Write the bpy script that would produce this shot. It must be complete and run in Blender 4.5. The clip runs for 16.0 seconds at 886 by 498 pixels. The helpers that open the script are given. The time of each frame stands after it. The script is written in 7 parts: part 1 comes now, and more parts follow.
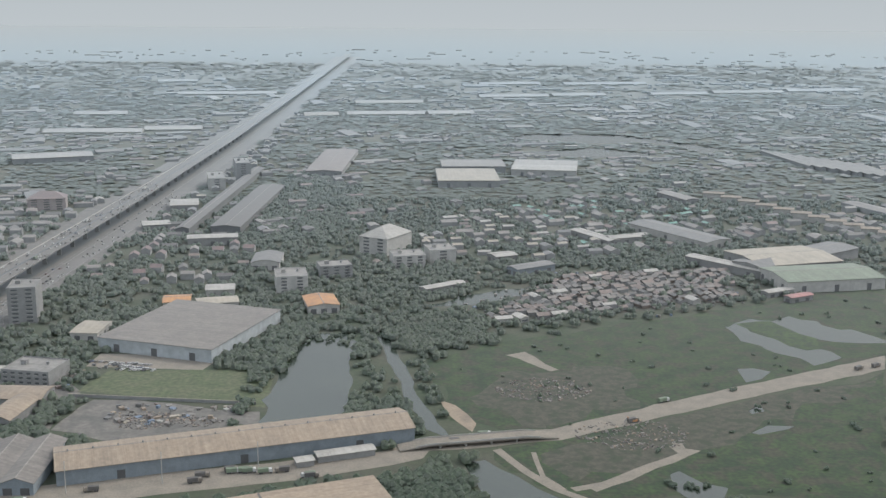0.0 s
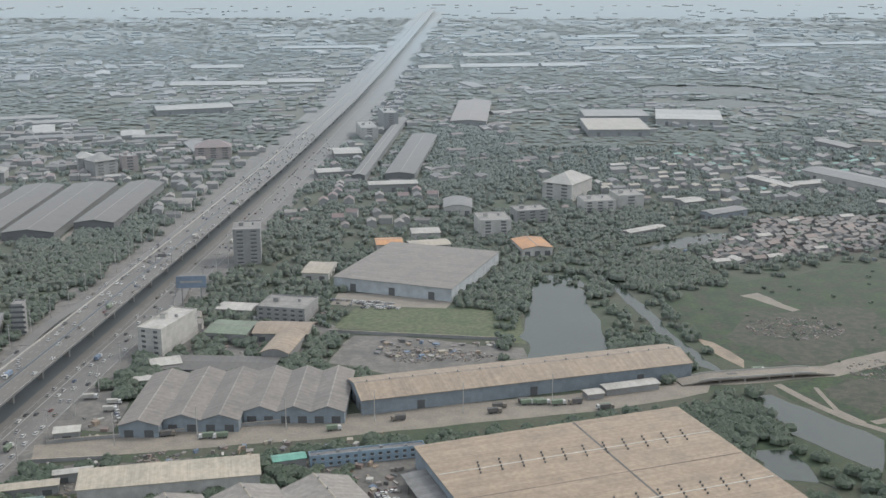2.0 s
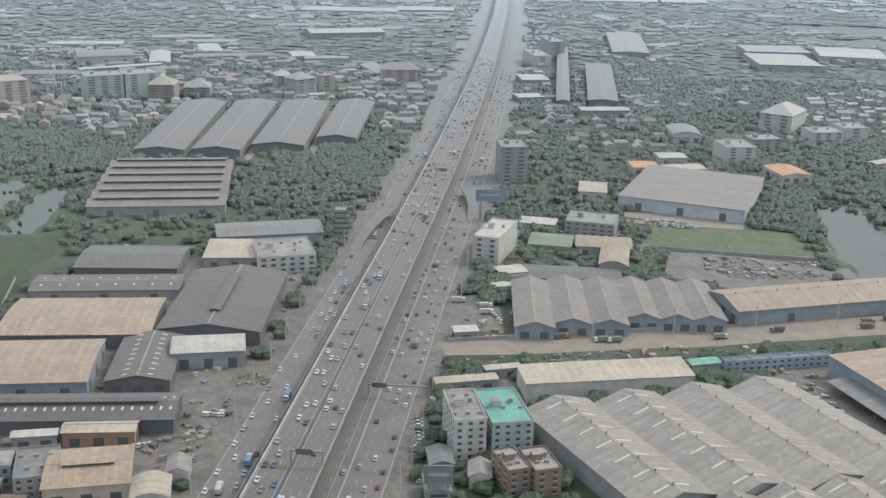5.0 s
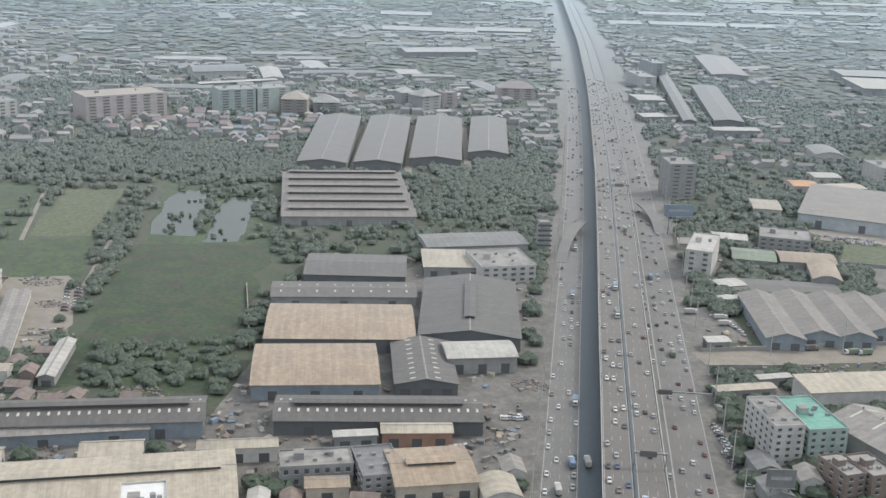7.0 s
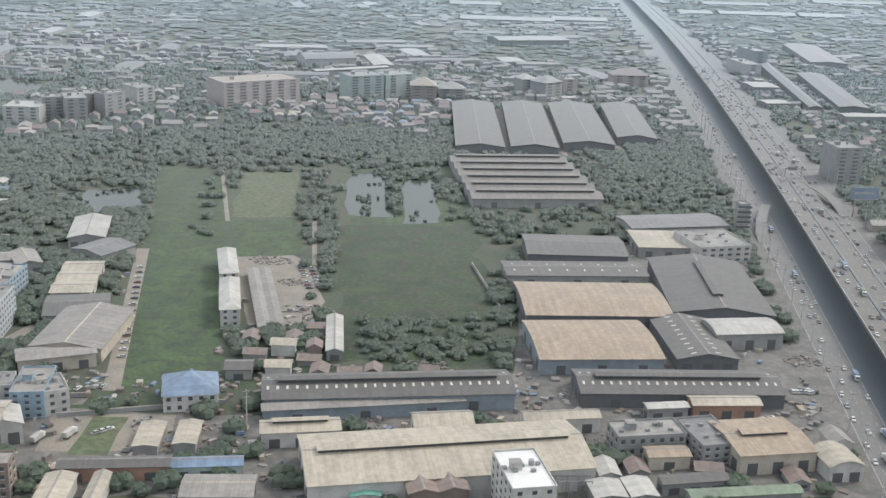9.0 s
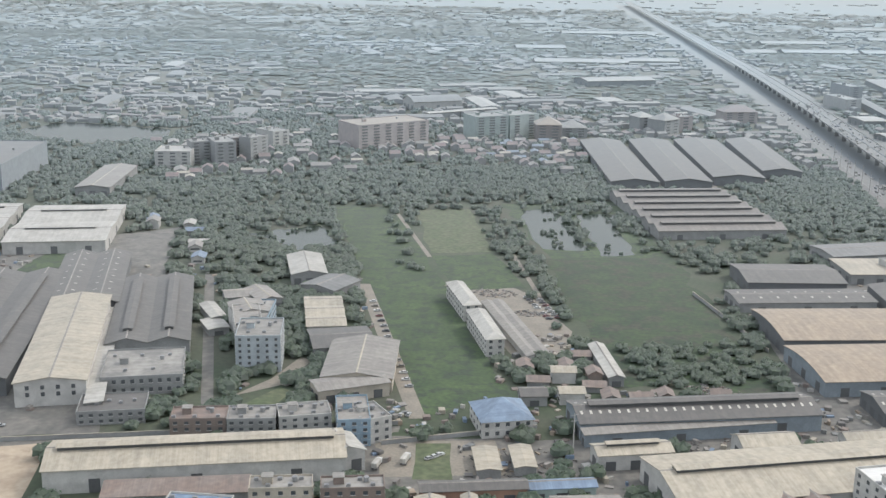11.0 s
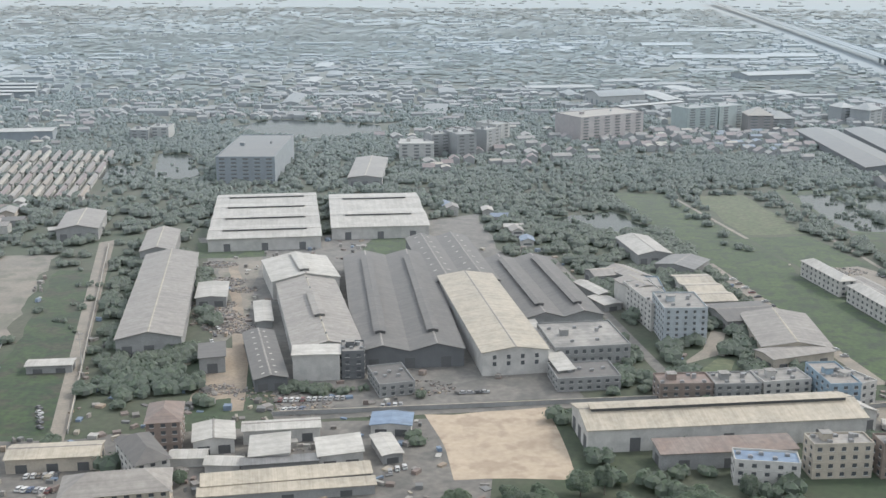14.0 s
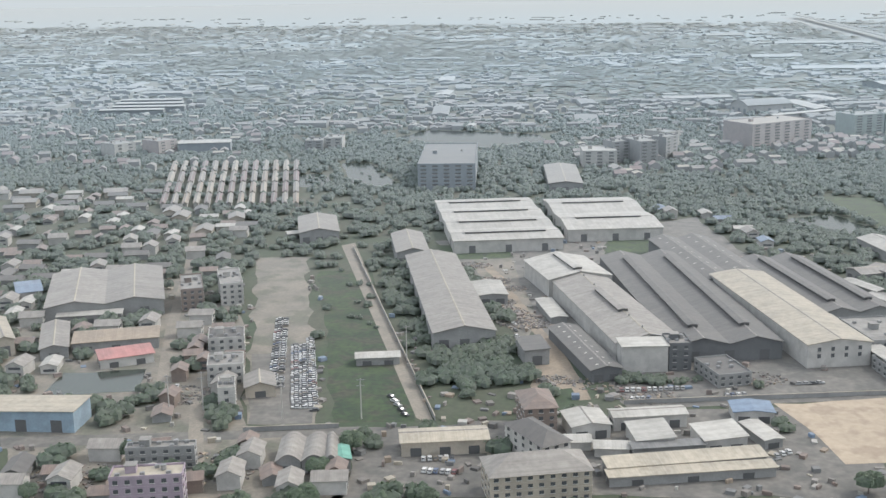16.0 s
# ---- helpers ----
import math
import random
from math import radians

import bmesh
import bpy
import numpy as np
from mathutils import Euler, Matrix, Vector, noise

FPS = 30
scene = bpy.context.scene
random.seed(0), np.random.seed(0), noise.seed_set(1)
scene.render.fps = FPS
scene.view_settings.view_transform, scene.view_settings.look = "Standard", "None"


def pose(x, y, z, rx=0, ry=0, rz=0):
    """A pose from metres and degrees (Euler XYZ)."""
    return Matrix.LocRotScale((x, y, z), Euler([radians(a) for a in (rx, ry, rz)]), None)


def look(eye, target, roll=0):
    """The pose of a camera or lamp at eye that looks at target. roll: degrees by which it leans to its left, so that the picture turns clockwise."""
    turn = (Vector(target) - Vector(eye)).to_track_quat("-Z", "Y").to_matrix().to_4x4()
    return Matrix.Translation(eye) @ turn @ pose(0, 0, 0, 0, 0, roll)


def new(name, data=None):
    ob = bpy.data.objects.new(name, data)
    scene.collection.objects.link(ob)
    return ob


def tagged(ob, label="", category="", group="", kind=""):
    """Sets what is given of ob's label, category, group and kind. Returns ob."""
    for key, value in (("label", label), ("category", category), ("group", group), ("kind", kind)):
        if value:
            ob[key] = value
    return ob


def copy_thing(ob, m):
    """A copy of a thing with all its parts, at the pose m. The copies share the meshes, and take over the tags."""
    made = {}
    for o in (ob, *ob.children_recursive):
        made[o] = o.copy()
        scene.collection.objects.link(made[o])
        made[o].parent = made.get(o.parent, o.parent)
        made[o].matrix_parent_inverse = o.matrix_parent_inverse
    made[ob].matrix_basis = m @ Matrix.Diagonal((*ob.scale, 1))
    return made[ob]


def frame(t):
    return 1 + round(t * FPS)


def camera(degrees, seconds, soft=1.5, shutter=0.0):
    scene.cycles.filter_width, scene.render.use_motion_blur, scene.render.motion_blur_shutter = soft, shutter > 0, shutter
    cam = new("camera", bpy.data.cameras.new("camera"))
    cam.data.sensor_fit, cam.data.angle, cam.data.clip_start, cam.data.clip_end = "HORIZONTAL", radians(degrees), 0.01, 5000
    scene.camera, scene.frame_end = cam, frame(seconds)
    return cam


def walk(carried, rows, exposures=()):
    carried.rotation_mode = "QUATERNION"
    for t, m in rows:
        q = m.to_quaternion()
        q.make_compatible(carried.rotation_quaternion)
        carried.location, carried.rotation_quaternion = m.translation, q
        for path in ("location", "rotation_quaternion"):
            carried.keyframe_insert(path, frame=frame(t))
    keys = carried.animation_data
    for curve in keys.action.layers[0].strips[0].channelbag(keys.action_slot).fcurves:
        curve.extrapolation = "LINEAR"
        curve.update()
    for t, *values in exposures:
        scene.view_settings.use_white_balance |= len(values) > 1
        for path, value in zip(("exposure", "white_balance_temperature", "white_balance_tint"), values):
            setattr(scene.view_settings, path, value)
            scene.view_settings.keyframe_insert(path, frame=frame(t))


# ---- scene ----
import collections

cam = camera(42.5, 16.0)
METRES, EYE, TILT, LEAN, TURN = 615.0, 150.67, -12.64, -0.38, 0.0
ROWS = [
    (0.0, 0.0, 0.0, 0.0, 0.0, 0.0, -0.0),
    (0.5, -0.0318, -0.0008, -0.0033, 0.72, -1.06, -0.01),
    (1.0, -0.0639, -0.0028, -0.0063, 1.21, -1.35, -0.23),
    (1.5, -0.0958, -0.0052, -0.0095, 1.79, -1.73, -0.18),
    (2.0, -0.1275, -0.0087, -0.0127, 2.56, -2.06, -0.03),
    (2.5, -0.1591, -0.0114, -0.0159, 3.05, -2.58, -0.13),
    (3.0, -0.1909, -0.0149, -0.0188, 2.99, -2.65, -0.51),
    (3.5, -0.2223, -0.0185, -0.022, 3.0, -3.06, -0.89),
    (4.0, -0.254, -0.0214, -0.0251, 3.38, -3.32, -1.22),
    (4.5, -0.2854, -0.0258, -0.0284, 3.54, -4.17, -1.55),
    (5.0, -0.3168, -0.0285, -0.0316, 3.58, -5.06, -1.83),
    (7.5, -0.4734, -0.0483, -0.0461, 3.97, -3.78, -2.71),
    (8.0, -0.5041, -0.0522, -0.0494, 4.05, -4.38, -2.7),
    (8.5, -0.5347, -0.0555, -0.0525, 4.14, -4.33, -2.65),
    (9.0, -0.5651, -0.0595, -0.0557, 4.34, -4.29, -2.65),
    (11.5, -0.7159, -0.0818, -0.0712, 4.85, -1.43, -1.56),
    (12.0, -0.7456, -0.087, -0.0744, 4.79, -1.21, -1.77),
    (12.5, -0.7754, -0.0928, -0.078, 5.12, -1.51, -1.67),
    (13.0, -0.8052, -0.0974, -0.0809, 6.01, -2.17, -1.11),
    (13.5, -0.8351, -0.1038, -0.0837, 6.6, -2.36, -1.11),
    (14.0, -0.8651, -0.1094, -0.0867, 6.83, -1.74, -1.11),
    (14.5, -0.8948, -0.1161, -0.0896, 7.39, -0.93, -1.19),
    (15.0, -0.9247, -0.1223, -0.0928, 7.92, -0.04, -1.15),
    (15.5, -0.9543, -0.1295, -0.0961, 8.73, -0.23, -0.99),
    (16.0, -0.9841, -0.1375, -0.0992, 9.38, -0.87, -0.86),
]
walk(cam, [(t, pose(0, 0, EYE, TILT, LEAN, TURN) @ pose(METRES * x, METRES * y, METRES * z, 90 + pitch, roll, yaw)) for t, x, y, z, yaw, pitch, roll in ROWS],
     [(0.0, 0.22, 6060, 10), (3.5, 0.22, 6060, 10), (4.5, 0.28, 6060, 10), (5.0, 0.4, 6060, 10), (7.5, 0.47, 6060, 10), (9.0, 0.5, 6060, 10), (11.5, 0.5, 6060, 10), (16.0, 0.55, 6060, 10)])

# ---- sky and sun ----
SUN_AZ, SUN_EL = radians(58), radians(46)
sky_world = bpy.data.worlds.new("hazy_sky")
scene.world = sky_world
sky_world.use_nodes = True
wn, wl = sky_world.node_tree.nodes, sky_world.node_tree.links
wn.clear()
w_out, w_bg, w_sky = wn.new("ShaderNodeOutputWorld"), wn.new("ShaderNodeBackground"), wn.new("ShaderNodeTexSky")
w_sky.sky_type, w_sky.sun_disc = "NISHITA", False
w_sky.sun_elevation, w_sky.sun_rotation = SUN_EL, SUN_AZ
w_sky.air_density, w_sky.dust_density, w_sky.ozone_density = 1.6, 7.0, 1.5
w_co, w_sep, w_abs, w_com = wn.new("ShaderNodeTexCoord"), wn.new("ShaderNodeSeparateXYZ"), wn.new("ShaderNodeMath"), wn.new("ShaderNodeCombineXYZ")
w_abs.operation = "ABSOLUTE"
wl.new(w_co.outputs["Generated"], w_sep.inputs[0])
wl.new(w_sep.outputs[0], w_com.inputs[0])
wl.new(w_sep.outputs[1], w_com.inputs[1])
wl.new(w_sep.outputs[2], w_abs.inputs[0])
wl.new(w_abs.outputs[0], w_com.inputs[2])
wl.new(w_com.outputs[0], w_sky.inputs[0])
# ground haze: the milky band that thickens towards the horizon
w_ramp, w_mix = wn.new("ShaderNodeValToRGB"), wn.new("ShaderNodeMixRGB")
w_ramp.color_ramp.elements[0].position, w_ramp.color_ramp.elements[0].color = 0.0, (1.0, 1.0, 1.0, 1)
w_ramp.color_ramp.elements[1].position, w_ramp.color_ramp.elements[1].color = 0.7, (0.7, 0.7, 0.7, 1)
wl.new(w_abs.outputs[0], w_ramp.inputs[0])
wl.new(w_ramp.outputs[0], w_mix.inputs[0])
wl.new(w_sky.outputs[0], w_mix.inputs[1])
w_tone = wn.new("ShaderNodeValToRGB")
w_tone.color_ramp.elements[0].position, w_tone.color_ramp.elements[0].color = 0.0, (0.56, 0.585, 0.575, 1)
w_tone.color_ramp.elements[1].position, w_tone.color_ramp.elements[1].color = 0.4, (1.0, 1.0, 0.98, 1)
w_gain = wn.new("ShaderNodeVectorMath")
w_gain.operation = "SCALE"
w_gain.inputs["Scale"].default_value = 5.2
wl.new(w_abs.outputs[0], w_tone.inputs[0])
wl.new(w_tone.outputs[0], w_gain.inputs[0])
wl.new(w_gain.outputs[0], w_mix.inputs[2])
wl.new(w_mix.outputs[0], w_bg.inputs[0])
w_bg.inputs[1].default_value = 0.15
wl.new(w_bg.outputs[0], w_out.inputs[0])
sun_data = bpy.data.lights.new("sun", "SUN")
sun_data.energy, sun_data.angle, sun_data.color = 0.8, radians(6), (1.0, 0.93, 0.82)
sun = new("sun", sun_data)
sun.matrix_world = look((0, 0, 900), (-math.sin(SUN_AZ) * math.cos(SUN_EL) * 100, -math.cos(SUN_AZ) * math.cos(SUN_EL) * 100, 900 - 100 * math.sin(SUN_EL)))
scene.view_settings.exposure = 0.0

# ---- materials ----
# strength and falloff of the distance haze that is painted onto surfaces
HAZE_GLOSS, DEPTH = 0.118, 1.15


def surface(name, base, alt=None, size=6.0, rough=0.7, fine=0.6, bump=0.0, metal=0.0, haze_gloss=HAZE_GLOSS, spot=None, spot_size=30.0, spot_amount=0.45, per_object=0.0, island=0.0, rib=0.0, leafy=False, streak=0.0, haze_rough=0.95, grain=0.3, haze_tone=0.6):
    """A weathered outdoor surface: two tones at a large and a fine scale, stains, relief, and distance haze painted on
    as a pale glossy layer that rises at grazing view.
    """
    m = bpy.data.materials.new(name)
    m.use_nodes = True
    n, l = m.node_tree.nodes, m.node_tree.links
    n.clear()
    alt = alt or tuple(c * 0.75 for c in base)
    out, bsdf, co = n.new("ShaderNodeOutputMaterial"), n.new("ShaderNodeBsdfPrincipled"), n.new("ShaderNodeTexCoord")

    def noise_of(scale, detail=3.0, contrast=(0.35, 0.68)):
        t, r = n.new("ShaderNodeTexNoise"), n.new("ShaderNodeMapRange")
        t.inputs["Scale"].default_value, t.inputs["Detail"].default_value = scale, detail
        l.new(co.outputs["Object"], t.inputs["Vector"])
        r.inputs[1].default_value, r.inputs[2].default_value = contrast
        l.new(t.outputs[0], r.inputs[0])
        return r.outputs[0]

    def mixed(fac, a, b, mode="MIX"):
        x = n.new("ShaderNodeMixRGB")
        x.blend_type = mode
        for k, v in ((0, fac), (1, a), (2, b)):
            if isinstance(v, (int, float)):
                x.inputs[k].default_value = v
            elif isinstance(v, tuple):
                x.inputs[k].default_value = (*v, 1)
            else:
                l.new(v, x.inputs[k])
        return x.outputs[0]

    big, small = noise_of(1.0 / size), noise_of(1.0 / fine, 2.0)
    col = mixed(big, base, alt)
    if spot:
        f = n.new("ShaderNodeMath")
        f.operation, f.inputs[1].default_value = "MULTIPLY", spot_amount
        l.new(noise_of(1.0 / spot_size, 4.0, (0.5, 0.6)), f.inputs[0])
        col = mixed(f.outputs[0], col, spot)
    col = mixed(grain, col, mixed(small, (0.25, 0.25, 0.25), (0.9, 0.9, 0.9)), "SOFT_LIGHT")
    if rib:
        w = n.new("ShaderNodeTexWave")
        w.inputs["Scale"].default_value, w.inputs["Distortion"].default_value = rib, 0.4
        l.new(co.outputs["Object"], w.inputs["Vector"])
        col = mixed(0.16, col, mixed(w.outputs["Fac"], (0.2, 0.2, 0.2), (0.8, 0.8, 0.8)), "SOFT_LIGHT")
    if streak:
        # sheets of slightly different age and rain streaks that run down the slope
        for sx, sy, a, lo, hi in ((0.03, 1.5, streak, 0.36, 0.64), (0.01, 0.3, streak * 0.8, 0.4, 0.6)):
            mp, t, r = n.new("ShaderNodeMapping"), n.new("ShaderNodeTexNoise"), n.new("ShaderNodeMapRange")
            mp.inputs["Scale"].default_value = (sx, sy, sx)
            l.new(co.outputs["Object"], mp.inputs[0])
            l.new(mp.outputs[0], t.inputs["Vector"])
            t.inputs["Scale"].default_value, t.inputs["Detail"].default_value = 1.0, 3.0
            r.inputs[1].default_value, r.inputs[2].default_value = lo, hi
            l.new(t.outputs[0], r.inputs[0])
            col = mixed(a, col, mixed(r.outputs[0], (0.12, 0.115, 0.11), (0.88, 0.88, 0.88)), "SOFT_LIGHT")
    for amount, node, socket in ((per_object, "ShaderNodeObjectInfo", "Random"), (island, "ShaderNodeNewGeometry", "Random Per Island")):
        if amount:
            o, h = n.new(node), n.new("ShaderNodeHueSaturation")
            r = n.new("ShaderNodeMapRange")
            r.inputs[3].default_value, r.inputs[4].default_value = 1 - amount, 1 + amount
            l.new(o.outputs[socket], r.inputs[0])
            l.new(r.outputs[0], h.inputs["Value"])
            l.new(col, h.inputs["Color"])
            col = h.outputs[0]
    l.new(col, bsdf.inputs["Base Color"])
    bsdf.inputs["Roughness"].default_value, bsdf.inputs["Metallic"].default_value = rough, metal
    bsdf.inputs["Specular IOR Level"].default_value = 0.12 if rough > 0.92 else 0.4
    if bump:
        b = n.new("ShaderNodeBump")
        b.inputs["Strength"].default_value, b.inputs["Distance"].default_value = 0.6, bump
        l.new(small, b.inputs["Height"])
        l.new(b.outputs[0], bsdf.inputs["Normal"])
    top = bsdf.outputs[0]
    if leafy:
        tr, both = n.new("ShaderNodeBsdfTranslucent"), n.new("ShaderNodeMixShader")
        both.inputs[0].default_value = 0.5
        l.new(col, tr.inputs[0])
        l.new(top, both.inputs[1])
        l.new(tr.outputs[0], both.inputs[2])
        top = both.outputs[0]
    # distance haze put into the surface: a pale glossy layer, stronger at flat view angles
    if haze_gloss:
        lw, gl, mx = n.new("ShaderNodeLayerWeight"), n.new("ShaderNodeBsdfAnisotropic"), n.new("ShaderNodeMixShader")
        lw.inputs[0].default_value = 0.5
        gl.inputs["Roughness"].default_value = haze_rough
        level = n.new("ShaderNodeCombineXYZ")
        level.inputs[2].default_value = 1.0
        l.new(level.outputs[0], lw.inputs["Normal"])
        if haze_rough > 0.5:
            # painted haze leans each normal upward, so upright faces catch the sky too
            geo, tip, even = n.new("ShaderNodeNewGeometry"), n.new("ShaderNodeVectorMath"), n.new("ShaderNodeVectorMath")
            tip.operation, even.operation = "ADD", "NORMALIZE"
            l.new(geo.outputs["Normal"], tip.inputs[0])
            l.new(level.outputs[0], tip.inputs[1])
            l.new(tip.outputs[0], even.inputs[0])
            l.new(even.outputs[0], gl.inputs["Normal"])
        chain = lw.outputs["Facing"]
        for op, first, second in (("SUBTRACT", 1.0, None), ("DIVIDE", haze_gloss, None), ("POWER", None, DEPTH), ("MULTIPLY", None, -1.0), ("EXPONENT", None, None), ("SUBTRACT", 1.0, None)):
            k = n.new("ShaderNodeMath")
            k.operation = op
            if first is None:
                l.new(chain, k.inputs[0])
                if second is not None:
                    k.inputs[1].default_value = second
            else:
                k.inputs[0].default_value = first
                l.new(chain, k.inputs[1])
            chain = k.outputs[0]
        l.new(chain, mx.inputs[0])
        # haze tint: bluer as the painted haze thickens, greyer near the horizon
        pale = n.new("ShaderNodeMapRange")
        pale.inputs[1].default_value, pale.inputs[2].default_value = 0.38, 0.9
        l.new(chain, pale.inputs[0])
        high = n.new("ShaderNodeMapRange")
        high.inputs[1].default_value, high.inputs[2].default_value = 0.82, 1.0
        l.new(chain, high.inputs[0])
        l.new(mixed(high.outputs[0], mixed(pale.outputs[0], (0.93 * haze_tone, 0.95 * haze_tone, 0.96 * haze_tone), (0.94 * haze_tone, 1.09 * haze_tone, 1.18 * haze_tone)), (0.85 * haze_tone, 0.89 * haze_tone, 0.885 * haze_tone)), gl.inputs["Color"])
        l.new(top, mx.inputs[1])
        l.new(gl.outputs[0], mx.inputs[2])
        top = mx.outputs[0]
    l.new(top, out.inputs[0])
    return m


GROUND = surface("scrub_ground", (0.03, 0.056, 0.016), (0.062, 0.07, 0.036), 45, 0.95, 3.0, spot=(0.085, 0.082, 0.056), spot_size=60, haze_gloss=0.085)
GRASS = surface("rough_grass", (0.022, 0.052, 0.008), (0.05, 0.09, 0.016), 22, 0.95, 2.4, spot=(0.018, 0.034, 0.014), spot_size=8, spot_amount=0.8, grain=0.5, haze_gloss=0.085)
MARSH = surface("marsh_grass", (0.008, 0.03, 0.003), (0.03, 0.06, 0.008), 18, 0.95, 3.0, spot=(0.04, 0.036, 0.018), spot_size=13, spot_amount=0.75, grain=0.7, haze_gloss=0.085)
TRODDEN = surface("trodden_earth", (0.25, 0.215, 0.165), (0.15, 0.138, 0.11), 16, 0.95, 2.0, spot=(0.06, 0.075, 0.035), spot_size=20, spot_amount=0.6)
LAWN = surface("mown_grass", (0.07, 0.1, 0.034), (0.105, 0.118, 0.056), 14, 0.95, 3.5, grain=0.5, haze_gloss=0.085)
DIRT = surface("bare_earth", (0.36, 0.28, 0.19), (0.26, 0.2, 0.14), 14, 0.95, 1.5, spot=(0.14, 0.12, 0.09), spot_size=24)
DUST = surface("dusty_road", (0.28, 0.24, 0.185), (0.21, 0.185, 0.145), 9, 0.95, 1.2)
MUD = surface("churned_mud", (0.036, 0.042, 0.022), (0.085, 0.074, 0.05), 5, 0.95, 1.5, spot=(0.022, 0.04, 0.012), spot_size=9, spot_amount=0.8, haze_gloss=0.085)
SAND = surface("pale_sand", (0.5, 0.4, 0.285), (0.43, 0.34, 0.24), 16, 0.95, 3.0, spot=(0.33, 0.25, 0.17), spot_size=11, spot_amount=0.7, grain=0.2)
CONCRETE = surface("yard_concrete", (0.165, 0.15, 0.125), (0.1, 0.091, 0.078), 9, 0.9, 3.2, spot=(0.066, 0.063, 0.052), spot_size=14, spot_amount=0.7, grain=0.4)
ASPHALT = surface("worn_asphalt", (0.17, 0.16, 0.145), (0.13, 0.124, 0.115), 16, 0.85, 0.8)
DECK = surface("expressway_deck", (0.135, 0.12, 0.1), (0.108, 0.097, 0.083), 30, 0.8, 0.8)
WATER = surface("pond_water", (0.05, 0.066, 0.05), (0.038, 0.052, 0.042), 60, 0.12, 4.0, haze_gloss=0.1, haze_rough=0.25, haze_tone=0.42)
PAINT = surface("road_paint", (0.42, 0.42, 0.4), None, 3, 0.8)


def roofing(name, base, alt, spot, rib=1.6):
    return surface(name, base, alt, 9, 0.55, 2.4, spot=spot, spot_size=12, spot_amount=0.45, per_object=0.09, rib=rib, grain=0.3, streak=0.18)


ROOFS = {
    "tan": roofing("tan_metal_roof", (0.345, 0.255, 0.165), (0.3, 0.225, 0.148), (0.24, 0.18, 0.12)),
    "cream": roofing("cream_metal_roof", (0.46, 0.4, 0.3), (0.4, 0.35, 0.265), (0.3, 0.265, 0.2)),
    "grey": roofing("grey_metal_roof", (0.275, 0.25, 0.218), (0.24, 0.216, 0.188), (0.185, 0.165, 0.145)),
    "taupe": roofing("grey_brown_sheet_roof", (0.185, 0.16, 0.135), (0.155, 0.134, 0.114), (0.12, 0.105, 0.09)),
    "steel": roofing("blue_grey_metal_roof", (0.17, 0.168, 0.162), (0.14, 0.14, 0.136), (0.11, 0.11, 0.106)),
    "dark": roofing("weathered_asbestos_roof", (0.085, 0.074, 0.063), (0.06, 0.053, 0.046), (0.1, 0.09, 0.076)),
    "white": roofing("white_metal_roof", (0.5, 0.48, 0.43), (0.43, 0.41, 0.37), (0.32, 0.3, 0.26)),
    "rust": roofing("rusty_tin_roof", (0.2, 0.13, 0.095), (0.15, 0.11, 0.09), (0.26, 0.2, 0.16)),
    "red": roofing("red_tiled_roof", (0.2, 0.1, 0.085), (0.165, 0.09, 0.075), (0.13, 0.08, 0.07)),
    "pink": roofing("faded_red_roof", (0.48, 0.17, 0.15), (0.4, 0.15, 0.13), (0.3, 0.13, 0.12)),
    "green": roofing("green_roof", (0.16, 0.22, 0.13), (0.13, 0.18, 0.105), (0.1, 0.13, 0.08)),
    "teal": roofing("turquoise_roof", (0.13, 0.4, 0.3), (0.11, 0.33, 0.25), (0.08, 0.22, 0.17)),
    "blue": roofing("blue_metal_roof", (0.16, 0.24, 0.36), (0.13, 0.2, 0.3), (0.1, 0.14, 0.2)),
    "orange": roofing("orange_metal_roof", (0.62, 0.27, 0.05), (0.52, 0.22, 0.05), (0.4, 0.2, 0.07)),
    "bright": roofing("fresh_white_roof", (0.8, 0.79, 0.76), (0.74, 0.73, 0.7), (0.62, 0.61, 0.58)),
    "slab": roofing("stained_concrete_roof", (0.3, 0.28, 0.25), (0.19, 0.18, 0.16), (0.09, 0.085, 0.075), 0.0),
}


def walling(name, base, alt=None):
    return surface(name, base, alt or tuple(c * 0.8 for c in base), 5, 0.85, 0.7, spot=tuple(c * 0.55 for c in base), spot_size=7, spot_amount=0.35, per_object=0.06, grain=0.18)


WALLS = {
    "white": walling("white_render", (0.62, 0.6, 0.56)),
    "cream": walling("cream_render", (0.55, 0.48, 0.38)),
    "grey": walling("grey_render", (0.3, 0.3, 0.29)),
    "blue": walling("blue_grey_cladding", (0.24, 0.29, 0.33)),
    "dark": walling("dark_sheet_wall", (0.085, 0.09, 0.095)),
    "pink": walling("pink_render", (0.5, 0.4, 0.37)),
    "brown": walling("brown_render", (0.24, 0.17, 0.13)),
    "teal": walling("pale_turquoise_render", (0.42, 0.52, 0.48)),
    "lilac": walling("lilac_render", (0.42, 0.33, 0.4)),
    "brick": walling("orange_brick_wall", (0.38, 0.2, 0.12)),
    "pale": walling("pale_blue_white_render", (0.5, 0.55, 0.58)),
    "sky": walling("light_blue_wall", (0.28, 0.4, 0.5)),
}
GLASS = surface("dark_window_glass", (0.03, 0.036, 0.042), None, 4, 0.15, haze_gloss=0.1)
# near-black colour that stands in for shade in doorways and roof monitors
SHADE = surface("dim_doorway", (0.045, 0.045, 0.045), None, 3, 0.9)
SKYLIGHT = surface("fibreglass_skylight", (0.66, 0.63, 0.55), (0.5, 0.47, 0.4), 3, 0.5)
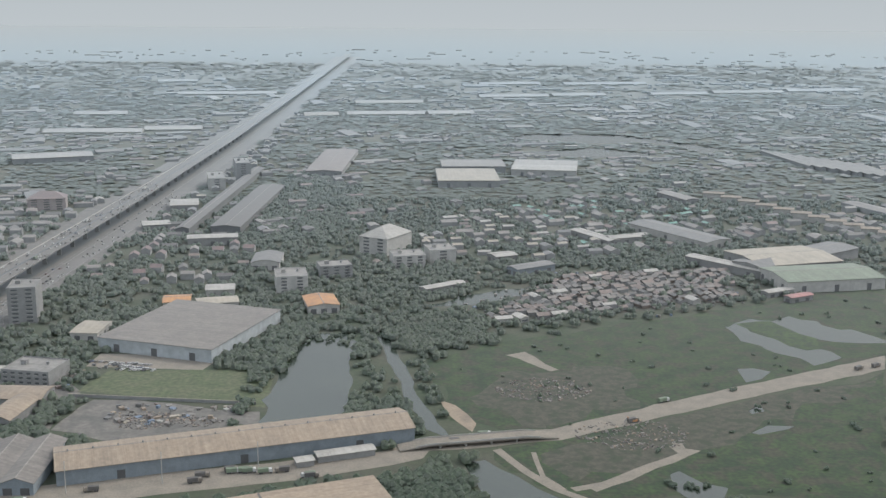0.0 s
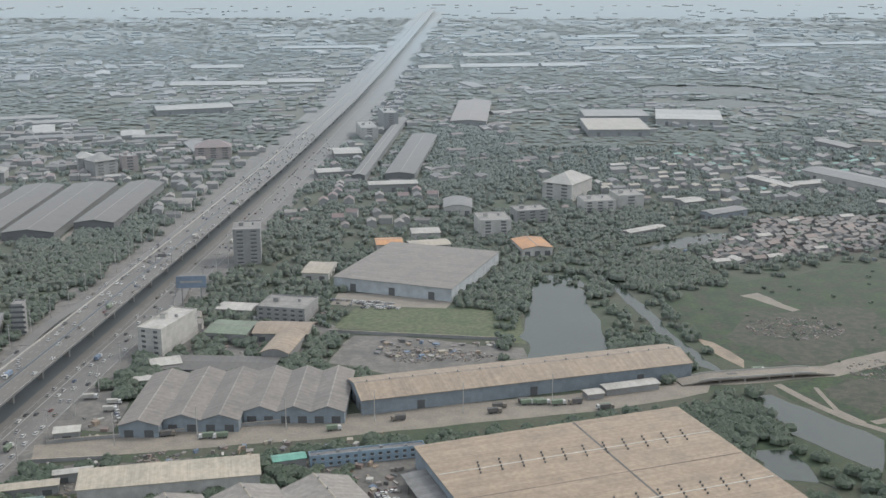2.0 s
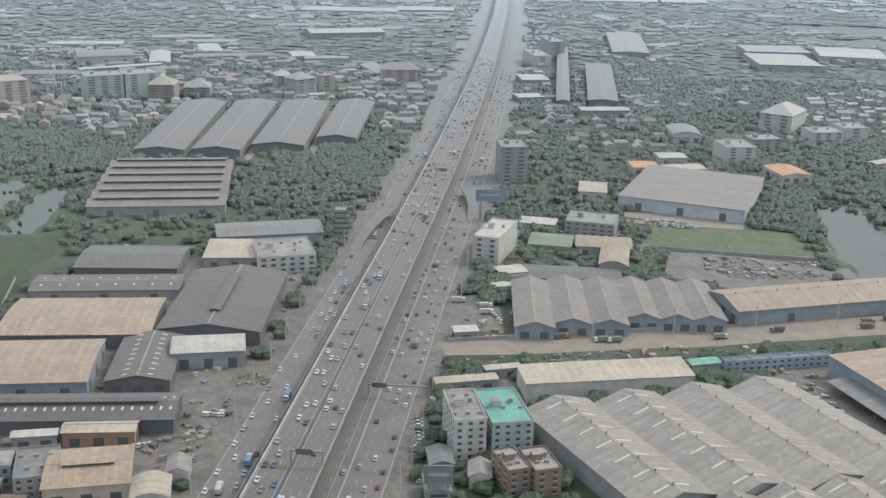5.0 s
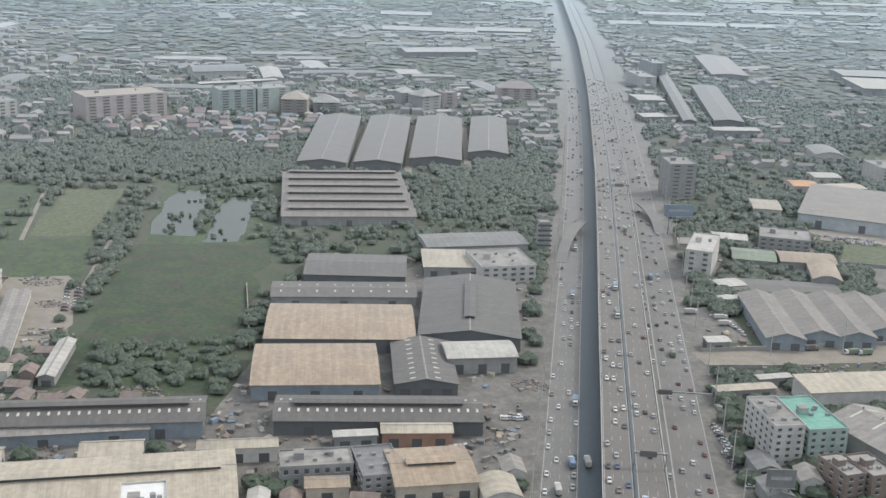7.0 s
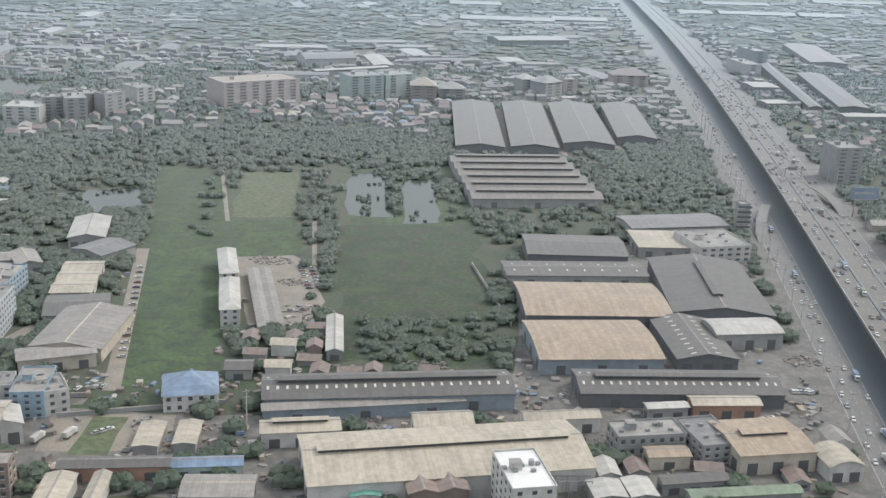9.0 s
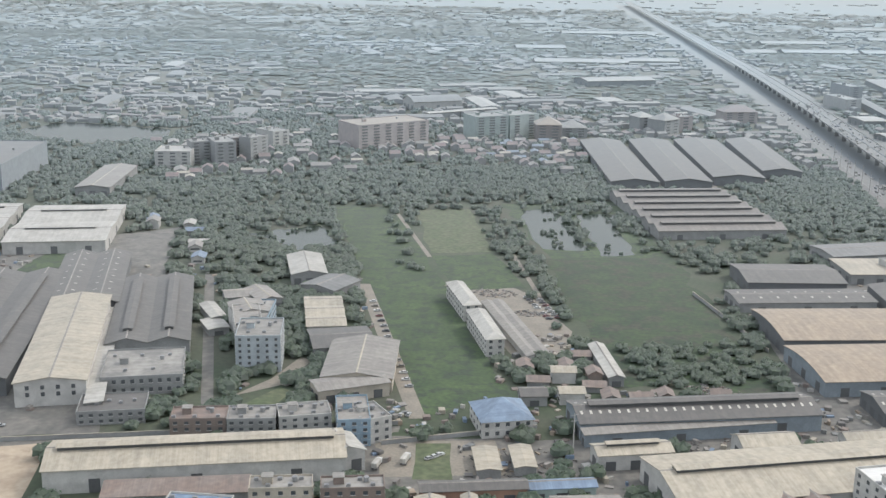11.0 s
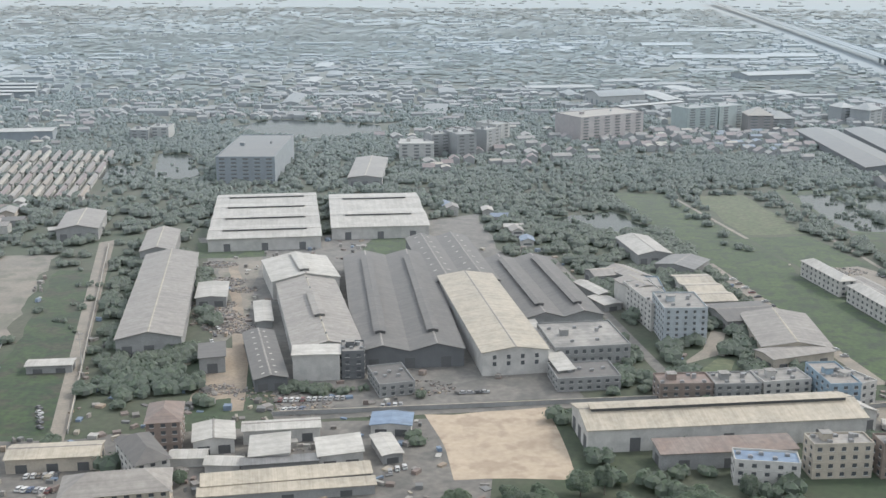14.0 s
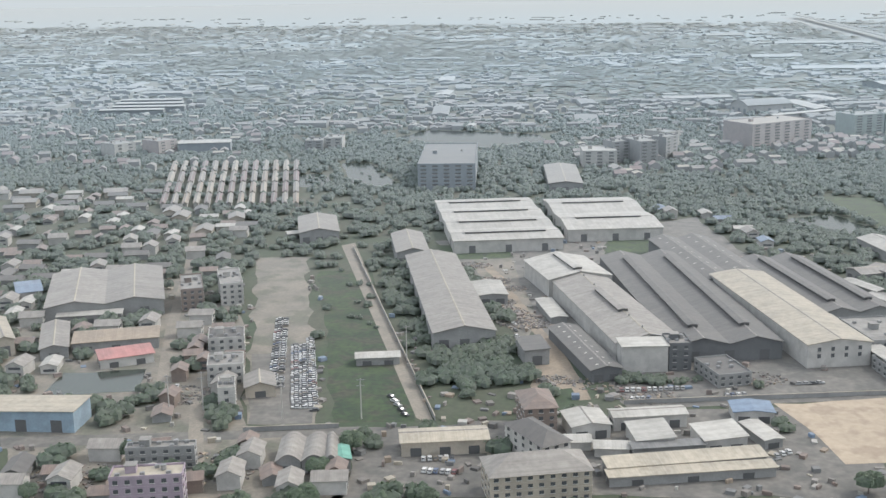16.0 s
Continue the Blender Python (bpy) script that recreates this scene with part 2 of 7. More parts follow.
METAL = surface("galvanised_metal", (0.35, 0.35, 0.35), None, 2, 0.45, metal=0.6)
BARK = surface("bark", (0.12, 0.09, 0.065), None, 0.6, 0.95, 0.15)
LEAF = surface("broad_leaves", (0.046, 0.108, 0.026), (0.076, 0.13, 0.036), 3.0, 0.8, 0.7, per_object=0.25, island=0.22, leafy=True, haze_gloss=0.135)
WOODS = surface("mixed_foliage", (0.044, 0.104, 0.028), (0.074, 0.126, 0.038), 40.0, 0.8, 3.0, island=0.22, leafy=True, haze_gloss=0.135)
RUBBER = surface("black_rubber", (0.03, 0.03, 0.03), None, 1, 0.9)
CARS = [surface("car_paint_" + k, c, None, 2, 0.3, haze_gloss=0.1) for k, c in (("white", (0.72, 0.72, 0.7)), ("silver", (0.42, 0.42, 0.42)), ("black", (0.04, 0.04, 0.045)), ("maroon", (0.2, 0.04, 0.035)), ("blue", (0.06, 0.1, 0.2)), ("bronze", (0.24, 0.2, 0.15)))]

# ---- building helpers ----
def part(name, bm, material, parent, label=""):
    me = bpy.data.meshes.new(name)
    bm.to_mesh(me)
    bm.free()
    me.materials.append(material)
    ob = new(name, me)
    ob.parent = parent
    if label:
        tagged(ob, label)
    return ob


def piece(name, me, parent, x, y, z, rot=0.0):
    """One of many alike pieces on one shared mesh."""
    ob = new(name, me)
    ob.parent = parent
    ob.matrix_local = pose(x, y, z, 0, 0, rot)
    return ob


def mesh_of(name, bm, material):
    me = bpy.data.meshes.new(name)
    bm.to_mesh(me)
    bm.free()
    me.materials.append(material)
    return me


def thing(name, x, y, rot, label, category, group="", z=0.0, kind=""):
    ob = new(name)
    ob.matrix_world = pose(x, y, z, 0, 0, rot)
    ob.empty_display_size = 1.0
    return tagged(ob, label, category, group, kind)


def box(bm, x0, x1, y0, y1, z0, z1):
    v = [bm.verts.new(p) for p in ((x0, y0, z0), (x1, y0, z0), (x1, y1, z0), (x0, y1, z0), (x0, y0, z1), (x1, y0, z1), (x1, y1, z1), (x0, y1, z1))]
    for f in ((3, 2, 1, 0), (4, 5, 6, 7), (0, 1, 5, 4), (1, 2, 6, 5), (2, 3, 7, 6), (3, 0, 4, 7)):
        bm.faces.new([v[i] for i in f])
    return bm


def boxed(*spans):
    bm = bmesh.new()
    for s in spans:
        box(bm, *s)
    return bm


def prism(bm, profile, y0, y1):
    """A closed profile of (x, z) drawn out along y."""
    a = [bm.verts.new((x, y0, z)) for x, z in profile]
    b = [bm.verts.new((x, y1, z)) for x, z in profile]
    k = len(profile)
    for i in range(k):
        bm.faces.new((a[i], a[(i + 1) % k], b[(i + 1) % k], b[i]))
    bm.faces.new(a[::-1])
    bm.faces.new(b)
    return bm


PATCHES = []
PONDS = []
CLEAN = []


def sheet(name, corners, material, z, label, category, ragged=0.0, step=12.0, clear=True):
    """A flat piece of ground between corners, with a worn outline."""
    pts = []
    if clear:
        PATCHES.append(corners)
    if material is WATER:
        PONDS.append(corners)
    if material in (SAND, TRODDEN, LAWN) or category in ("road", "path", "driveway", "track", "field", "pond", "canal", "ground"):
        if clear:
            CLEAN.append(corners)
    for i, (x, y) in enumerate(corners):
        u, v = corners[(i + 1) % len(corners)]
        k = max(1, int(math.hypot(u - x, v - y) / step)) if ragged else 1
        for j in range(k):
            px, py = x + (u - x) * j / k, y + (v - y) * j / k
            if ragged:
                s = noise.noise_vector(Vector((px * 0.045, py * 0.045, z * 7)))
                px, py = px + s.x * ragged * 2, py + s.y * ragged * 2
            pts.append((px, py))
    bm = bmesh.new()
    f = bm.faces.new([bm.verts.new((x, y, z)) for x, y in pts])
    bm.normal_update()
    if f.normal.z < 0:
        f.normal_flip()
    bmesh.ops.triangulate(bm, faces=bm.faces[:])
    return tagged(part(name, bm, material, None), label, category, "", "structure")


TAKEN = collections.defaultdict(list)
CELL = 100.0


def keep(x, y, w, d, rot):
    far = math.hypot(w, d) / 2
    lot = (x, y, w / 2, d / 2, math.cos(radians(rot)), math.sin(radians(rot)), far)
    for i in range(int((x - far - 15) // CELL), int((x + far + 15) // CELL) + 1):
        for j in range(int((y - far - 15) // CELL), int((y + far + 15) // CELL) + 1):
            TAKEN[i, j].append(lot)


def is_free(x, y, r):
    for a, b, hw, hd, c, s, far in TAKEN.get((int(x // CELL), int(y // CELL)), ()):
        u, v = x - a, y - b
        if abs(u) < far + r and abs(v) < far + r and abs(u * c + v * s) < hw + r and abs(v * c - u * s) < hd + r:
            return False
    return True


def hall(x, y, w, d, rot, h, rise=3.0, roof="grey", wall="grey", gables=1, ridge="y", style="gable", strips=0, monitor=0, vents=0, doors=3, panes=(), label="", name="warehouse", group=""):
    """A shed under one or more roofs. The ridges run along the depth (y) or along the front (x)."""
    keep(x, y, w, d, rot)
    if ridge == "x":
        w, d, rot = d, w, rot + 90
    label = label or "%s-roofed metal warehouse" % roof
    label += " with %s walls" % wall if len(label.split()) < 5 else ""
    o = thing(name, x, y, rot, label, name.replace("_", " "), group)
    gw, over = w / gables, 0.7
    arch = 9 if style == "arch" else 2

    def up(u):
        if style == "flat":
            return 0.25 + 0.15 * (1 - abs(2 * u - 1))
        if style == "mono":
            return rise * u
        if style == "arch":
            return rise * (1 - (2 * u - 1) ** 2)
        return rise * (1 - abs(2 * u - 1))

    bm = bmesh.new()
    if style in ("flat", "mono"):
        prism(bm, [(-w / 2, 0), (w / 2, 0), (w / 2, h + up(1) - 0.1), (-w / 2, h + up(0) - 0.1)], -d / 2, d / 2)
    else:
        top = []
        for k in range(gables):
            top += [(-w / 2 + (k + i / arch) * gw, h + up(i / arch) - 0.1) for i in range(0 if k == 0 else 1, arch + 1)]
        prism(bm, [(-w / 2, 0), (w / 2, 0)] + top[::-1], -d / 2, d / 2)
    part("wall", bm, WALLS[wall], o)
    for k in range(gables):
        bm, x0 = bmesh.new(), -w / 2 + k * gw
        a = -over if k == 0 else 0.0
        b = gw + over if k == gables - 1 else gw
        us = [i / arch for i in range(arch + 1)] if style != "mono" else [0, 1]
        line = [(x0 + (a if u == 0 else b if u == 1 else u * gw), h + up(u)) for u in us]
        prism(bm, line + [(p, q + 0.28) for p, q in line[::-1]], -d / 2 - over, d / 2 + over)
        r = part("roof", bm, ROOFS[roof], o)
        if style == "gable" and rise > 1:
            cx, cz = x0 + gw / 2, h + rise + 0.2
            part("ridge_cap", prism(bmesh.new(), [(cx - 0.5, cz), (cx + 0.5, cz), (cx, cz + 0.28)], -d / 2 - over, d / 2 + over), ROOFS["grey" if roof != "grey" else "cream"], r)
        for j in range(strips):
            yy = -d / 2 + (j + 0.5) * d / strips
            for s in (0, 1):
                u0, u1 = (0.14, 0.46) if s == 0 else (0.54, 0.86)
                if roof == "dark":
                    u0, u1 = (0.24, 0.33) if s == 0 else (0.64, 0.73)
                if style != "gable":
                    u0, u1 = (0.08, 0.48) if s == 0 else (0.52, 0.92)
                pl = [(x0 + u0 * gw, h + up(u0) + 0.3), (x0 + u1 * gw, h + up(u1) + 0.3)]
                part("skylight", prism(bmesh.new(), pl + [(p, q + 0.08) for p, q in pl[::-1]], yy - 0.55, yy + 0.55), SKYLIGHT, r)
        if monitor:
            cx, mw = x0 + gw / 2, min(gw * 0.2, 5.0)
            zz = h + up(0.5)
            # monitor sides painted near-black, as shade under the raised roof
            part("monitor_wall", boxed((cx - mw / 2, cx + mw / 2, -d * monitor / 2, d * monitor / 2, zz - 1.2, zz + 1.3)), SHADE, o, "dark sides of the ridge monitor, painted as shade")
            part("monitor_roof", prism(bmesh.new(), [(cx - mw / 2 - 0.8, zz + 1.25), (cx + mw / 2 + 0.8, zz + 1.25), (cx, zz + 1.9)], -d * monitor / 2 - 0.6, d * monitor / 2 + 0.6), ROOFS[roof], o)
        for j in range(vents):
            yy = -d / 2 + (j + 0.5) * d / vents
            bm = bmesh.new()
            bmesh.ops.create_cone(bm, cap_ends=True, segments=8, radius1=0.55, radius2=0.4, depth=1.3, matrix=Matrix.Translation((x0 + gw / 2, yy, h + up(0.5) + 0.75)))
            part("roof_vent", bm, METAL, o)
    for c in range(panes[0] if panes else 0):
        for r in range(panes[1]):
            piece("window", window_mesh(1.8, 2.0), o, -w * 0.32 + c * w * 0.64 / max(1, panes[0] - 1), -d / 2, h * 0.42 + r * 3.4)
    # wide loading doorways: flat panels painted dark for the shade inside
    n = max(1, min(doors, int(w / 7))) if doors else 0
    for j in range(n):
        cx, dw = -w / 2 + (j + 0.5) * w / n, min(5.0, w / n * 0.6)
        for s in ((-1,) if ridge == "y" else (-1, 1)):
            part("door", boxed((cx - dw / 2, cx + dw / 2, s * d / 2 - 0.06, s * d / 2 + 0.06, 0, h * 0.62)), SHADE, o, "loading doorway with its inner shade painted dark")
    n = int(min(doors, d / 9)) if doors else 0
    for j in range(n):
        cy, dw = -d / 2 + (j + 0.5) * d / n, min(4.5, d / n * 0.5)
        for s in ((-1,) if ridge == "x" else ()):
            part("door", boxed((s * w / 2 - 0.06, s * w / 2 + 0.06, cy - dw / 2, cy + dw / 2, 0, h * 0.6)), SHADE, o, "loading doorway with its inner shade painted dark")
    return o


WINDOW = {}


def window_mesh(w, h):
    """A pane in a raised frame with a sill; it faces -y."""
    key = (round(w, 1), round(h, 1))
    if key not in WINDOW:
        me = mesh_of("window", boxed((-w / 2, w / 2, -0.05, 0.1, 0, h), (-w / 2 - 0.15, w / 2 + 0.15, -0.3, 0.1, -0.18, 0)), GLASS)
        me.materials.append(WALLS["white"])
        for f in me.polygons:
            f.material_index = 1 if f.index >= 6 else 0
        WINDOW[key] = me
    return WINDOW[key]


def block(x, y, w, d, rot, h, wall="white", roof="slab", floors=None, pitch=3.6, style="flat", tank=True, sides=3, label="", name="apartment_block", group="", bands=True):
    """A storeyed building with rows of windows, floor bands, a parapet and things on its roof."""
    keep(x, y, w, d, rot)
    floors = floors or max(1, round(h / 3.3))
    fh = h / floors
    label = label or "%s %d-storey building" % (wall, floors)
    label += " with rows of windows" if len(label.split()) < 5 else ""
    o = thing(name, x, y, rot, label, name.replace("_", " "), group)
    walls = part("wall", boxed((-w / 2, w / 2, -d / 2, d / 2, 0, h)), WALLS[wall], o)
    if style == "hip":
        bm = bmesh.new()
        e, r = 0.8, min(w, d) * 0.28
        v = [bm.verts.new(p) for p in ((-w / 2 - e, -d / 2 - e, h), (w / 2 + e, -d / 2 - e, h), (w / 2 + e, d / 2 + e, h), (-w / 2 - e, d / 2 + e, h))]
        k = (w - d) / 2
        t = [bm.verts.new((-k, 0, h + r)), bm.verts.new((k, 0, h + r))] if k > 0 else [bm.verts.new((0, k, h + r)), bm.verts.new((0, -k, h + r))]
        if k > 0:
            fs = ((v[0], v[1], t[1], t[0]), (v[2], v[3], t[0], t[1]), (v[1], v[2], t[1]), (v[3], v[0], t[0]))
        else:
            fs = ((v[1], v[2], t[1], t[0]), (v[3], v[0], t[0], t[1]), (v[0], v[1], t[0]), (v[2], v[3], t[1]))
        for f in fs:
            bm.faces.new(f)
        bm.faces.new(v[::-1])
        part("roof", bm, ROOFS[roof], o)
    else:
        part("roof", boxed((-w / 2 + 0.3, w / 2 - 0.3, -d / 2 + 0.3, d / 2 - 0.3, h - 0.02, h + 0.12)), ROOFS[roof], o)
        part("parapet", boxed((-w / 2 - 0.1, w / 2 + 0.1, -d / 2 - 0.1, -d / 2 + 0.2, h - 0.3, h + 0.9), (-w / 2 - 0.1, w / 2 + 0.1, d / 2 - 0.2, d / 2 + 0.1, h - 0.3, h + 0.9),
                              (-w / 2 - 0.1, -w / 2 + 0.2, -d / 2 + 0.2, d / 2 - 0.2, h - 0.3, h + 0.9), (w / 2 - 0.2, w / 2 + 0.1, -d / 2 + 0.2, d / 2 - 0.2, h - 0.3, h + 0.9)), WALLS[wall], o)
        if tank:
            hut = part("stair_hut", boxed((-w * 0.3, -w * 0.3 + 4, -1, 3, h + 0.1, h + 3.0)), WALLS[wall], o)
            part("hut_roof", boxed((-w * 0.3 - 0.3, -w * 0.3 + 4.3, -1.3, 3.3, h + 3.0, h + 3.2)), ROOFS["slab"], hut)
            bm = bmesh.new()
            bmesh.ops.create_cone(bm, cap_ends=True, segments=12, radius1=1.1, radius2=1.1, depth=2.0, matrix=Matrix.Translation((w * 0.22, d * 0.1, h + 1.2)))
            part("water_tank", bm, METAL, o)
    if style == "flat" and y < 700:
        for j in range(5):
            ac = part("roof_unit", boxed((-0.9, 0.9, -0.7, 0.7, 0, 1.1), (-0.6, 0.6, -0.5, 0.5, 1.1, 1.25)), METAL, o) if j == 0 else piece("roof_unit", ac.data, o, 0, 0, 0)
            ac.location = (w * (-0.42 + 0.19 * j + 0.03 * math.sin(7 * j + x)), d * (0.3 * math.sin(3.1 * j + y)), h + 0.12)
    if bands and y < 850:
        for f in range(1, floors):
            part("floor_band", boxed((-w / 2 - 0.18, w / 2 + 0.18, -d / 2 - 0.18, d / 2 + 0.18, f * fh - 0.15, f * fh + 0.1)), WALLS[wall], walls)
    if y > 620:
        pitch = max(pitch, 6.0 if y < 850 else 10.0 if y < 1150 else 14.0)
    ww = pitch * 0.5
    me = window_mesh(ww, fh * 0.45)
    for f in range(floors):
        z = f * fh + fh * 0.34
        n = max(1, int(w / max(pitch, 4.2)))
        for i in range(n):
            piece("window", me, walls, -w / 2 + (i + 0.5) * w / n, -d / 2, z)
        m = max(1, int(d / pitch / 1.4))
        for i in range(m):
            if sides & 1 and y < 620:
                piece("window", me, walls, w / 2, -d / 2 + (i + 0.5) * d / m, z, 90)
            if sides & 2 and y < 620:
                piece("window", me, walls, -w / 2, -d / 2 + (i + 0.5) * d / m, z, -90)
    return o


# ---- ground and expressway ----
bm = bmesh.new()
bmesh.ops.create_grid(bm, x_segments=40, y_segments=40, size=80000)
ground = tagged(part("ground", bm, GROUND, None), "flat plain of scrub, bare earth and weeds to the horizon", "ground", "", "structure")
ground.location = (-500, 4000, 0)

LINE_Y = (-600, 0, 330, 650, 830, 1400, 2000, 3000, 5200)
LINE_X = (-482, -452, -434, -420, -410, -391, -382, -386, -404)


def mid(y):
    return float(np.mean([np.interp(y + s, LINE_Y, LINE_X) for s in (-160, -80, 0, 80, 160)]))


def ribbon(name, left, right, y0, y1, z, material, label, category, step=40.0):
    """A strip that follows the expressway's line, between two offsets."""
    bm = bmesh.new()
    last = None
    for k in range(int((y1 - y0) / step) + 1):
        y = y0 + k * step
        row = [bm.verts.new((mid(y) + s, y, z)) for s in (left, right)]
        if last:
            bm.faces.new((last[0], last[1], row[1], row[0]))
        last = row
    return tagged(part(name, bm, material, None), label, category, "", "structure")


# dark canal colour, used again for the painted gap along the deck's median
CANAL_AND_GAP = surface("oily_canal", (0.022, 0.045, 0.062), (0.016, 0.035, 0.05), 12, 0.5, 1.5)
DECK_Z, DECK_W = 14.0, 13.2
ribbon("road_verge", -60, 52, -1200, 5000, 0.03, CONCRETE, "dusty concrete verge along the highway", "verge")
ribbon("road_west", -38, -22, -1200, 5000, 0.07, ASPHALT, "grey multi-lane service road", "road")
ribbon("road_east", 8, 37, -1200, 5000, 0.07, ASPHALT, "grey multi-lane service road", "road")
ribbon("median_ground", -22, 8, -1200, 5000, 0.06, CANAL_AND_GAP, "dark stagnant canal bed below the expressway", "ground")
ribbon("road_divider", 18.6, 19.3, -200, 2400, 0.22, PAINT, "pale kerb between main road and frontage road", "kerb")
expressway = thing("expressway", 0, 0, 0, "elevated concrete expressway with six lanes of traffic", "expressway")
SPAN = 40.0
profile = [(-DECK_W, 13.5), (-6, 13.2), (-4.5, 11.2), (4.5, 11.2), (6, 13.2), (DECK_W, 13.5), (DECK_W, 14.95), (DECK_W - 0.35, 14.95), (DECK_W - 0.45, 14.0),
           (0.7, 14.05), (0.5, 14.6), (-0.5, 14.6), (-0.7, 14.05), (-DECK_W + 0.45, 14.0), (-DECK_W + 0.35, 14.95), (-DECK_W, 14.95)]
pier_mesh = mesh_of("pier", boxed((-2.2, 2.2, -1.3, 1.3, 0, 9.2), (-4.6, 4.6, -1.5, 1.5, 9.2, 11.2)), WALLS["grey"])
PARAPET = surface("parapet_concrete", (0.5, 0.48, 0.44), (0.38, 0.36, 0.33), 9, 0.9)
# shade on the deck's sides and underside, put into a darker concrete colour
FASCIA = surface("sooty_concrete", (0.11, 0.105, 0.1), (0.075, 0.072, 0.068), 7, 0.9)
for k in range(-30, 124):
    y = k * SPAN
    a, b = mid(y), mid(y + SPAN)
    bm = bmesh.new()
    u = [bm.verts.new((a + p, y, q)) for p, q in profile]
    v = [bm.verts.new((b + p, y + SPAN - 0.06, q)) for p, q in profile]
    n = len(profile)
    for i in range(n):
        f = bm.faces.new((u[i], v[i], v[(i + 1) % n], u[(i + 1) % n]))
        # median barrier painted dark for the shade of a gap between two decks
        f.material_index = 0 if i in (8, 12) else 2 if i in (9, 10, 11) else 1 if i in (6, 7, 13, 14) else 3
    bm.faces.new(u[::-1])
    bm.faces.new(v)
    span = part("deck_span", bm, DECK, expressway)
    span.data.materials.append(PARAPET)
    span.data.materials.append(CANAL_AND_GAP)
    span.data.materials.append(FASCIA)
    if y < 2200:
        piece("pier", pier_mesh, expressway, a, y, 0)


def stripes(name, offsets, z, y0, y1, dash, gap, label, half=0.09):
    v, f = [], []
    for s in offsets:
        y = y0
        while y < y1:
            e = min(y + dash, y1)
            i = len(v)
            v += [(mid(y) + s - half, y, z), (mid(y) + s + half, y, z), (mid(e) + s + half, e, z), (mid(e) + s - half, e, z)]
            f.append((i, i + 1, i + 2, i + 3))
            y = e + gap
    me = bpy.data.meshes.new(name)
    me.from_pydata(v, [], f)
    me.materials.append(PAINT)
    return tagged(new(name, me), label, "road marking", "", "stuff")


stripes("edge_lines", (-12.2, 12.2, -1.1, 1.1), 14.09, 0, 2400, 40, 0, "solid white edge lines on the deck", 0.14)
stripes("lane_lines", (-8.6, -4.9, 4.9, 8.6), 14.09, 0, 1300, 4, 8, "broken white lane lines on the deck")
stripes("service_lines", (-34, -30, -26, 13, 16, 24, 30), 0.1, 0, 1100, 4, 8, "broken white lane lines")
stripes("service_edges", (-37.4, -22.5, 14.6, 36.4), 0.1, 0, 1400, 40, 0, "pale kerb lines along the service roads", 0.16)
for y in range(-100, 5000, 150):
    keep(mid(y + 75), y + 75, 92, 152, 0)

# ---- buildings and ground ----
sheet("field_1", [(-9, 829), (430, 1067), (332, 809), (71, 669), (8, 694)], MARSH, 0.05, "wet green field of rough grass beside the canal", "field", 6)
sheet("field_2", [(31, 644), (198, 724), (327, 796), (246, 582), (69, 579)], MARSH, 0.05, "low green marsh beside the earth road", "field", 6)
sheet("churned_ground_1", [(27, 721), (41, 791), (130, 805), (138, 728), (65, 681)], MUD, 0.09, "churned muddy ground with rubble", "waste ground", 9)
sheet("churned_ground_2", [(62, 644), (195, 729), (321, 790), (180, 655), (78, 603)], MUD, 0.09, "strip of dug-over earth beside the road", "waste ground", 7)
for x in (-650.0, -599.0, -543.0):
    sheet("warehouse_lane", [(x + 8.0, 950), (x + 15.0, 950), (x - 5.0, 1195), (x - 11.0, 1195)], DUST, 0.06, "pale concrete lane between long warehouses", "road", 0)
sheet("factory_drive", [(-211, 524), (-174, 540), (-152, 472), (-160, 424), (-176, 436), (-192, 478)], CONCRETE, 0.06, "paved drive with parked cars between the warehouses", "yard", 1)
sheet("lawn", [(-250, 745), (-241, 791), (-120, 794), (-117, 716)], LAWN, 0.08, "flat mown green lawn", "lawn", 1)
sheet("pond_1", [(-114, 676), (-118, 731), (-113, 840), (-104, 877), (-71, 855), (-66, 802), (-63, 700), (-68, 680)], WATER, 0.10, "dark still pond behind the long shed", "pond", 3)
sheet("pond_2", [(-104, 853), (-101, 887), (-71, 887), (-64, 854)], WATER, 0.14, "small dark pond with weeds", "pond", 3)
sheet("canal_1", [(-54, 891), (-47, 891), (-29, 815), (-9, 720), (7, 663), (-9, 679), (-25, 742), (-37, 802)], WATER, 0.12, "grey-green canal", "canal", 2)
sheet("canal_2", [(28, 630), (73, 567), (60, 525), (24, 572), (14, 625)], WATER, 0.12, "grey-green canal past the bridge", "canal", 2)
sheet("marsh_pond_1", [(223, 910), (246, 919), (304, 836), (281, 819)], WATER, 0.10, "shallow marsh water", "pond", 8)
sheet("marsh_pond_2", [(246, 919), (301, 942), (359, 881), (352, 863), (312, 872)], WATER, 0.10, "shallow marsh water", "pond", 8)
sheet("marsh_pond_3", [(-2, 549), (20, 557), (35, 505), (-4, 516)], WATER, 0.10, "shallow marsh water", "pond", 6)
sheet("yard_1", [(-245, 674), (-235, 727), (-195, 724), (-120, 707), (-116, 684), (-202, 656)], CONCRETE, 0.06, "cluttered grey concrete yard with rubble", "yard", 3)
sheet("yard_2", [(-261, 799), (-259, 830), (-165, 823), (-174, 792)], DUST, 0.07, "pale forecourt with rows of parked vehicles", "yard", 0)
sheet("lane_1", [(-385, 543), (-380, 522), (-228, 559), (-80, 601), (-29, 622), (-10, 632), (-1, 660), (-37, 642), (-171, 606)], DUST, 0.14, "dusty earth road with trucks", "road", 1)
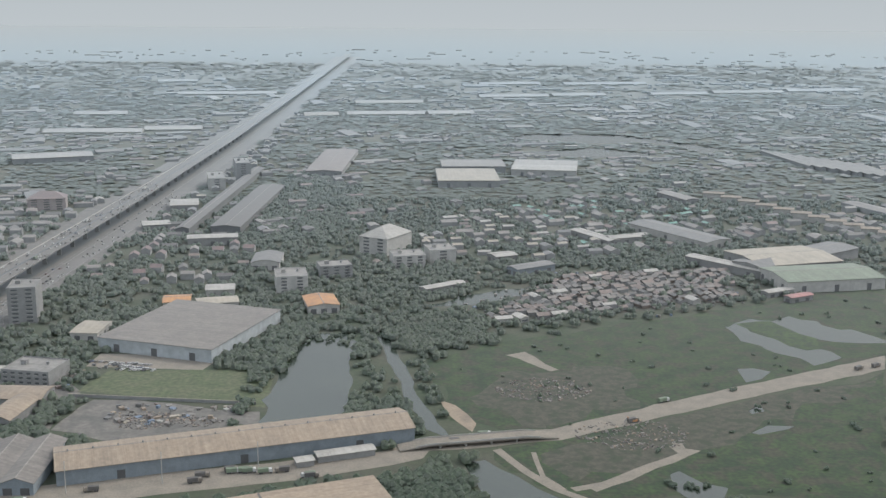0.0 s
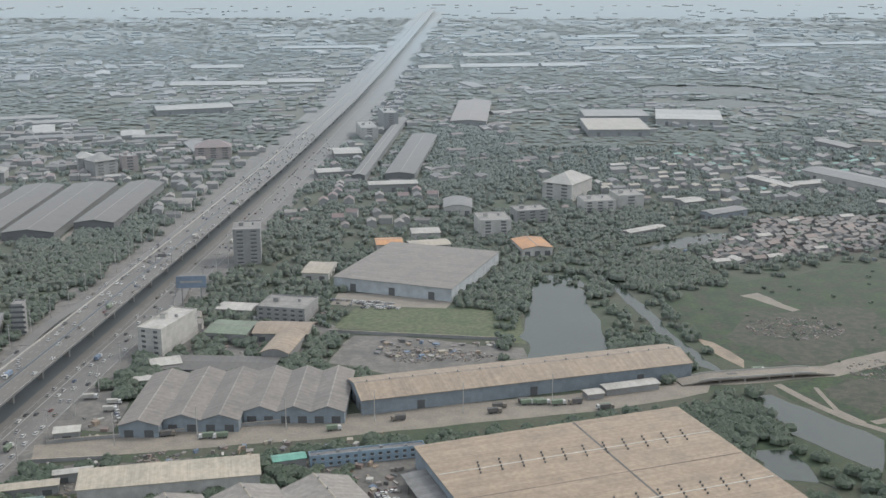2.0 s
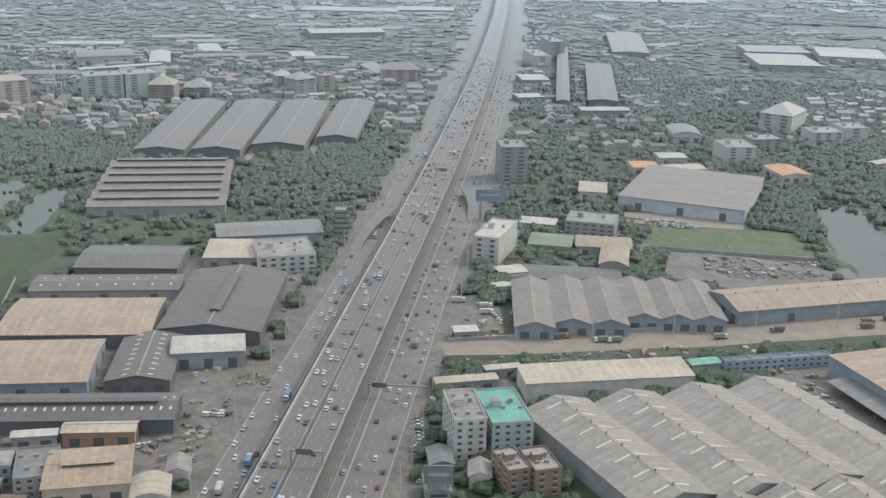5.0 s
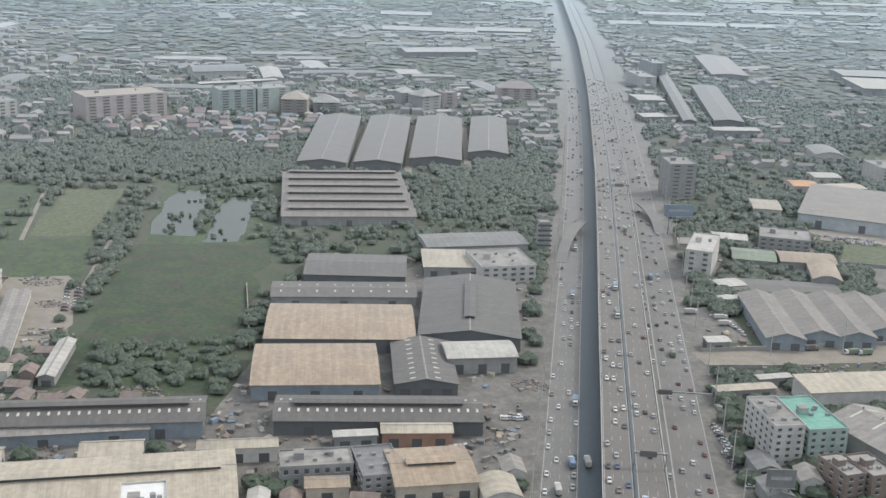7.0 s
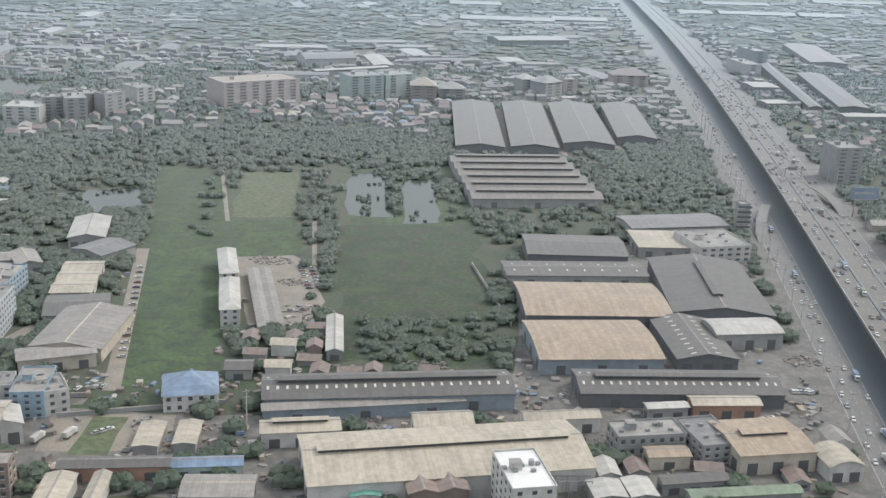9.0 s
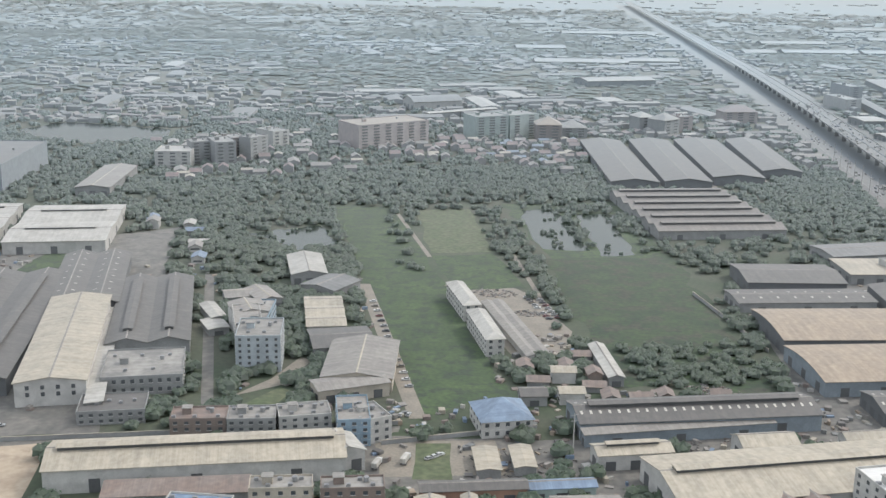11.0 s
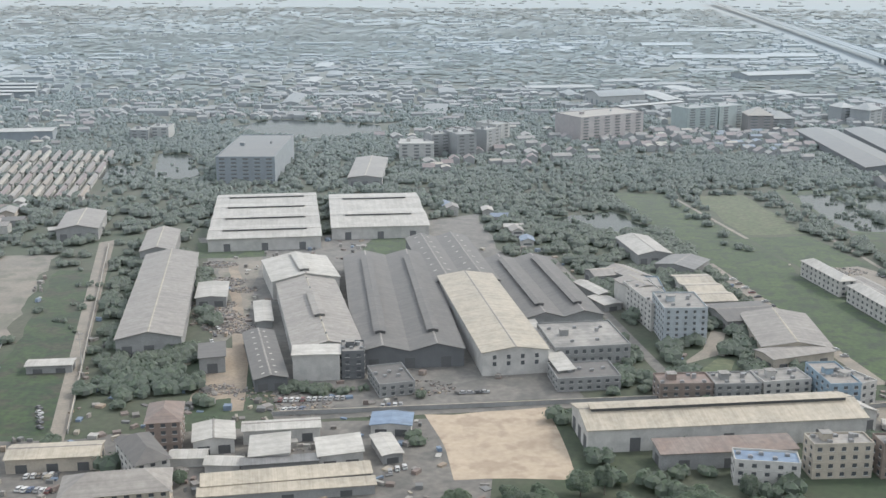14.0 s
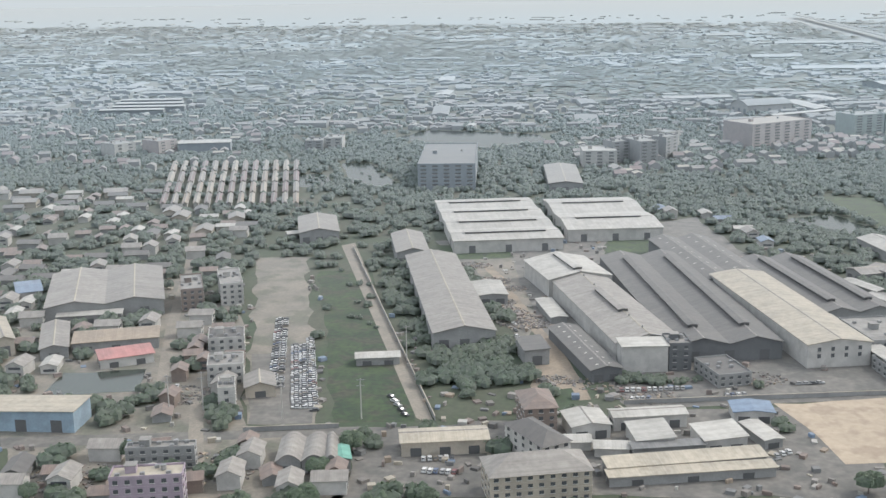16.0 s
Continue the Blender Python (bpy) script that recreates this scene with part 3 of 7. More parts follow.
sheet("lane_2", [(-30, 638), (-27, 651), (32, 675), (72, 681), (208, 763), (342, 837), (329, 803), (205, 737), (74, 662)], DUST, 0.16, "raised sandy earth road across the marsh", "road", 1.5)
sheet("track", [(83, 594), (143, 641), (139, 654), (158, 646), (88, 588)], DUST, 0.13, "sandy track", "track", 1.5)
sheet("truck_yard", [(-384, 567), (-349, 561), (-352, 605), (-380, 612)], CONCRETE, 0.06, "truck yard", "yard", 1)
sheet("sand_lot", [(-1015, 329), (-964, 343), (-945, 271), (-996, 265)], SAND, 0.10, "bare sandy building plot", "plot", 2)
sheet("grass_strip", [(-806, 392), (-766, 425), (-873, 836), (-927, 833)], GRASS, 0.05, "long strip of overgrown grass", "field", 3)
sheet("pale_field", [(-830, 691), (-786, 700), (-810, 840), (-856, 829)], LAWN, 0.07, "pale dry grass plot", "field", 2)
sheet("green_plot", [(-806, 600), (-758, 609), (-785, 693), (-829, 683)], GRASS, 0.06, "green plot", "field", 2)
sheet("dark_field", [(-713, 442), (-631, 452), (-657, 705), (-751, 685)], MARSH, 0.06, "dark overgrown field", "field", 5)
sheet("pond_3", [(-750, 713), (-718, 715), (-737, 851), (-771, 843)], WATER, 0.10, "pond with bushes", "pond", 3)
sheet("pond_4", [(-708, 701), (-684, 706), (-693, 841), (-723, 838)], WATER, 0.10, "pale green pond", "pond", 3)
sheet("pond_5", [(-1366, 1186), (-1335, 1256), (-1193, 1220), (-1174, 1156), (-1251, 1108), (-1311, 1129)], WATER, 0.10, "broad pond", "pond", 6)
sheet("pond_6", [(-1391, 845), (-1415, 915), (-1385, 918), (-1352, 849)], WATER, 0.10, "fish pond", "pond", 3)
sheet("pond_7", [(-1340, 851), (-1383, 984), (-1354, 988), (-1292, 857)], WATER, 0.10, "fish pond", "pond", 3)
sheet("pond_8", [(127, 2174), (175, 2240), (352, 2231), (514, 2032), (462, 1977), (390, 2129), (269, 2098)], WATER, 0.10, "long fish pond", "pond", 6)
sheet("pond_9", [(146, 1977), (273, 2043), (388, 1952), (304, 1914), (153, 1941)], WATER, 0.10, "long fish pond", "pond", 6)
sheet("pond_10", [(-978, 724), (-955, 747), (-923, 764), (-899, 708), (-923, 686)], WATER, 0.10, "weedy pond", "pond", 4)
sheet("pond_11", [(-20, 965), (26, 1011), (79, 1037), (75, 1006), (10, 966)], WATER, 0.10, "creek beside the dense houses", "creek", 4)
sheet("car_lot", [(-1246, 273), (-1215, 279), (-1304, 577), (-1340, 574)], TRODDEN, 0.06, "bare earth lot with long rows of parked cars", "yard", 3)
sheet("car_lot_paving", [(-1245, 275), (-1217, 280), (-1246, 372), (-1274, 368)], CONCRETE, 0.10, "grey paved end of the car lot", "yard", 1, clear=False)
sheet("grass_lot", [(-1208, 281), (-1173, 289), (-1250, 544), (-1285, 540)], MARSH, 0.06, "overgrown green plot", "field", 2)
sheet("lane_3", [(-1173, 292), (-1162, 281), (-1281, 623), (-1289, 614)], DUST, 0.08, "narrow dusty lane", "road", 0)
sheet("town_road", [(-1346, 247), (-1245, 268), (-1195, 279), (-1193, 271), (-1241, 259), (-1339, 236)], CONCRETE, 0.09, "narrow concrete road", "road", 0)
sheet("cross_road", [(-1085, 324), (-916, 361), (-813, 381), (-813, 374), (-915, 353), (-1080, 314)], CONCRETE, 0.09, "narrow concrete road", "road", 0)
sheet("compound_yard", [(-804, 601), (-766, 610), (-747, 579), (-734, 526), (-737, 490), (-766, 484), (-773, 505)], DUST, 0.07, "bare concrete compound yard", "yard", 2)
sheet("works_yard", [(-1080, 323), (-946, 357), (-1030, 741), (-1139, 651), (-1225, 637)], CONCRETE, 0.05, "stained concrete factory yard", "yard", 2)
sheet("truck_lot", [(-815, 328), (-761, 336), (-770, 370), (-822, 362)], DUST, 0.06, "concrete truck lot", "yard", 1)
sheet("works_yard_2", [(-622, 357), (-484, 413), (-475, 699), (-542, 685), (-622, 584)], CONCRETE, 0.05, "factory yard", "yard", 2)
sheet("town_ground", [(-1314, 193), (-1183, 210), (-1201, 269), (-1246, 271), (-1301, 433), (-1386, 529), (-1471, 463)], TRODDEN, 0.04, "patchy concrete and bare earth between houses", "ground", 3, clear=False)
sheet("works_ground", [(-812, 290), (-479, 339), (-481, 426), (-510, 476), (-624, 422), (-732, 373), (-847, 366)], CONCRETE, 0.04, "stained concrete between factory buildings", "ground", 3, clear=False)
sheet("works_ground_2", [(-1187, 210), (-986, 236), (-978, 280), (-1011, 326), (-1195, 279)], CONCRETE, 0.04, "stained concrete between the sheds", "ground", 3, clear=False)
sheet("roadside_ground", [(-370, 434), (-181, 448), (-176, 552), (-219, 537), (-350, 523), (-382, 507)], CONCRETE, 0.04, "stained concrete yard beside the road", "ground", 3, clear=False)
sheet("office_ground", [(-378, 602), (-245, 652), (-249, 745), (-280, 798), (-350, 806), (-365, 686)], CONCRETE, 0.04, "concrete yards between offices and sheds", "ground", 3, clear=False)
sheet("slum_ground", [(23, 905), (275, 991), (300, 1134), (111, 1093)], MUD, 0.04, "trodden earth between dense houses", "ground", 3, clear=False)
sheet("house_pond", [(-1355, 297), (-1310, 309), (-1320, 338), (-1359, 327)], WATER, 0.11, "small dark pond behind the sheds", "pond", 2)
sheet("lane_4", [(-810, 390), (-802, 391), (-861, 607), (-869, 606)], DUST, 0.08, "narrow dusty lane beside the sheds", "road", 0)
sheet("path_1", [(-750, 581), (-747, 582), (-769, 696), (-772, 695)], DUST, 0.09, "worn footpath between fields", "path", 0)
sheet("path_2", [(-831, 680), (-828, 681), (-874, 835), (-877, 834)], DUST, 0.09, "worn footpath between fields", "path", 0)
sheet("driveway", [(-899, 406), (-878, 424), (-870, 460), (-877, 465), (-885, 432)], DUST, 0.09, "curved pale driveway", "driveway", 0)
sheet("office_lawn", [(-892, 395), (-878, 391), (-870, 416), (-878, 422)], LAWN, 0.09, "small green office lawn", "lawn", 1)
sheet("park_road", [(-973, 614), (-967, 614), (-904, 394), (-909, 390)], CONCRETE, 0.09, "straight concrete works road", "road", 0)
sheet("track_2", [(37, 649), (53, 615), (68, 592), (83, 578), (97, 561), (112, 545), (108, 541), (93, 557), (79, 574), (63, 589), (48, 612), (32, 646)], DUST, 0.13, "sandy track along the ditch", "track", 0.5)
sheet("track_3", [(73, 593), (92, 601), (114, 620), (145, 644), (143, 659), (149, 659), (150, 640), (118, 615), (96, 596), (76, 588)], DUST, 0.14, "sandy track across the marsh", "track", 0.5)
sheet("track_4", [(58, 643), (61, 608), (71, 591), (69, 590), (58, 607), (55, 643)], DUST, 0.12, "wheel ruts in the marsh", "track", 0.5)
sheet("marsh_pond_4", [(128, 607), (142, 612), (159, 588), (156, 574), (143, 575)], WATER, 0.10, "shallow marsh water", "pond", 6)
sheet("marsh_pond_5", [(215, 798), (228, 806), (237, 791), (231, 779), (213, 776)], WATER, 0.10, "shallow marsh water", "pond", 6)
sheet("marsh_pond_6", [(208, 715), (220, 723), (221, 714), (210, 708)], WATER, 0.12, "shallow marsh water", "pond", 4)
sheet("marsh_pond_7", [(196, 676), (212, 685), (230, 689), (223, 681), (202, 671)], WATER, 0.12, "shallow marsh water", "pond", 4)
sheet("sand_patch", [(0, 733), (13, 722), (22, 689), (18, 675), (7, 703)], DIRT, 0.08, "bare sandy bank beside the canal", "bank", 2)
sheet("sand_patch_2", [(50, 834), (66, 841), (85, 799), (79, 795), (66, 813)], DUST, 0.08, "pale sandy patch in the field", "bank", 2)
sheet("reed_island", [(248, 919), (279, 932), (303, 880), (298, 854), (283, 848), (265, 888)], GRASS, 0.14, "grassy island in the marsh water", "field", 3)
sheet("pond_bank", [(-736, 661), (-657, 678), (-688, 889), (-786, 865)], GRASS, 0.05, "low grassy banks between the ponds", "field", 4)
sheet("plot_lawn", [(-803, 362), (-788, 364), (-784, 329), (-802, 327)], LAWN, 0.10, "green plot beside the sheds", "lawn", 1)
sheet("works_lane", [(-1172, 565), (-1152, 504), (-1133, 445), (-1115, 390), (-1103, 348), (-1097, 325), (-1103, 323), (-1110, 346), (-1122, 388), (-1139, 443), (-1158, 502), (-1178, 563)], DIRT, 0.11, "reddish earth lane through the works yard", "road", 1)
sheet("works_grass_2", [(-1205, 579), (-1160, 588), (-1173, 629), (-1220, 621)], GRASS, 0.09, "rough grass behind the scrap yard", "field", 2)
sheet("teal_court_lawn", [(-357, 487), (-342, 488), (-335, 465), (-349, 460)], LAWN, 0.10, "small green court behind the turquoise roof", "lawn", 0)
sheet("works_grass", [(-1099, 576), (-1068, 582), (-1062, 683), (-1098, 687)], GRASS, 0.09, "rough grass behind the works", "field", 2)
sheet("town_lane_1", [(-1423, 681), (-1376, 547), (-1329, 401), (-1297, 310), (-1302, 308), (-1335, 399), (-1382, 546), (-1429, 679)], DUST, 0.10, "narrow dusty lane between town houses", "road", 0)
sheet("town_lane_2", [(-1287, 333), (-1271, 291), (-1261, 264), (-1245, 224), (-1250, 221), (-1267, 262), (-1277, 289), (-1292, 331)], DUST, 0.10, "narrow dusty lane between town houses", "road", 0)
sheet("dump_ground", [(-1136, 403), (-1118, 406), (-1103, 340), (-1123, 330)], DIRT, 0.08, "bare reddish earth of the works yard", "ground", 3, clear=False)
sheet("scrap_ground", [(-1191, 597), (-1166, 600), (-1130, 444), (-1136, 403), (-1166, 486)], TRODDEN, 0.08, "earth littered with scrap beside the hall", "ground", 2, clear=False)
hall(-1074.4, 371.0, 22.5, 14.0, 11.4, 13.0, style='flat', roof='white', wall='white', doors=0, strips=0, label='white office block with a blank front wall', name='office_block')
block(-1057.7, 376.5, 11.0, 16.0, 11.5, 13.5, wall='dark', label='dark glazed office wing of the works')
block(-1036.5, 361.0, 16.8, 26.0, 23.0, 6.0, wall='grey', roof='dark', tank=False, label='low flat-roofed block with a littered stained roof')
block(-946.2, 377.3, 30.3, 22.0, 14.5, 6.0, wall='grey', roof='dark', tank=False, label='low flat-roofed block beside the works road')
for x, y, w, d, k in ((-333.0, 594.0, 22.0, 78.0, 1), (-301.0, 601.0, 41.8, 74.0, 2), (-251.5, 609.5, 56.8, 64.0, 3)):
    hall(x, y, w, d, 2.0, 7.0, rise=3.4, gables=k, roof='taupe', wall='blue', doors=2 * k, label='grey-brown gabled warehouse bay with open loading doors', group='stepped row of warehouse bays')
hall(-120.4, 641.5, 209.4, 36.0, 19.2, 9.0, rise=4, ridge='x', roof='tan', wall='blue', vents=15, label='very long tan-roofed warehouse with blue-grey walls')
hall(-74.8, 472.0, 152.8, 175.0, 22.1, 11.0, style='flat', roof='tan', wall='blue', strips=0, label='huge flat tan-roofed factory hall', name='factory')
for x, y, k in ((-299.5, 407.7, 7), (-266.5, 419.0, 7), (-233.5, 430.3, 0), (-200.6, 441.7, 0)):
    hall(x, y, 34.3, 96.5, 29.5, 10.0, rise=5, roof='grey', wall='grey', strips=k, vents=8, label='grey gabled warehouse bay with ridge vents', group='stepped row of grey warehouse bays')
hall(-297.0, 493.9, 86.3, 19.6, 13.7, 9.0, style='mono', rise=1.5, ridge='x', roof='cream', wall='white', label='long cream-roofed white shed', doors=0)
block(-364.9, 425.9, 14.2, 31.1, 13.3, 19.0, wall='white', roof='slab', label='white six-storey block with stained flat roof')
block(-347.4, 433.4, 18.7, 35.4, 15.1, 16.0, wall='teal', roof='teal', label='pale hotel block with a bright turquoise roof')
block(-357.5, 707.2, 17.8, 46.8, -14.9, 18.0, wall='white', roof='white', label='white office block with a bright white roof')
hall(-199.0, 879.0, 98.0, 116.0, -18.0, 10.0, style='flat', ridge='y', roof='taupe', wall='pale', strips=0, label='broad grey warehouse with low roof')
block(-287.9, 772.1, 36.0, 30.2, -10.1, 10.0, wall='grey', roof='slab', floors=3, label='low grey office building')
hall(-318.6, 726.2, 29.2, 27.8, -7.1, 6.0, rise=1.5, roof='green', wall='grey', ridge='x', label='green-roofed shed')
hall(-282.6, 726.1, 37.8, 25.6, -1.5, 6.0, rise=2, style='arch', ridge='x', roof='tan', wall='grey', label='tan vaulted shed')
hall(-277.2, 695.4, 18.3, 41.0, -6.6, 6.0, rise=3, style='arch', roof='tan', wall='grey', label='vaulted open shed')
hall(-310.7, 661.0, 69.6, 25.5, -1.1, 4.0, rise=0.8, ridge='x', roof='dark', wall='dark', label='low dark roof between sheds')
block(-349.2, 924.2, 22.8, 31.3, 10.0, 30.0, wall='grey', roof='slab', label='grey nine-storey tower beside the expressway')
hall(-581.4, 537.6, 80.8, 55.7, 8.4, 8.0, rise=2.5, style='arch', ridge='x', roof='tan', wall='dark', label='tan vaulted warehouse roof')
hall(-583.9, 474.0, 62.0, 53.7, 10.3, 8.0, rise=2.5, style='arch', ridge='x', roof='tan', wall='blue', label='tan vaulted warehouse with grey walls')
hall(-511.0, 575.0, 56.0, 100.0, 3.0, 8.0, rise=4, roof='dark', wall='dark', monitor=0.62, strips=0, label='dark asbestos-roofed factory with a ridge monitor', name='factory')
hall(-530.5, 489.0, 31.0, 58.0, 9.0, 6.5, rise=3, roof='dark', wall='dark', strips=9, label='dark asbestos-roofed workshop with small skylights', name='workshop')
hall(-502.5, 504.8, 36.7, 22.8, 13.8, 9.0, rise=2, style='arch', ridge='x', roof='white', wall='grey', strips=0, label='white vaulted shed')
hall(-545.5, 427.4, 95.3, 27.9, 8.2, 7.0, rise=3, ridge='x', gables=1, roof='dark', wall='dark', strips=22, monitor=0.82, label='long dark-roofed workshop with skylights')
hall(-679.2, 400.4, 113.2, 27.2, 12.6, 8.0, rise=3.4, ridge='x', gables=1, roof='dark', wall='blue', strips=26, monitor=0.88, label='long dark workshop with rows of skylights')
hall(-687.2, 382.3, 89.9, 4.8, 15.9, 6.0, rise=1.0, style='mono', ridge='x', roof='grey', wall='blue', vents=0, label='grey lean-to roof')
hall(-647.9, 334.2, 112.7, 42.8, 16.3, 10.0, rise=4, ridge='x', roof='cream', wall='white', monitor=0.9, label='large cream-roofed factory with a ridge monitor', name='factory')
block(-616.3, 304.6, 16.6, 30.0, 16.5, 20.0, wall='white', roof='bright', label='tall white building with a bright flat roof')
hall(-516.3, 370.3, 33.7, 32.5, 15.5, 9.0, rise=1.8, ridge='x', roof='tan', wall='cream', monitor=0.6, label='tan-roofed cream factory with a ridge monitor', name='factory')
block(-538.8, 371.5, 17.2, 26.9, 19.1, 9.0, wall='grey', roof='steel', floors=3, tank=False, label='grey office wing with dark flat roof')
block(-564.6, 370.2, 29.9, 15.3, 15.0, 9.0, wall='grey', roof='slab', floors=2, label='grey two-storey workshop')
hall(-487.4, 359.9, 14.8, 17.4, 14.2, 7.0, rise=2.5, style='arch', roof='cream', wall='white', label='vaulted cream roof')
hall(-600.8, 382.1, 33.4, 8.5, 13.9, 7.0, rise=2, ridge='x', roof='cream', wall='white', label='cream-roofed shed')
hall(-557.3, 355.7, 17.3, 9.1, 12.0, 6.0, rise=1.2, ridge='x', roof='tan', wall='cream', label='small tan-roofed house', name='house')
hall(-651.9, 370.1, 25.1, 13.6, 14.0, 7.0, rise=3, ridge='x', roof='cream', wall='white', label='cream hipped shed')
hall(-710.5, 354.1, 32.7, 12.0, 14.5, 7.0, rise=2, ridge='x', roof='cream', wall='white', monitor=0.7, label='cream-roofed workshop with a monitor')
hall(-525.9, 409.2, 31.4, 9.8, 9.2, 7.0, rise=1.5, ridge='x', roof='cream', wall='brick', label='cream-roofed canteen with red windows')
hall(-771.6, 342.7, 9.7, 22.1, 8.8, 4.0, rise=0.8, roof='cream', wall='grey', doors=0, label='long carport roof', name='carport')
hall(-756.6, 346.7, 8.7, 21.2, 8.8, 4.0, rise=0.8, roof='cream', wall='grey', doors=0, label='long carport roof', name='carport')
hall(-741.1, 320.5, 27.8, 7.7, 12.5, 5.0, rise=1.5, ridge='x', roof='blue', wall='teal', label='blue-roofed long shed')
hall(-775.5, 312.9, 42.2, 8.5, 11.1, 6.0, rise=1.5, ridge='x', roof='dark', wall='brick', label='dark-roofed long shed')
hall(-730.7, 300.6, 26.5, 16.5, 8.4, 6.0, rise=1.5, ridge='x', roof='grey', wall='grey', label='grey flat shed')
hall(-789.8, 288.1, 11.0, 25.4, 8.3, 6.0, rise=1.5, roof='cream', wall='white', label='cream shed')
hall(-774.7, 290.8, 5.6, 26.3, 8.3, 6.0, rise=1.5, roof='cream', wall='white', label='cream shed')
block(-767.3, 386.2, 23.6, 24.1, 16.6, 8.0, wall='white', roof='blue', style='hip', floors=2, label='white two-storey house with blue roof', name='house')
block(-780.9, 504.6, 10.0, 52.1, 15.3, 10.0, wall='white', roof='white', style='hip', floors=3, label='white three-storey row with pale roofs')
block(-797.3, 561.7, 10.0, 48.3, 17.0, 10.0, wall='white', roof='white', style='hip', floors=3, label='white three-storey row with pale roofs')
hall(-765.2, 520.1, 12.9, 98.9, 17.4, 4.0, rise=1, roof='grey', wall='white', gables=2, label='long low grey sheds')
hall(-715.8, 467.5, 7.8, 49.8, 9.8, 5.0, rise=1.5, roof='white', wall='grey', label='narrow white-roofed shed')
hall(-753.2, 418.1, 12.4, 11.8, 9.6, 5.0, rise=2, ridge='x', roof='dark', wall='grey', label='dark-roofed house', name='house')
block(-495.8, 666.9, 36.7, 39.4, 19.4, 11.0, wall='white', roof='slab', floors=3, label='white L-shaped office with banded floors')
hall(-516.7, 718.5, 72.5, 32.5, 17.6, 8.0, rise=1.5, ridge='x', roof='steel', wall='grey', label='grey factory beside the office', name='factory')
hall(-527.8, 672.0, 39.7, 38.2, 7.7, 7.0, style='mono', rise=0.6, roof='cream', wall='grey', ridge='x', label='cream flat shed')
hall(-588.4, 643.0, 63.9, 45.2, 5.9, 8.0, rise=2.5, ridge='x', roof='dark', wall='dark', label='dark warehouse roof')
hall(-589.3, 598.2, 86.9, 28.4, 9.5, 6.0, rise=1.5, ridge='x', roof='dark', wall='grey', strips=8, label='dark low workshop')
hall(-626.8, 837.6, 101.2, 148.6, 11.5, 7.0, rise=3.2, ridge='x', gables=6, roof='taupe', wall='grey', monitor=0.9, label='faded brown factory roofs with dark ridge monitors', name='factory')
hall(-624.1, 1074.3, 43.4, 242.8, 4.0, 8.0, rise=3, roof='dark', wall='dark', gables=1, label='long dark warehouse roof', group='long dark warehouses')
hall(-571.9, 1094.2, 48.1, 225.6, 3.5, 8.0, rise=3, roof='dark', wall='dark', gables=1, label='long dark warehouse roof', group='long dark warehouses')
hall(-520.9, 1120.0, 38.0, 195.1, 2.1, 8.0, rise=3, roof='dark', wall='dark', gables=1, label='long dark warehouse roof', group='long dark warehouses')
hall(-676.4, 1064.0, 44.5, 240.9, 5.2, 8.0, rise=3, roof='dark', wall='dark', gables=1, label='long dark warehouse roof', group='long dark warehouses')
hall(-1184.9, 679.7, 77.7, 151.8, 14.7, 9.0, rise=1.5, ridge='x', gables=4, roof='white', wall='white', monitor=0.75, label='white factory roof with dark ridge monitors', name='factory')
hall(-1105.4, 706.8, 70.1, 118.2, 13.2, 9.0, rise=2.5, ridge='x', gables=2, roof='white', wall='white', monitor=0.7, label='white-roofed factory hall', name='factory')
hall(-998.2, 450.5, 32.7, 138.5, 16.1, 12.0, rise=2.5, roof='cream', wall='white', doors=0, panes=(4, 2), label='tall cream-roofed hall with white gable front', name='factory')
hall(-975.4, 443.4, 7.7, 145.7, 17.0, 7.0, style='mono', rise=0.6, roof='white', wall='grey', doors=0, label='narrow white lean-to')
hall(-1052.9, 477.7, 53.8, 187.5, 13.4, 9.0, rise=3.5, gables=2, roof='dark', wall='dark', monitor=0.8, label='dark two-gabled works hall', name='factory')
hall(-1032.5, 567.7, 41.8, 114.3, 16.3, 9.0, rise=3, gables=2, roof='dark', wall='dark', strips=8, label='dark works hall', name='factory')
hall(-1091.3, 441.9, 34.1, 125.2, 18.9, 10.0, rise=4, roof='grey', wall='white', monitor=0.35, vents=6, label='long grey-roofed hall with a stepped roof', name='factory')
hall(-1120.1, 523.3, 40.1, 50.8, 22.2, 11.0, rise=4, roof='white', wall='white', monitor=0.8, label='pale-roofed rear hall', name='factory')
block(-1068.0, 373.9, 31.4, 9.0, 16.3, 12.0, wall='white', roof='white', floors=3, tank=False, label='white windowless box building', sides=0, pitch=30)
hall(-974.0, 514.6, 43.2, 124.9, 16.1, 8.0, rise=3, gables=2, roof='dark', wall='grey', monitor=0.8, label='dark-roofed workshop', name='factory')
block(-947.0, 422.1, 38.8, 39.7, 15.2, 9.0, wall='grey', roof='slab', floors=2, label='stained concrete building with flat roof')
block(-895.9, 454.5, 22.9, 29.3, 9.1, 19.0, wall='pale', roof='slab', floors=6, pitch=2.8, label='pale glazed six-storey office block', name='office_block')
hall(-915.5, 504.6, 18.6, 22.3, 25.2, 14.0, rise=2, roof='grey', wall='white', label='grey-roofed office wing')
hall(-876.0, 527.6, 21.6, 56.7, 13.1, 6.0, rise=1.5, ridge='x', gables=3, roof='cream', wall='white', label='cream three-gabled shed')
hall(-841.6, 448.6, 35.1, 56.5, 3.8, 7.0, rise=3, roof='grey', wall='cream', gables=1, label='grey gabled hall')
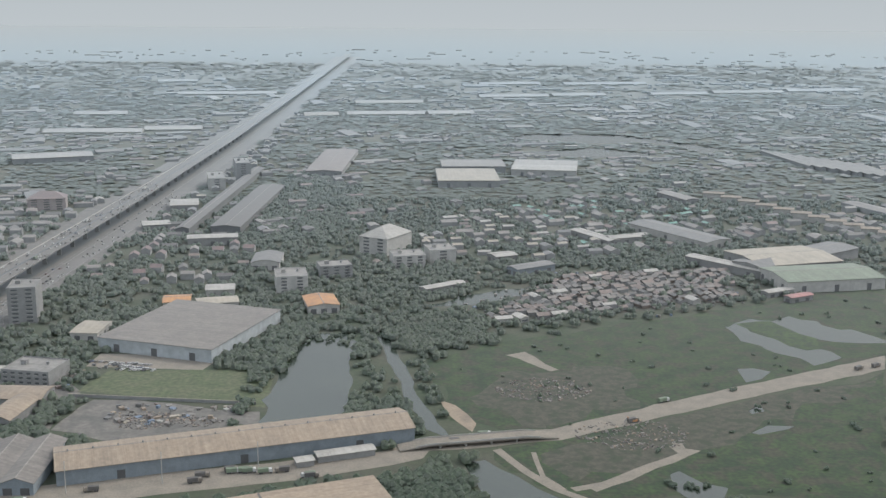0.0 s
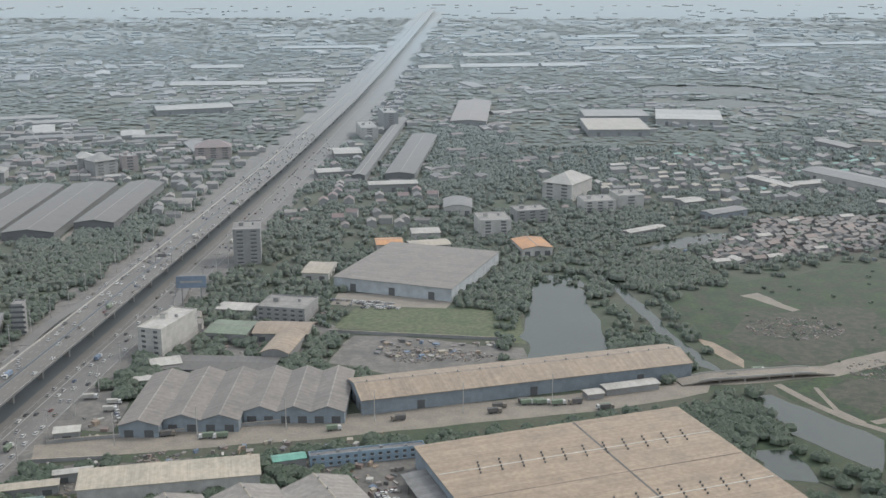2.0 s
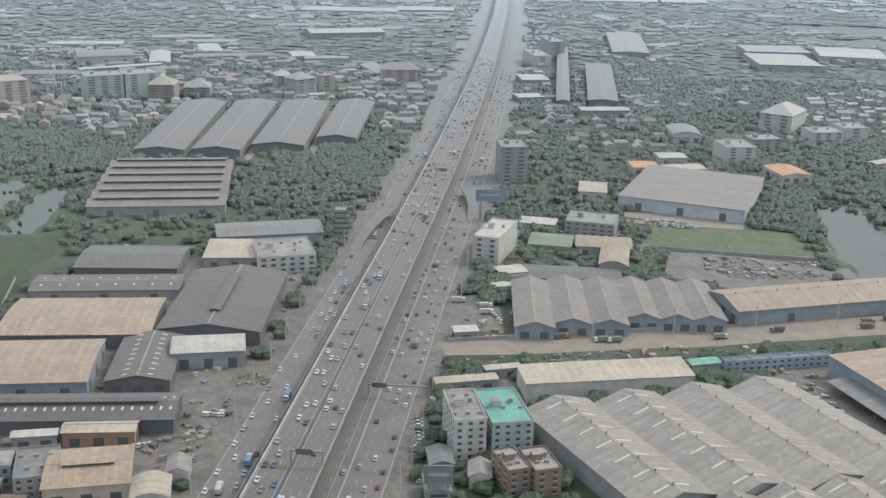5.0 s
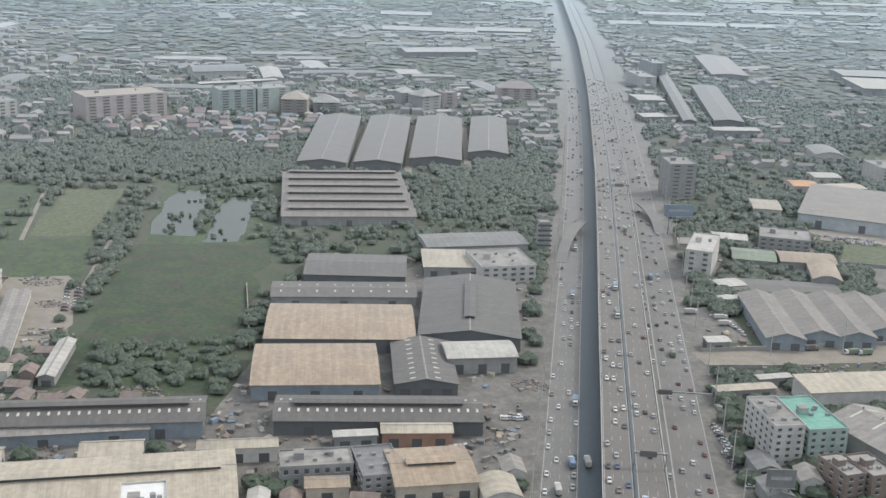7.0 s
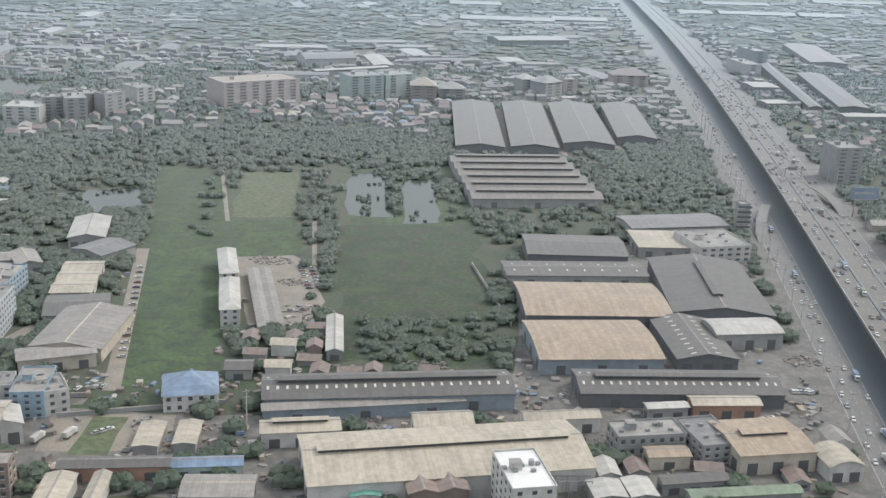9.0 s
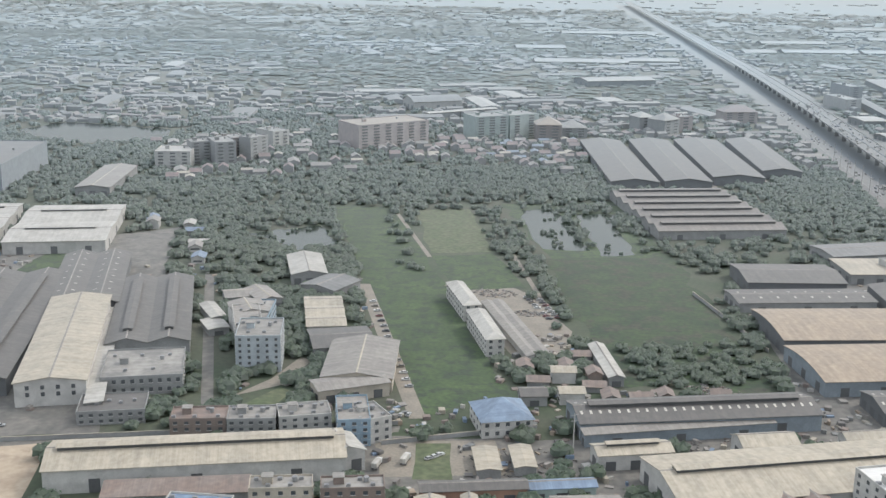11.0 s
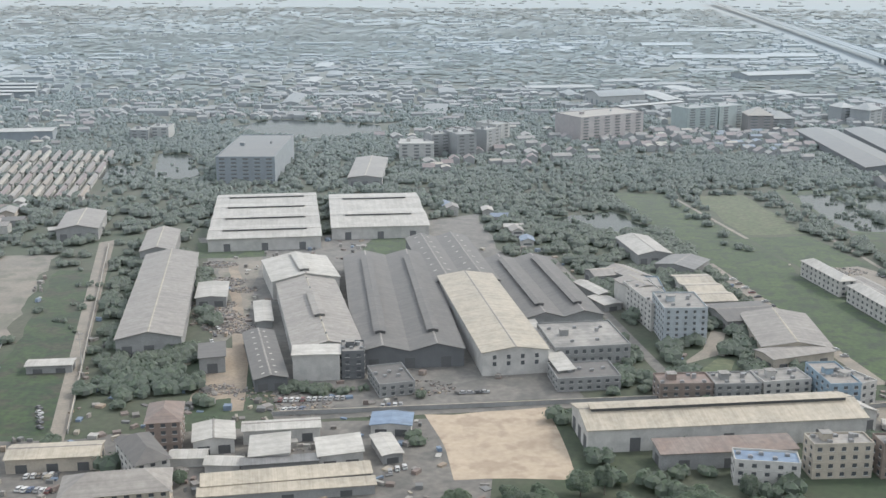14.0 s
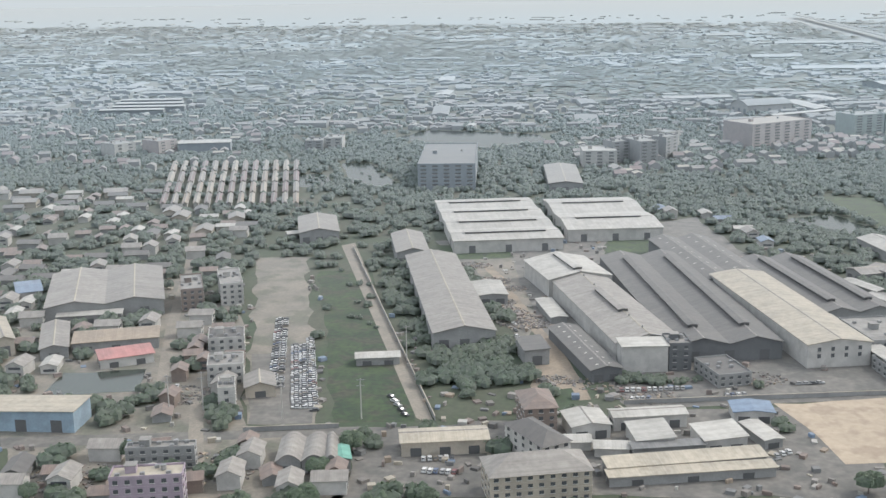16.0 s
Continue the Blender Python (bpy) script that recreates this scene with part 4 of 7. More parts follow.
hall(-906.5, 624.0, 22.7, 49.6, 15.8, 7.0, rise=2.5, roof='white', wall='grey', label='white gabled shed')
hall(-889.8, 324.3, 119.3, 29.0, 13.5, 10.0, rise=3.5, ridge='x', roof='cream', wall='white', monitor=0.93, label='very long cream-roofed factory with a dark monitor', name='factory')
hall(-889.8, 295.6, 55.6, 12.6, 12.4, 7.0, style='mono', rise=0.8, ridge='x', roof='rust', wall='grey', label='brown flat roof annex')
block(-847.3, 290.1, 23.8, 10.7, 10.5, 14.0, wall='cream', roof='slab', floors=4, label='cream four-storey apartment block with balconies')
block(-820.4, 293.2, 24.1, 10.4, 10.4, 14.0, wall='brown', roof='slab', floors=4, label='brown four-storey apartment block')
block(-876.4, 279.1, 24.5, 10.8, -1.4, 10.0, wall='white', roof='blue', floors=3, label='white block with blue roof', tank=False)
block(-901.0, 362.9, 24.5, 14.2, 10.0, 9.0, wall='brown', roof='rust', floors=3, label='old brown terrace')
block(-878.0, 366.3, 21.2, 15.5, 10.5, 9.0, wall='grey', roof='slab', floors=3, label='shabby grey terrace')
block(-855.9, 372.9, 23.2, 15.2, 17.2, 9.0, wall='white', roof='slab', floors=3, label='white terrace with patched roofs')
block(-833.2, 370.4, 14.3, 28.4, 12.2, 12.0, wall='sky', roof='grey', floors=4, label='pale blue narrow apartment block')
hall(-1188.6, 469.6, 32.6, 171.5, 15.9, 10.0, rise=3.5, roof='grey', wall='grey', label='long grey hall with a pale ridge')
hall(-1232.9, 586.7, 21.6, 59.9, 15.4, 10.0, rise=3, roof='grey', wall='grey', label='grey hall with pale ridge')
hall(-1098.5, 286.2, 16.5, 18.2, 18.0, 6.0, rise=1.5, roof='white', wall='white', label='white-roofed shed', group='white sheds')
hall(-1071.7, 275.6, 15.5, 20.0, 13.8, 6.0, style='mono', rise=1, roof='white', wall='white', label='white flat-roofed shed', group='white sheds')
hall(-1043.9, 278.6, 17.6, 17.8, 16.8, 6.0, style='mono', rise=1, roof='white', wall='white', label='white flat-roofed shed', group='white sheds')
hall(-1058.6, 252.0, 63.8, 8.3, 17.5, 5.0, style='mono', rise=1, ridge='x', roof='cream', wall='grey', label='long narrow cream-roofed row')
hall(-1056.4, 243.8, 65.6, 5.6, 16.0, 4.0, style='mono', rise=0.6, ridge='x', roof='cream', wall='grey', label='long narrow cream-roofed row')
hall(-1064.7, 264.5, 29.8, 4.6, 16.1, 5.0, style='mono', rise=0.6, ridge='x', roof='steel', wall='grey', label='narrow grey roof')
hall(-1072.5, 296.7, 31.8, 9.7, 15.4, 6.0, rise=1.2, ridge='x', roof='white', wall='white', label='white shed')
hall(-1026.0, 286.9, 8.2, 20.3, 23.9, 4.0, rise=0.6, roof='white', wall='grey', label='narrow white carport', name='carport')
hall(-1027.7, 310.7, 17.0, 13.3, 5.0, 5.0, rise=1, roof='blue', wall='white', label='pale blue-roofed shed')
block(-1114.4, 223.7, 38.1, 18.6, 17.8, 12.0, wall='cream', roof='grey', style='hip', floors=4, label='cream four-storey apartment block with grey roof')
block(-1119.6, 287.7, 13.7, 21.3, 15.3, 13.0, wall='brown', roof='rust', style='hip', floors=4, label='brown block with rusty roof')
block(-1116.5, 254.0, 13.1, 27.9, 37.6, 12.0, wall='white', roof='dark', style='hip', floors=4, label='block with dark pitched roof')
hall(-1214.0, 239.4, 9.5, 22.7, 10.7, 5.0, rise=3, style='arch', roof='grey', wall='grey', label='pale grey vaulted canopy shed', group='vaulted sheds')
hall(-1204.1, 240.7, 9.5, 22.7, 10.7, 5.0, rise=3, style='arch', roof='grey', wall='grey', label='pale grey vaulted canopy shed', group='vaulted sheds')
hall(-1198.0, 241.5, 4.9, 22.7, 13.8, 5.0, rise=3, style='arch', roof='grey', wall='grey', label='pale grey vaulted canopy shed', group='vaulted sheds')
hall(-1193.1, 239.1, 5.8, 13.0, 18.2, 5.0, rise=1, roof='teal', wall='grey', label='green-roofed shed')
hall(-1395.5, 455.8, 66.3, 81.4, 23.9, 9.0, rise=3, ridge='y', gables=2, roof='grey', wall='grey', label='large grey hall with an uneven roof')
hall(-1350.3, 371.7, 43.5, 17.7, 22.1, 6.0, rise=1, style='mono', ridge='x', roof='tan', wall='grey', label='tan lean-to roof')
hall(-1334.7, 348.1, 26.5, 14.2, 32.5, 5.0, rise=1, style='mono', ridge='x', roof='pink', wall='white', label='red-roofed open shed')
hall(-1340.8, 263.8, 48.0, 18.7, 4.1, 9.0, style='mono', rise=0.8, roof='cream', wall='sky', label='pale-roofed shop hall with blue front', name='shop')
block(-1254.6, 193.3, 26.2, 10.1, 14.9, 14.0, wall='lilac', roof='cream', floors=4, label='lilac apartment block with a pale roof')
block(-1264.3, 227.8, 27.2, 5.9, 13.3, 9.0, wall='grey', roof='slab', floors=3, label='grey three-storey terrace')
hall(-1252.6, 316.0, 13.8, 18.2, 19.7, 5.0, rise=2.5, roof='grey', wall='cream', label='cream gabled store')
hall(-1206.1, 362.9, 21.8, 9.0, 13.8, 4.0, rise=0.8, ridge='x', roof='white', wall='grey', label='white-roofed open shed')
hall(-1155.5, 260.6, 35.6, 14.1, 13.9, 6.0, rise=1.5, ridge='x', roof='cream', wall='cream', label='cream-roofed low building')
block(-1341.2, 456.3, 13.0, 36.3, 23.0, 13.0, wall='brown', roof='slab', floors=4, label='narrow shophouse row')
block(-1322.4, 471.5, 13.3, 37.3, 23.1, 13.0, wall='white', roof='slab', floors=4, label='narrow shophouse row')
block(-1288.1, 369.8, 18.3, 18.0, 18.6, 10.0, wall='white', roof='dark', floors=3, label='shophouse row')
block(-1274.0, 329.4, 17.0, 18.2, 18.0, 10.0, wall='white', roof='slab', floors=3, label='shophouse row')
block(-1261.1, 295.1, 7.5, 15.2, 18.2, 11.0, wall='white', roof='slab', floors=3, label='narrow white house', name='house')
hall(-1414.0, 366.0, 9.7, 43.9, 36.0, 9.0, rise=2, roof='cream', wall='cream', label='cream house', name='house')
hall(-1383.4, 367.8, 13.8, 47.1, 26.2, 6.0, rise=2, roof='grey', wall='grey', label='grey shed')
hall(-1314.4, 643.9, 28.8, 58.3, 17.0, 9.0, rise=3, roof='grey', wall='grey', label='grey warehouse')
block(-930.0, 1163.9, 90.1, 46.6, 38.5, 26.0, wall='pink', roof='tan', floors=8, label='pink hotel of many floors', name='hotel')
block(-818.3, 1226.3, 42.4, 33.1, 30.0, 27.0, wall='teal', roof='slab', floors=9, label='pale green apartment slab')
block(-783.0, 1248.3, 41.0, 31.9, 37.0, 27.0, wall='teal', roof='slab', floors=9, label='pale green apartment slab')
block(-1074.2, 1046.0, 24.8, 26.6, 33.1, 22.0, wall='brown', roof='slab', label='dark apartment block')
block(-1047.6, 1040.3, 25.3, 16.8, 59.5, 24.0, wall='grey', roof='slab', label='grey apartment block')
block(-1048.5, 1127.0, 21.5, 32.2, 49.2, 18.0, wall='white', roof='slab', label='white apartment block')
block(-1115.5, 997.0, 34.9, 36.1, 6.8, 16.0, wall='white', roof='white', label='white office with window grid')
block(-1255.1, 903.1, 52.7, 131.1, 6.8, 24.0, wall='blue', roof='dark', pitch=6, label='tall grey warehouse with ribbed walls', name='warehouse')
hall(-1145.3, 890.2, 29.9, 104.1, 6.8, 8.0, rise=2, roof='grey', wall='grey', label='grey warehouse')
block(-59.7, 1196.1, 34.6, 49.8, -29.7, 18.0, wall='white', roof='white', style='hip', label='white apartment block with hipped roof')
block(-55.4, 1205.4, 14.2, 27.0, 27.7, 18.0, wall='pink', roof='red', style='hip', label='pink apartment block')
block(-34.5, 1128.0, 32.3, 29.3, 11.3, 12.0, wall='white', roof='slab', label='white apartment block')
block(-1.4, 1151.8, 27.4, 30.0, 13.5, 13.0, wall='white', roof='slab', label='white apartment block')
block(-104.2, 1080.4, 31.5, 23.6, 15.5, 12.0, wall='grey', roof='slab', label='grey apartment block')
block(-140.0, 1030.4, 29.2, 34.6, 10.8, 15.0, wall='white', roof='slab', label='white apartment block')
hall(-175.4, 1119.7, 28.2, 42.8, 1.8, 8.0, rise=3, style='arch', roof='steel', wall='white', label='arched grey hall')
hall(-105.1, 962.6, 27.0, 36.2, 14.4, 7.0, rise=2, roof='orange', wall='white', label='house with a bright orange roof', name='house')
hall(37.0, 1656.2, 87.8, 106.8, 2.3, 10.0, rise=1, style='mono', ridge='x', roof='cream', wall='grey', label='pale factory roof')
hall(161.0, 1759.7, 98.0, 108.1, -7.5, 10.0, rise=1, ridge='x', gables=2, roof='white', wall='white', label='white factory')
hall(48.0, 1775.6, 97.6, 73.3, 2.5, 10.0, rise=1, ridge='x', gables=1, roof='grey', wall='grey', label='grey factory')
hall(347.8, 1131.8, 91.6, 72.9, 16.9, 11.0, rise=3, ridge='x', roof='cream', wall='grey', label='wide pale vaulted warehouse')
hall(364.1, 1060.4, 99.9, 59.8, 11.4, 11.0, rise=3, ridge='x', roof='green', wall='white', label='white warehouse with green-yellow roof')
hall(364.7, 1138.9, 38.0, 157.9, -53.4, 11.0, rise=2, roof='steel', wall='grey', label='grey warehouse')
hall(-250.3, 1218.9, 53.5, 20.0, 11.1, 9.0, rise=1, ridge='x', roof='white', wall='grey', label='long white-roofed shed')
hall(189.3, 3067.5, 187.8, 46.0, 9.5, 3.0, rise=5, ridge='x', roof='white', wall='white', doors=0, label='long pale factory roof in the industrial belt', group='far factories')
hall(367.8, 3115.4, 148.1, 46.0, 11.1, 3.0, rise=5, ridge='x', roof='white', wall='white', doors=0, label='long pale factory roof in the industrial belt', group='far factories')
hall(652.1, 3172.7, 164.5, 46.0, 10.7, 3.0, rise=5, ridge='x', roof='white', wall='white', doors=0, label='long pale factory roof in the industrial belt', group='far factories')
hall(861.9, 3244.0, 210.8, 46.0, 9.6, 3.0, rise=5, ridge='x', roof='cream', wall='white', doors=0, label='long pale factory roof in the industrial belt', group='far factories')
hall(1097.4, 3319.9, 220.1, 46.0, 9.6, 3.0, rise=5, ridge='x', roof='white', wall='white', doors=0, label='long pale factory roof in the industrial belt', group='far factories')
hall(-129.0, 2596.5, 175.0, 46.0, 7.7, 3.0, rise=5, ridge='x', roof='white', wall='white', doors=0, label='long pale factory roof in the industrial belt', group='far factories')
hall(18.3, 2618.3, 104.7, 46.0, 10.5, 3.0, rise=5, ridge='x', roof='white', wall='white', doors=0, label='long pale factory roof in the industrial belt', group='far factories')
hall(-272.5, 2562.7, 75.6, 46.0, 12.8, 3.0, rise=5, ridge='x', roof='cream', wall='white', doors=0, label='long pale factory roof in the industrial belt', group='far factories')
hall(201.9, 3493.8, 188.9, 46.0, 11.6, 3.0, rise=5, ridge='x', roof='white', wall='white', doors=0, label='long pale factory roof in the industrial belt', group='far factories')
hall(-536.7, 2277.8, 111.7, 46.0, 8.2, 3.0, rise=5, ridge='x', roof='white', wall='white', doors=0, label='long pale factory roof in the industrial belt', group='far factories')
hall(-679.7, 2222.8, 186.4, 46.0, 6.0, 3.0, rise=5, ridge='x', roof='white', wall='white', doors=0, label='long pale factory roof in the industrial belt', group='far factories')
hall(-762.7, 2555.7, 115.1, 46.0, 9.7, 3.0, rise=5, ridge='x', roof='white', wall='white', doors=0, label='long pale factory roof in the industrial belt', group='far factories')
hall(-579.0, 3095.3, 260.9, 46.0, 8.3, 3.0, rise=5, ridge='x', roof='white', wall='white', doors=0, label='long pale factory roof in the industrial belt', group='far factories')
hall(-133.7, 2868.2, 169.6, 46.0, 9.1, 3.0, rise=5, ridge='x', roof='cream', wall='white', doors=0, label='long pale factory roof in the industrial belt', group='far factories')
hall(-811.0, 3517.0, 117.6, 46.0, 16.2, 3.0, rise=5, ridge='x', roof='white', wall='white', doors=0, label='long pale factory roof in the industrial belt', group='far factories')
hall(495.3, 3519.1, 259.6, 46.0, 9.8, 3.0, rise=5, ridge='x', roof='white', wall='white', doors=0, label='long pale factory roof in the industrial belt', group='far factories')
hall(370.3, 1529.1, 27.0, 9.0, -17.2, 7.0, rise=2, ridge='x', roof='tan', wall='white', doors=0, label='row of terraced houses with faded tan roofs', name='row_house', group='tan-roofed rows')
hall(386.6, 1499.0, 26.3, 9.0, -16.9, 7.0, rise=2, ridge='x', roof='tan', wall='white', doors=0, label='row of terraced houses with faded tan roofs', name='row_house', group='tan-roofed rows')
hall(402.4, 1470.0, 25.7, 9.0, -16.7, 7.0, rise=2, ridge='x', roof='tan', wall='white', doors=0, label='row of terraced houses with faded tan roofs', name='row_house', group='tan-roofed rows')
hall(417.5, 1442.1, 25.2, 9.0, -16.4, 7.0, rise=2, ridge='x', roof='tan', wall='white', doors=0, label='row of terraced houses with faded tan roofs', name='row_house', group='tan-roofed rows')
hall(432.1, 1415.2, 24.6, 9.0, -16.2, 7.0, rise=2, ridge='x', roof='tan', wall='white', doors=0, label='row of terraced houses with faded tan roofs', name='row_house', group='tan-roofed rows')
hall(446.2, 1389.3, 24.1, 9.0, -16.0, 7.0, rise=2, ridge='x', roof='tan', wall='white', doors=0, label='row of terraced houses with faded tan roofs', name='row_house', group='tan-roofed rows')
hall(459.8, 1364.2, 23.6, 9.0, -15.7, 7.0, rise=2, ridge='x', roof='tan', wall='white', doors=0, label='row of terraced houses with faded tan roofs', name='row_house', group='tan-roofed rows')
hall(472.9, 1340.0, 23.1, 9.0, -15.5, 7.0, rise=2, ridge='x', roof='tan', wall='white', doors=0, label='row of terraced houses with faded tan roofs', name='row_house', group='tan-roofed rows')
hall(485.6, 1316.6, 22.6, 9.0, -15.3, 7.0, rise=2, ridge='x', roof='tan', wall='white', doors=0, label='row of terraced houses with faded tan roofs', name='row_house', group='tan-roofed rows')
hall(497.9, 1294.0, 22.2, 9.0, -15.1, 7.0, rise=2, ridge='x', roof='tan', wall='white', doors=0, label='row of terraced houses with faded tan roofs', name='row_house', group='tan-roofed rows')
hall(509.8, 1272.1, 21.7, 9.0, -14.9, 7.0, rise=2, ridge='x', roof='tan', wall='white', doors=0, label='row of terraced houses with faded tan roofs', name='row_house', group='tan-roofed rows')
hall(-1484.3, 754.4, 3.8, 44.4, 19.4, 4.0, rise=1.6, roof='red', wall='white', doors=0, label='terrace of small houses with faded roofs', name='row_house', group='terraces')
hall(-1502.5, 805.8, 3.9, 49.3, 19.4, 4.0, rise=1.6, roof='rust', wall='white', doors=0, label='terrace of small houses with faded roofs', name='row_house', group='terraces')
hall(-1522.7, 862.8, 4.2, 54.9, 19.4, 4.0, rise=1.6, roof='cream', wall='white', doors=0, label='terrace of small houses with faded roofs', name='row_house', group='terraces')
hall(-1545.3, 926.7, 4.4, 61.6, 19.4, 4.0, rise=1.6, roof='tan', wall='white', doors=0, label='terrace of small houses with faded roofs', name='row_house', group='terraces')
hall(-1474.6, 755.6, 3.8, 44.4, 19.1, 4.0, rise=1.6, roof='grey', wall='white', doors=0, label='terrace of small houses with faded roofs', name='row_house', group='terraces')
hall(-1492.6, 806.9, 3.9, 49.2, 19.1, 4.0, rise=1.6, roof='red', wall='white', doors=0, label='terrace of small houses with faded roofs', name='row_house', group='terraces')
hall(-1512.5, 864.0, 4.2, 54.8, 19.1, 4.0, rise=1.6, roof='rust', wall='white', doors=0, label='terrace of small houses with faded roofs', name='row_house', group='terraces')
hall(-1534.8, 927.9, 4.4, 61.5, 19.1, 4.0, rise=1.6, roof='cream', wall='white', doors=0, label='terrace of small houses with faded roofs', name='row_house', group='terraces')
hall(-1465.0, 756.8, 3.8, 44.3, 18.9, 4.0, rise=1.6, roof='tan', wall='white', doors=0, label='terrace of small houses with faded roofs', name='row_house', group='terraces')
hall(-1482.7, 808.1, 3.9, 49.1, 18.9, 4.0, rise=1.6, roof='grey', wall='white', doors=0, label='terrace of small houses with faded roofs', name='row_house', group='terraces')
hall(-1502.3, 865.2, 4.2, 54.8, 18.9, 4.0, rise=1.6, roof='red', wall='white', doors=0, label='terrace of small houses with faded roofs', name='row_house', group='terraces')
hall(-1524.3, 929.1, 4.4, 61.5, 18.9, 4.0, rise=1.6, roof='rust', wall='white', doors=0, label='terrace of small houses with faded roofs', name='row_house', group='terraces')
hall(-1455.4, 757.9, 3.8, 44.3, 18.6, 4.0, rise=1.6, roof='cream', wall='white', doors=0, label='terrace of small houses with faded roofs', name='row_house', group='terraces')
hall(-1472.8, 809.3, 4.0, 49.1, 18.6, 4.0, rise=1.6, roof='tan', wall='white', doors=0, label='terrace of small houses with faded roofs', name='row_house', group='terraces')
hall(-1492.2, 866.4, 4.2, 54.7, 18.6, 4.0, rise=1.6, roof='grey', wall='white', doors=0, label='terrace of small houses with faded roofs', name='row_house', group='terraces')
hall(-1513.8, 930.3, 4.4, 61.4, 18.6, 4.0, rise=1.6, roof='red', wall='white', doors=0, label='terrace of small houses with faded roofs', name='row_house', group='terraces')
hall(-1445.8, 759.1, 3.8, 44.2, 18.4, 4.0, rise=1.6, roof='rust', wall='white', doors=0, label='terrace of small houses with faded roofs', name='row_house', group='terraces')
hall(-1462.9, 810.5, 4.0, 49.0, 18.4, 4.0, rise=1.6, roof='cream', wall='white', doors=0, label='terrace of small houses with faded roofs', name='row_house', group='terraces')
hall(-1482.0, 867.6, 4.2, 54.7, 18.4, 4.0, rise=1.6, roof='tan', wall='white', doors=0, label='terrace of small houses with faded roofs', name='row_house', group='terraces')
hall(-1503.3, 931.6, 4.4, 61.3, 18.4, 4.0, rise=1.6, roof='grey', wall='white', doors=0, label='terrace of small houses with faded roofs', name='row_house', group='terraces')
hall(-1436.1, 760.2, 3.8, 44.2, 18.1, 4.0, rise=1.6, roof='red', wall='white', doors=0, label='terrace of small houses with faded roofs', name='row_house', group='terraces')
hall(-1453.0, 811.7, 4.0, 49.0, 18.1, 4.0, rise=1.6, roof='rust', wall='white', doors=0, label='terrace of small houses with faded roofs', name='row_house', group='terraces')
hall(-1471.8, 868.8, 4.2, 54.6, 18.1, 4.0, rise=1.6, roof='cream', wall='white', doors=0, label='terrace of small houses with faded roofs', name='row_house', group='terraces')
hall(-1492.8, 932.8, 4.4, 61.2, 18.1, 4.0, rise=1.6, roof='tan', wall='white', doors=0, label='terrace of small houses with faded roofs', name='row_house', group='terraces')
hall(-1426.5, 761.4, 3.8, 44.1, 17.8, 4.0, rise=1.6, roof='grey', wall='white', doors=0, label='terrace of small houses with faded roofs', name='row_house', group='terraces')
hall(-1443.2, 812.8, 4.0, 48.9, 17.8, 4.0, rise=1.6, roof='red', wall='white', doors=0, label='terrace of small houses with faded roofs', name='row_house', group='terraces')
hall(-1461.7, 870.0, 4.2, 54.5, 17.8, 4.0, rise=1.6, roof='rust', wall='white', doors=0, label='terrace of small houses with faded roofs', name='row_house', group='terraces')
hall(-1482.4, 934.0, 4.4, 61.2, 17.8, 4.0, rise=1.6, roof='cream', wall='white', doors=0, label='terrace of small houses with faded roofs', name='row_house', group='terraces')
hall(-1416.9, 762.6, 3.8, 44.1, 17.6, 4.0, rise=1.6, roof='tan', wall='white', doors=0, label='terrace of small houses with faded roofs', name='row_house', group='terraces')
hall(-1433.3, 814.0, 4.0, 48.9, 17.6, 4.0, rise=1.6, roof='grey', wall='white', doors=0, label='terrace of small houses with faded roofs', name='row_house', group='terraces')
hall(-1451.5, 871.2, 4.2, 54.5, 17.6, 4.0, rise=1.6, roof='red', wall='white', doors=0, label='terrace of small houses with faded roofs', name='row_house', group='terraces')
hall(-1471.9, 935.2, 4.4, 61.1, 17.6, 4.0, rise=1.6, roof='rust', wall='white', doors=0, label='terrace of small houses with faded roofs', name='row_house', group='terraces')
hall(-1407.3, 763.7, 3.8, 44.0, 17.3, 4.0, rise=1.6, roof='cream', wall='white', doors=0, label='terrace of small houses with faded roofs', name='row_house', group='terraces')
hall(-1423.4, 815.2, 4.0, 48.8, 17.3, 4.0, rise=1.6, roof='tan', wall='white', doors=0, label='terrace of small houses with faded roofs', name='row_house', group='terraces')
hall(-1441.4, 872.4, 4.2, 54.4, 17.3, 4.0, rise=1.6, roof='grey', wall='white', doors=0, label='terrace of small houses with faded roofs', name='row_house', group='terraces')
hall(-1461.4, 936.4, 4.4, 61.0, 17.3, 4.0, rise=1.6, roof='red', wall='white', doors=0, label='terrace of small houses with faded roofs', name='row_house', group='terraces')
hall(-1397.7, 764.9, 3.8, 44.0, 17.0, 4.0, rise=1.6, roof='rust', wall='white', doors=0, label='terrace of small houses with faded roofs', name='row_house', group='terraces')
hall(-1413.6, 816.4, 4.0, 48.7, 17.0, 4.0, rise=1.6, roof='cream', wall='white', doors=0, label='terrace of small houses with faded roofs', name='row_house', group='terraces')
hall(-1431.2, 873.6, 4.2, 54.3, 17.0, 4.0, rise=1.6, roof='tan', wall='white', doors=0, label='terrace of small houses with faded roofs', name='row_house', group='terraces')
hall(-1450.9, 937.7, 4.4, 61.0, 17.0, 4.0, rise=1.6, roof='grey', wall='white', doors=0, label='terrace of small houses with faded roofs', name='row_house', group='terraces')
hall(-1388.1, 766.0, 3.8, 43.9, 16.8, 4.0, rise=1.6, roof='red', wall='white', doors=0, label='terrace of small houses with faded roofs', name='row_house', group='terraces')
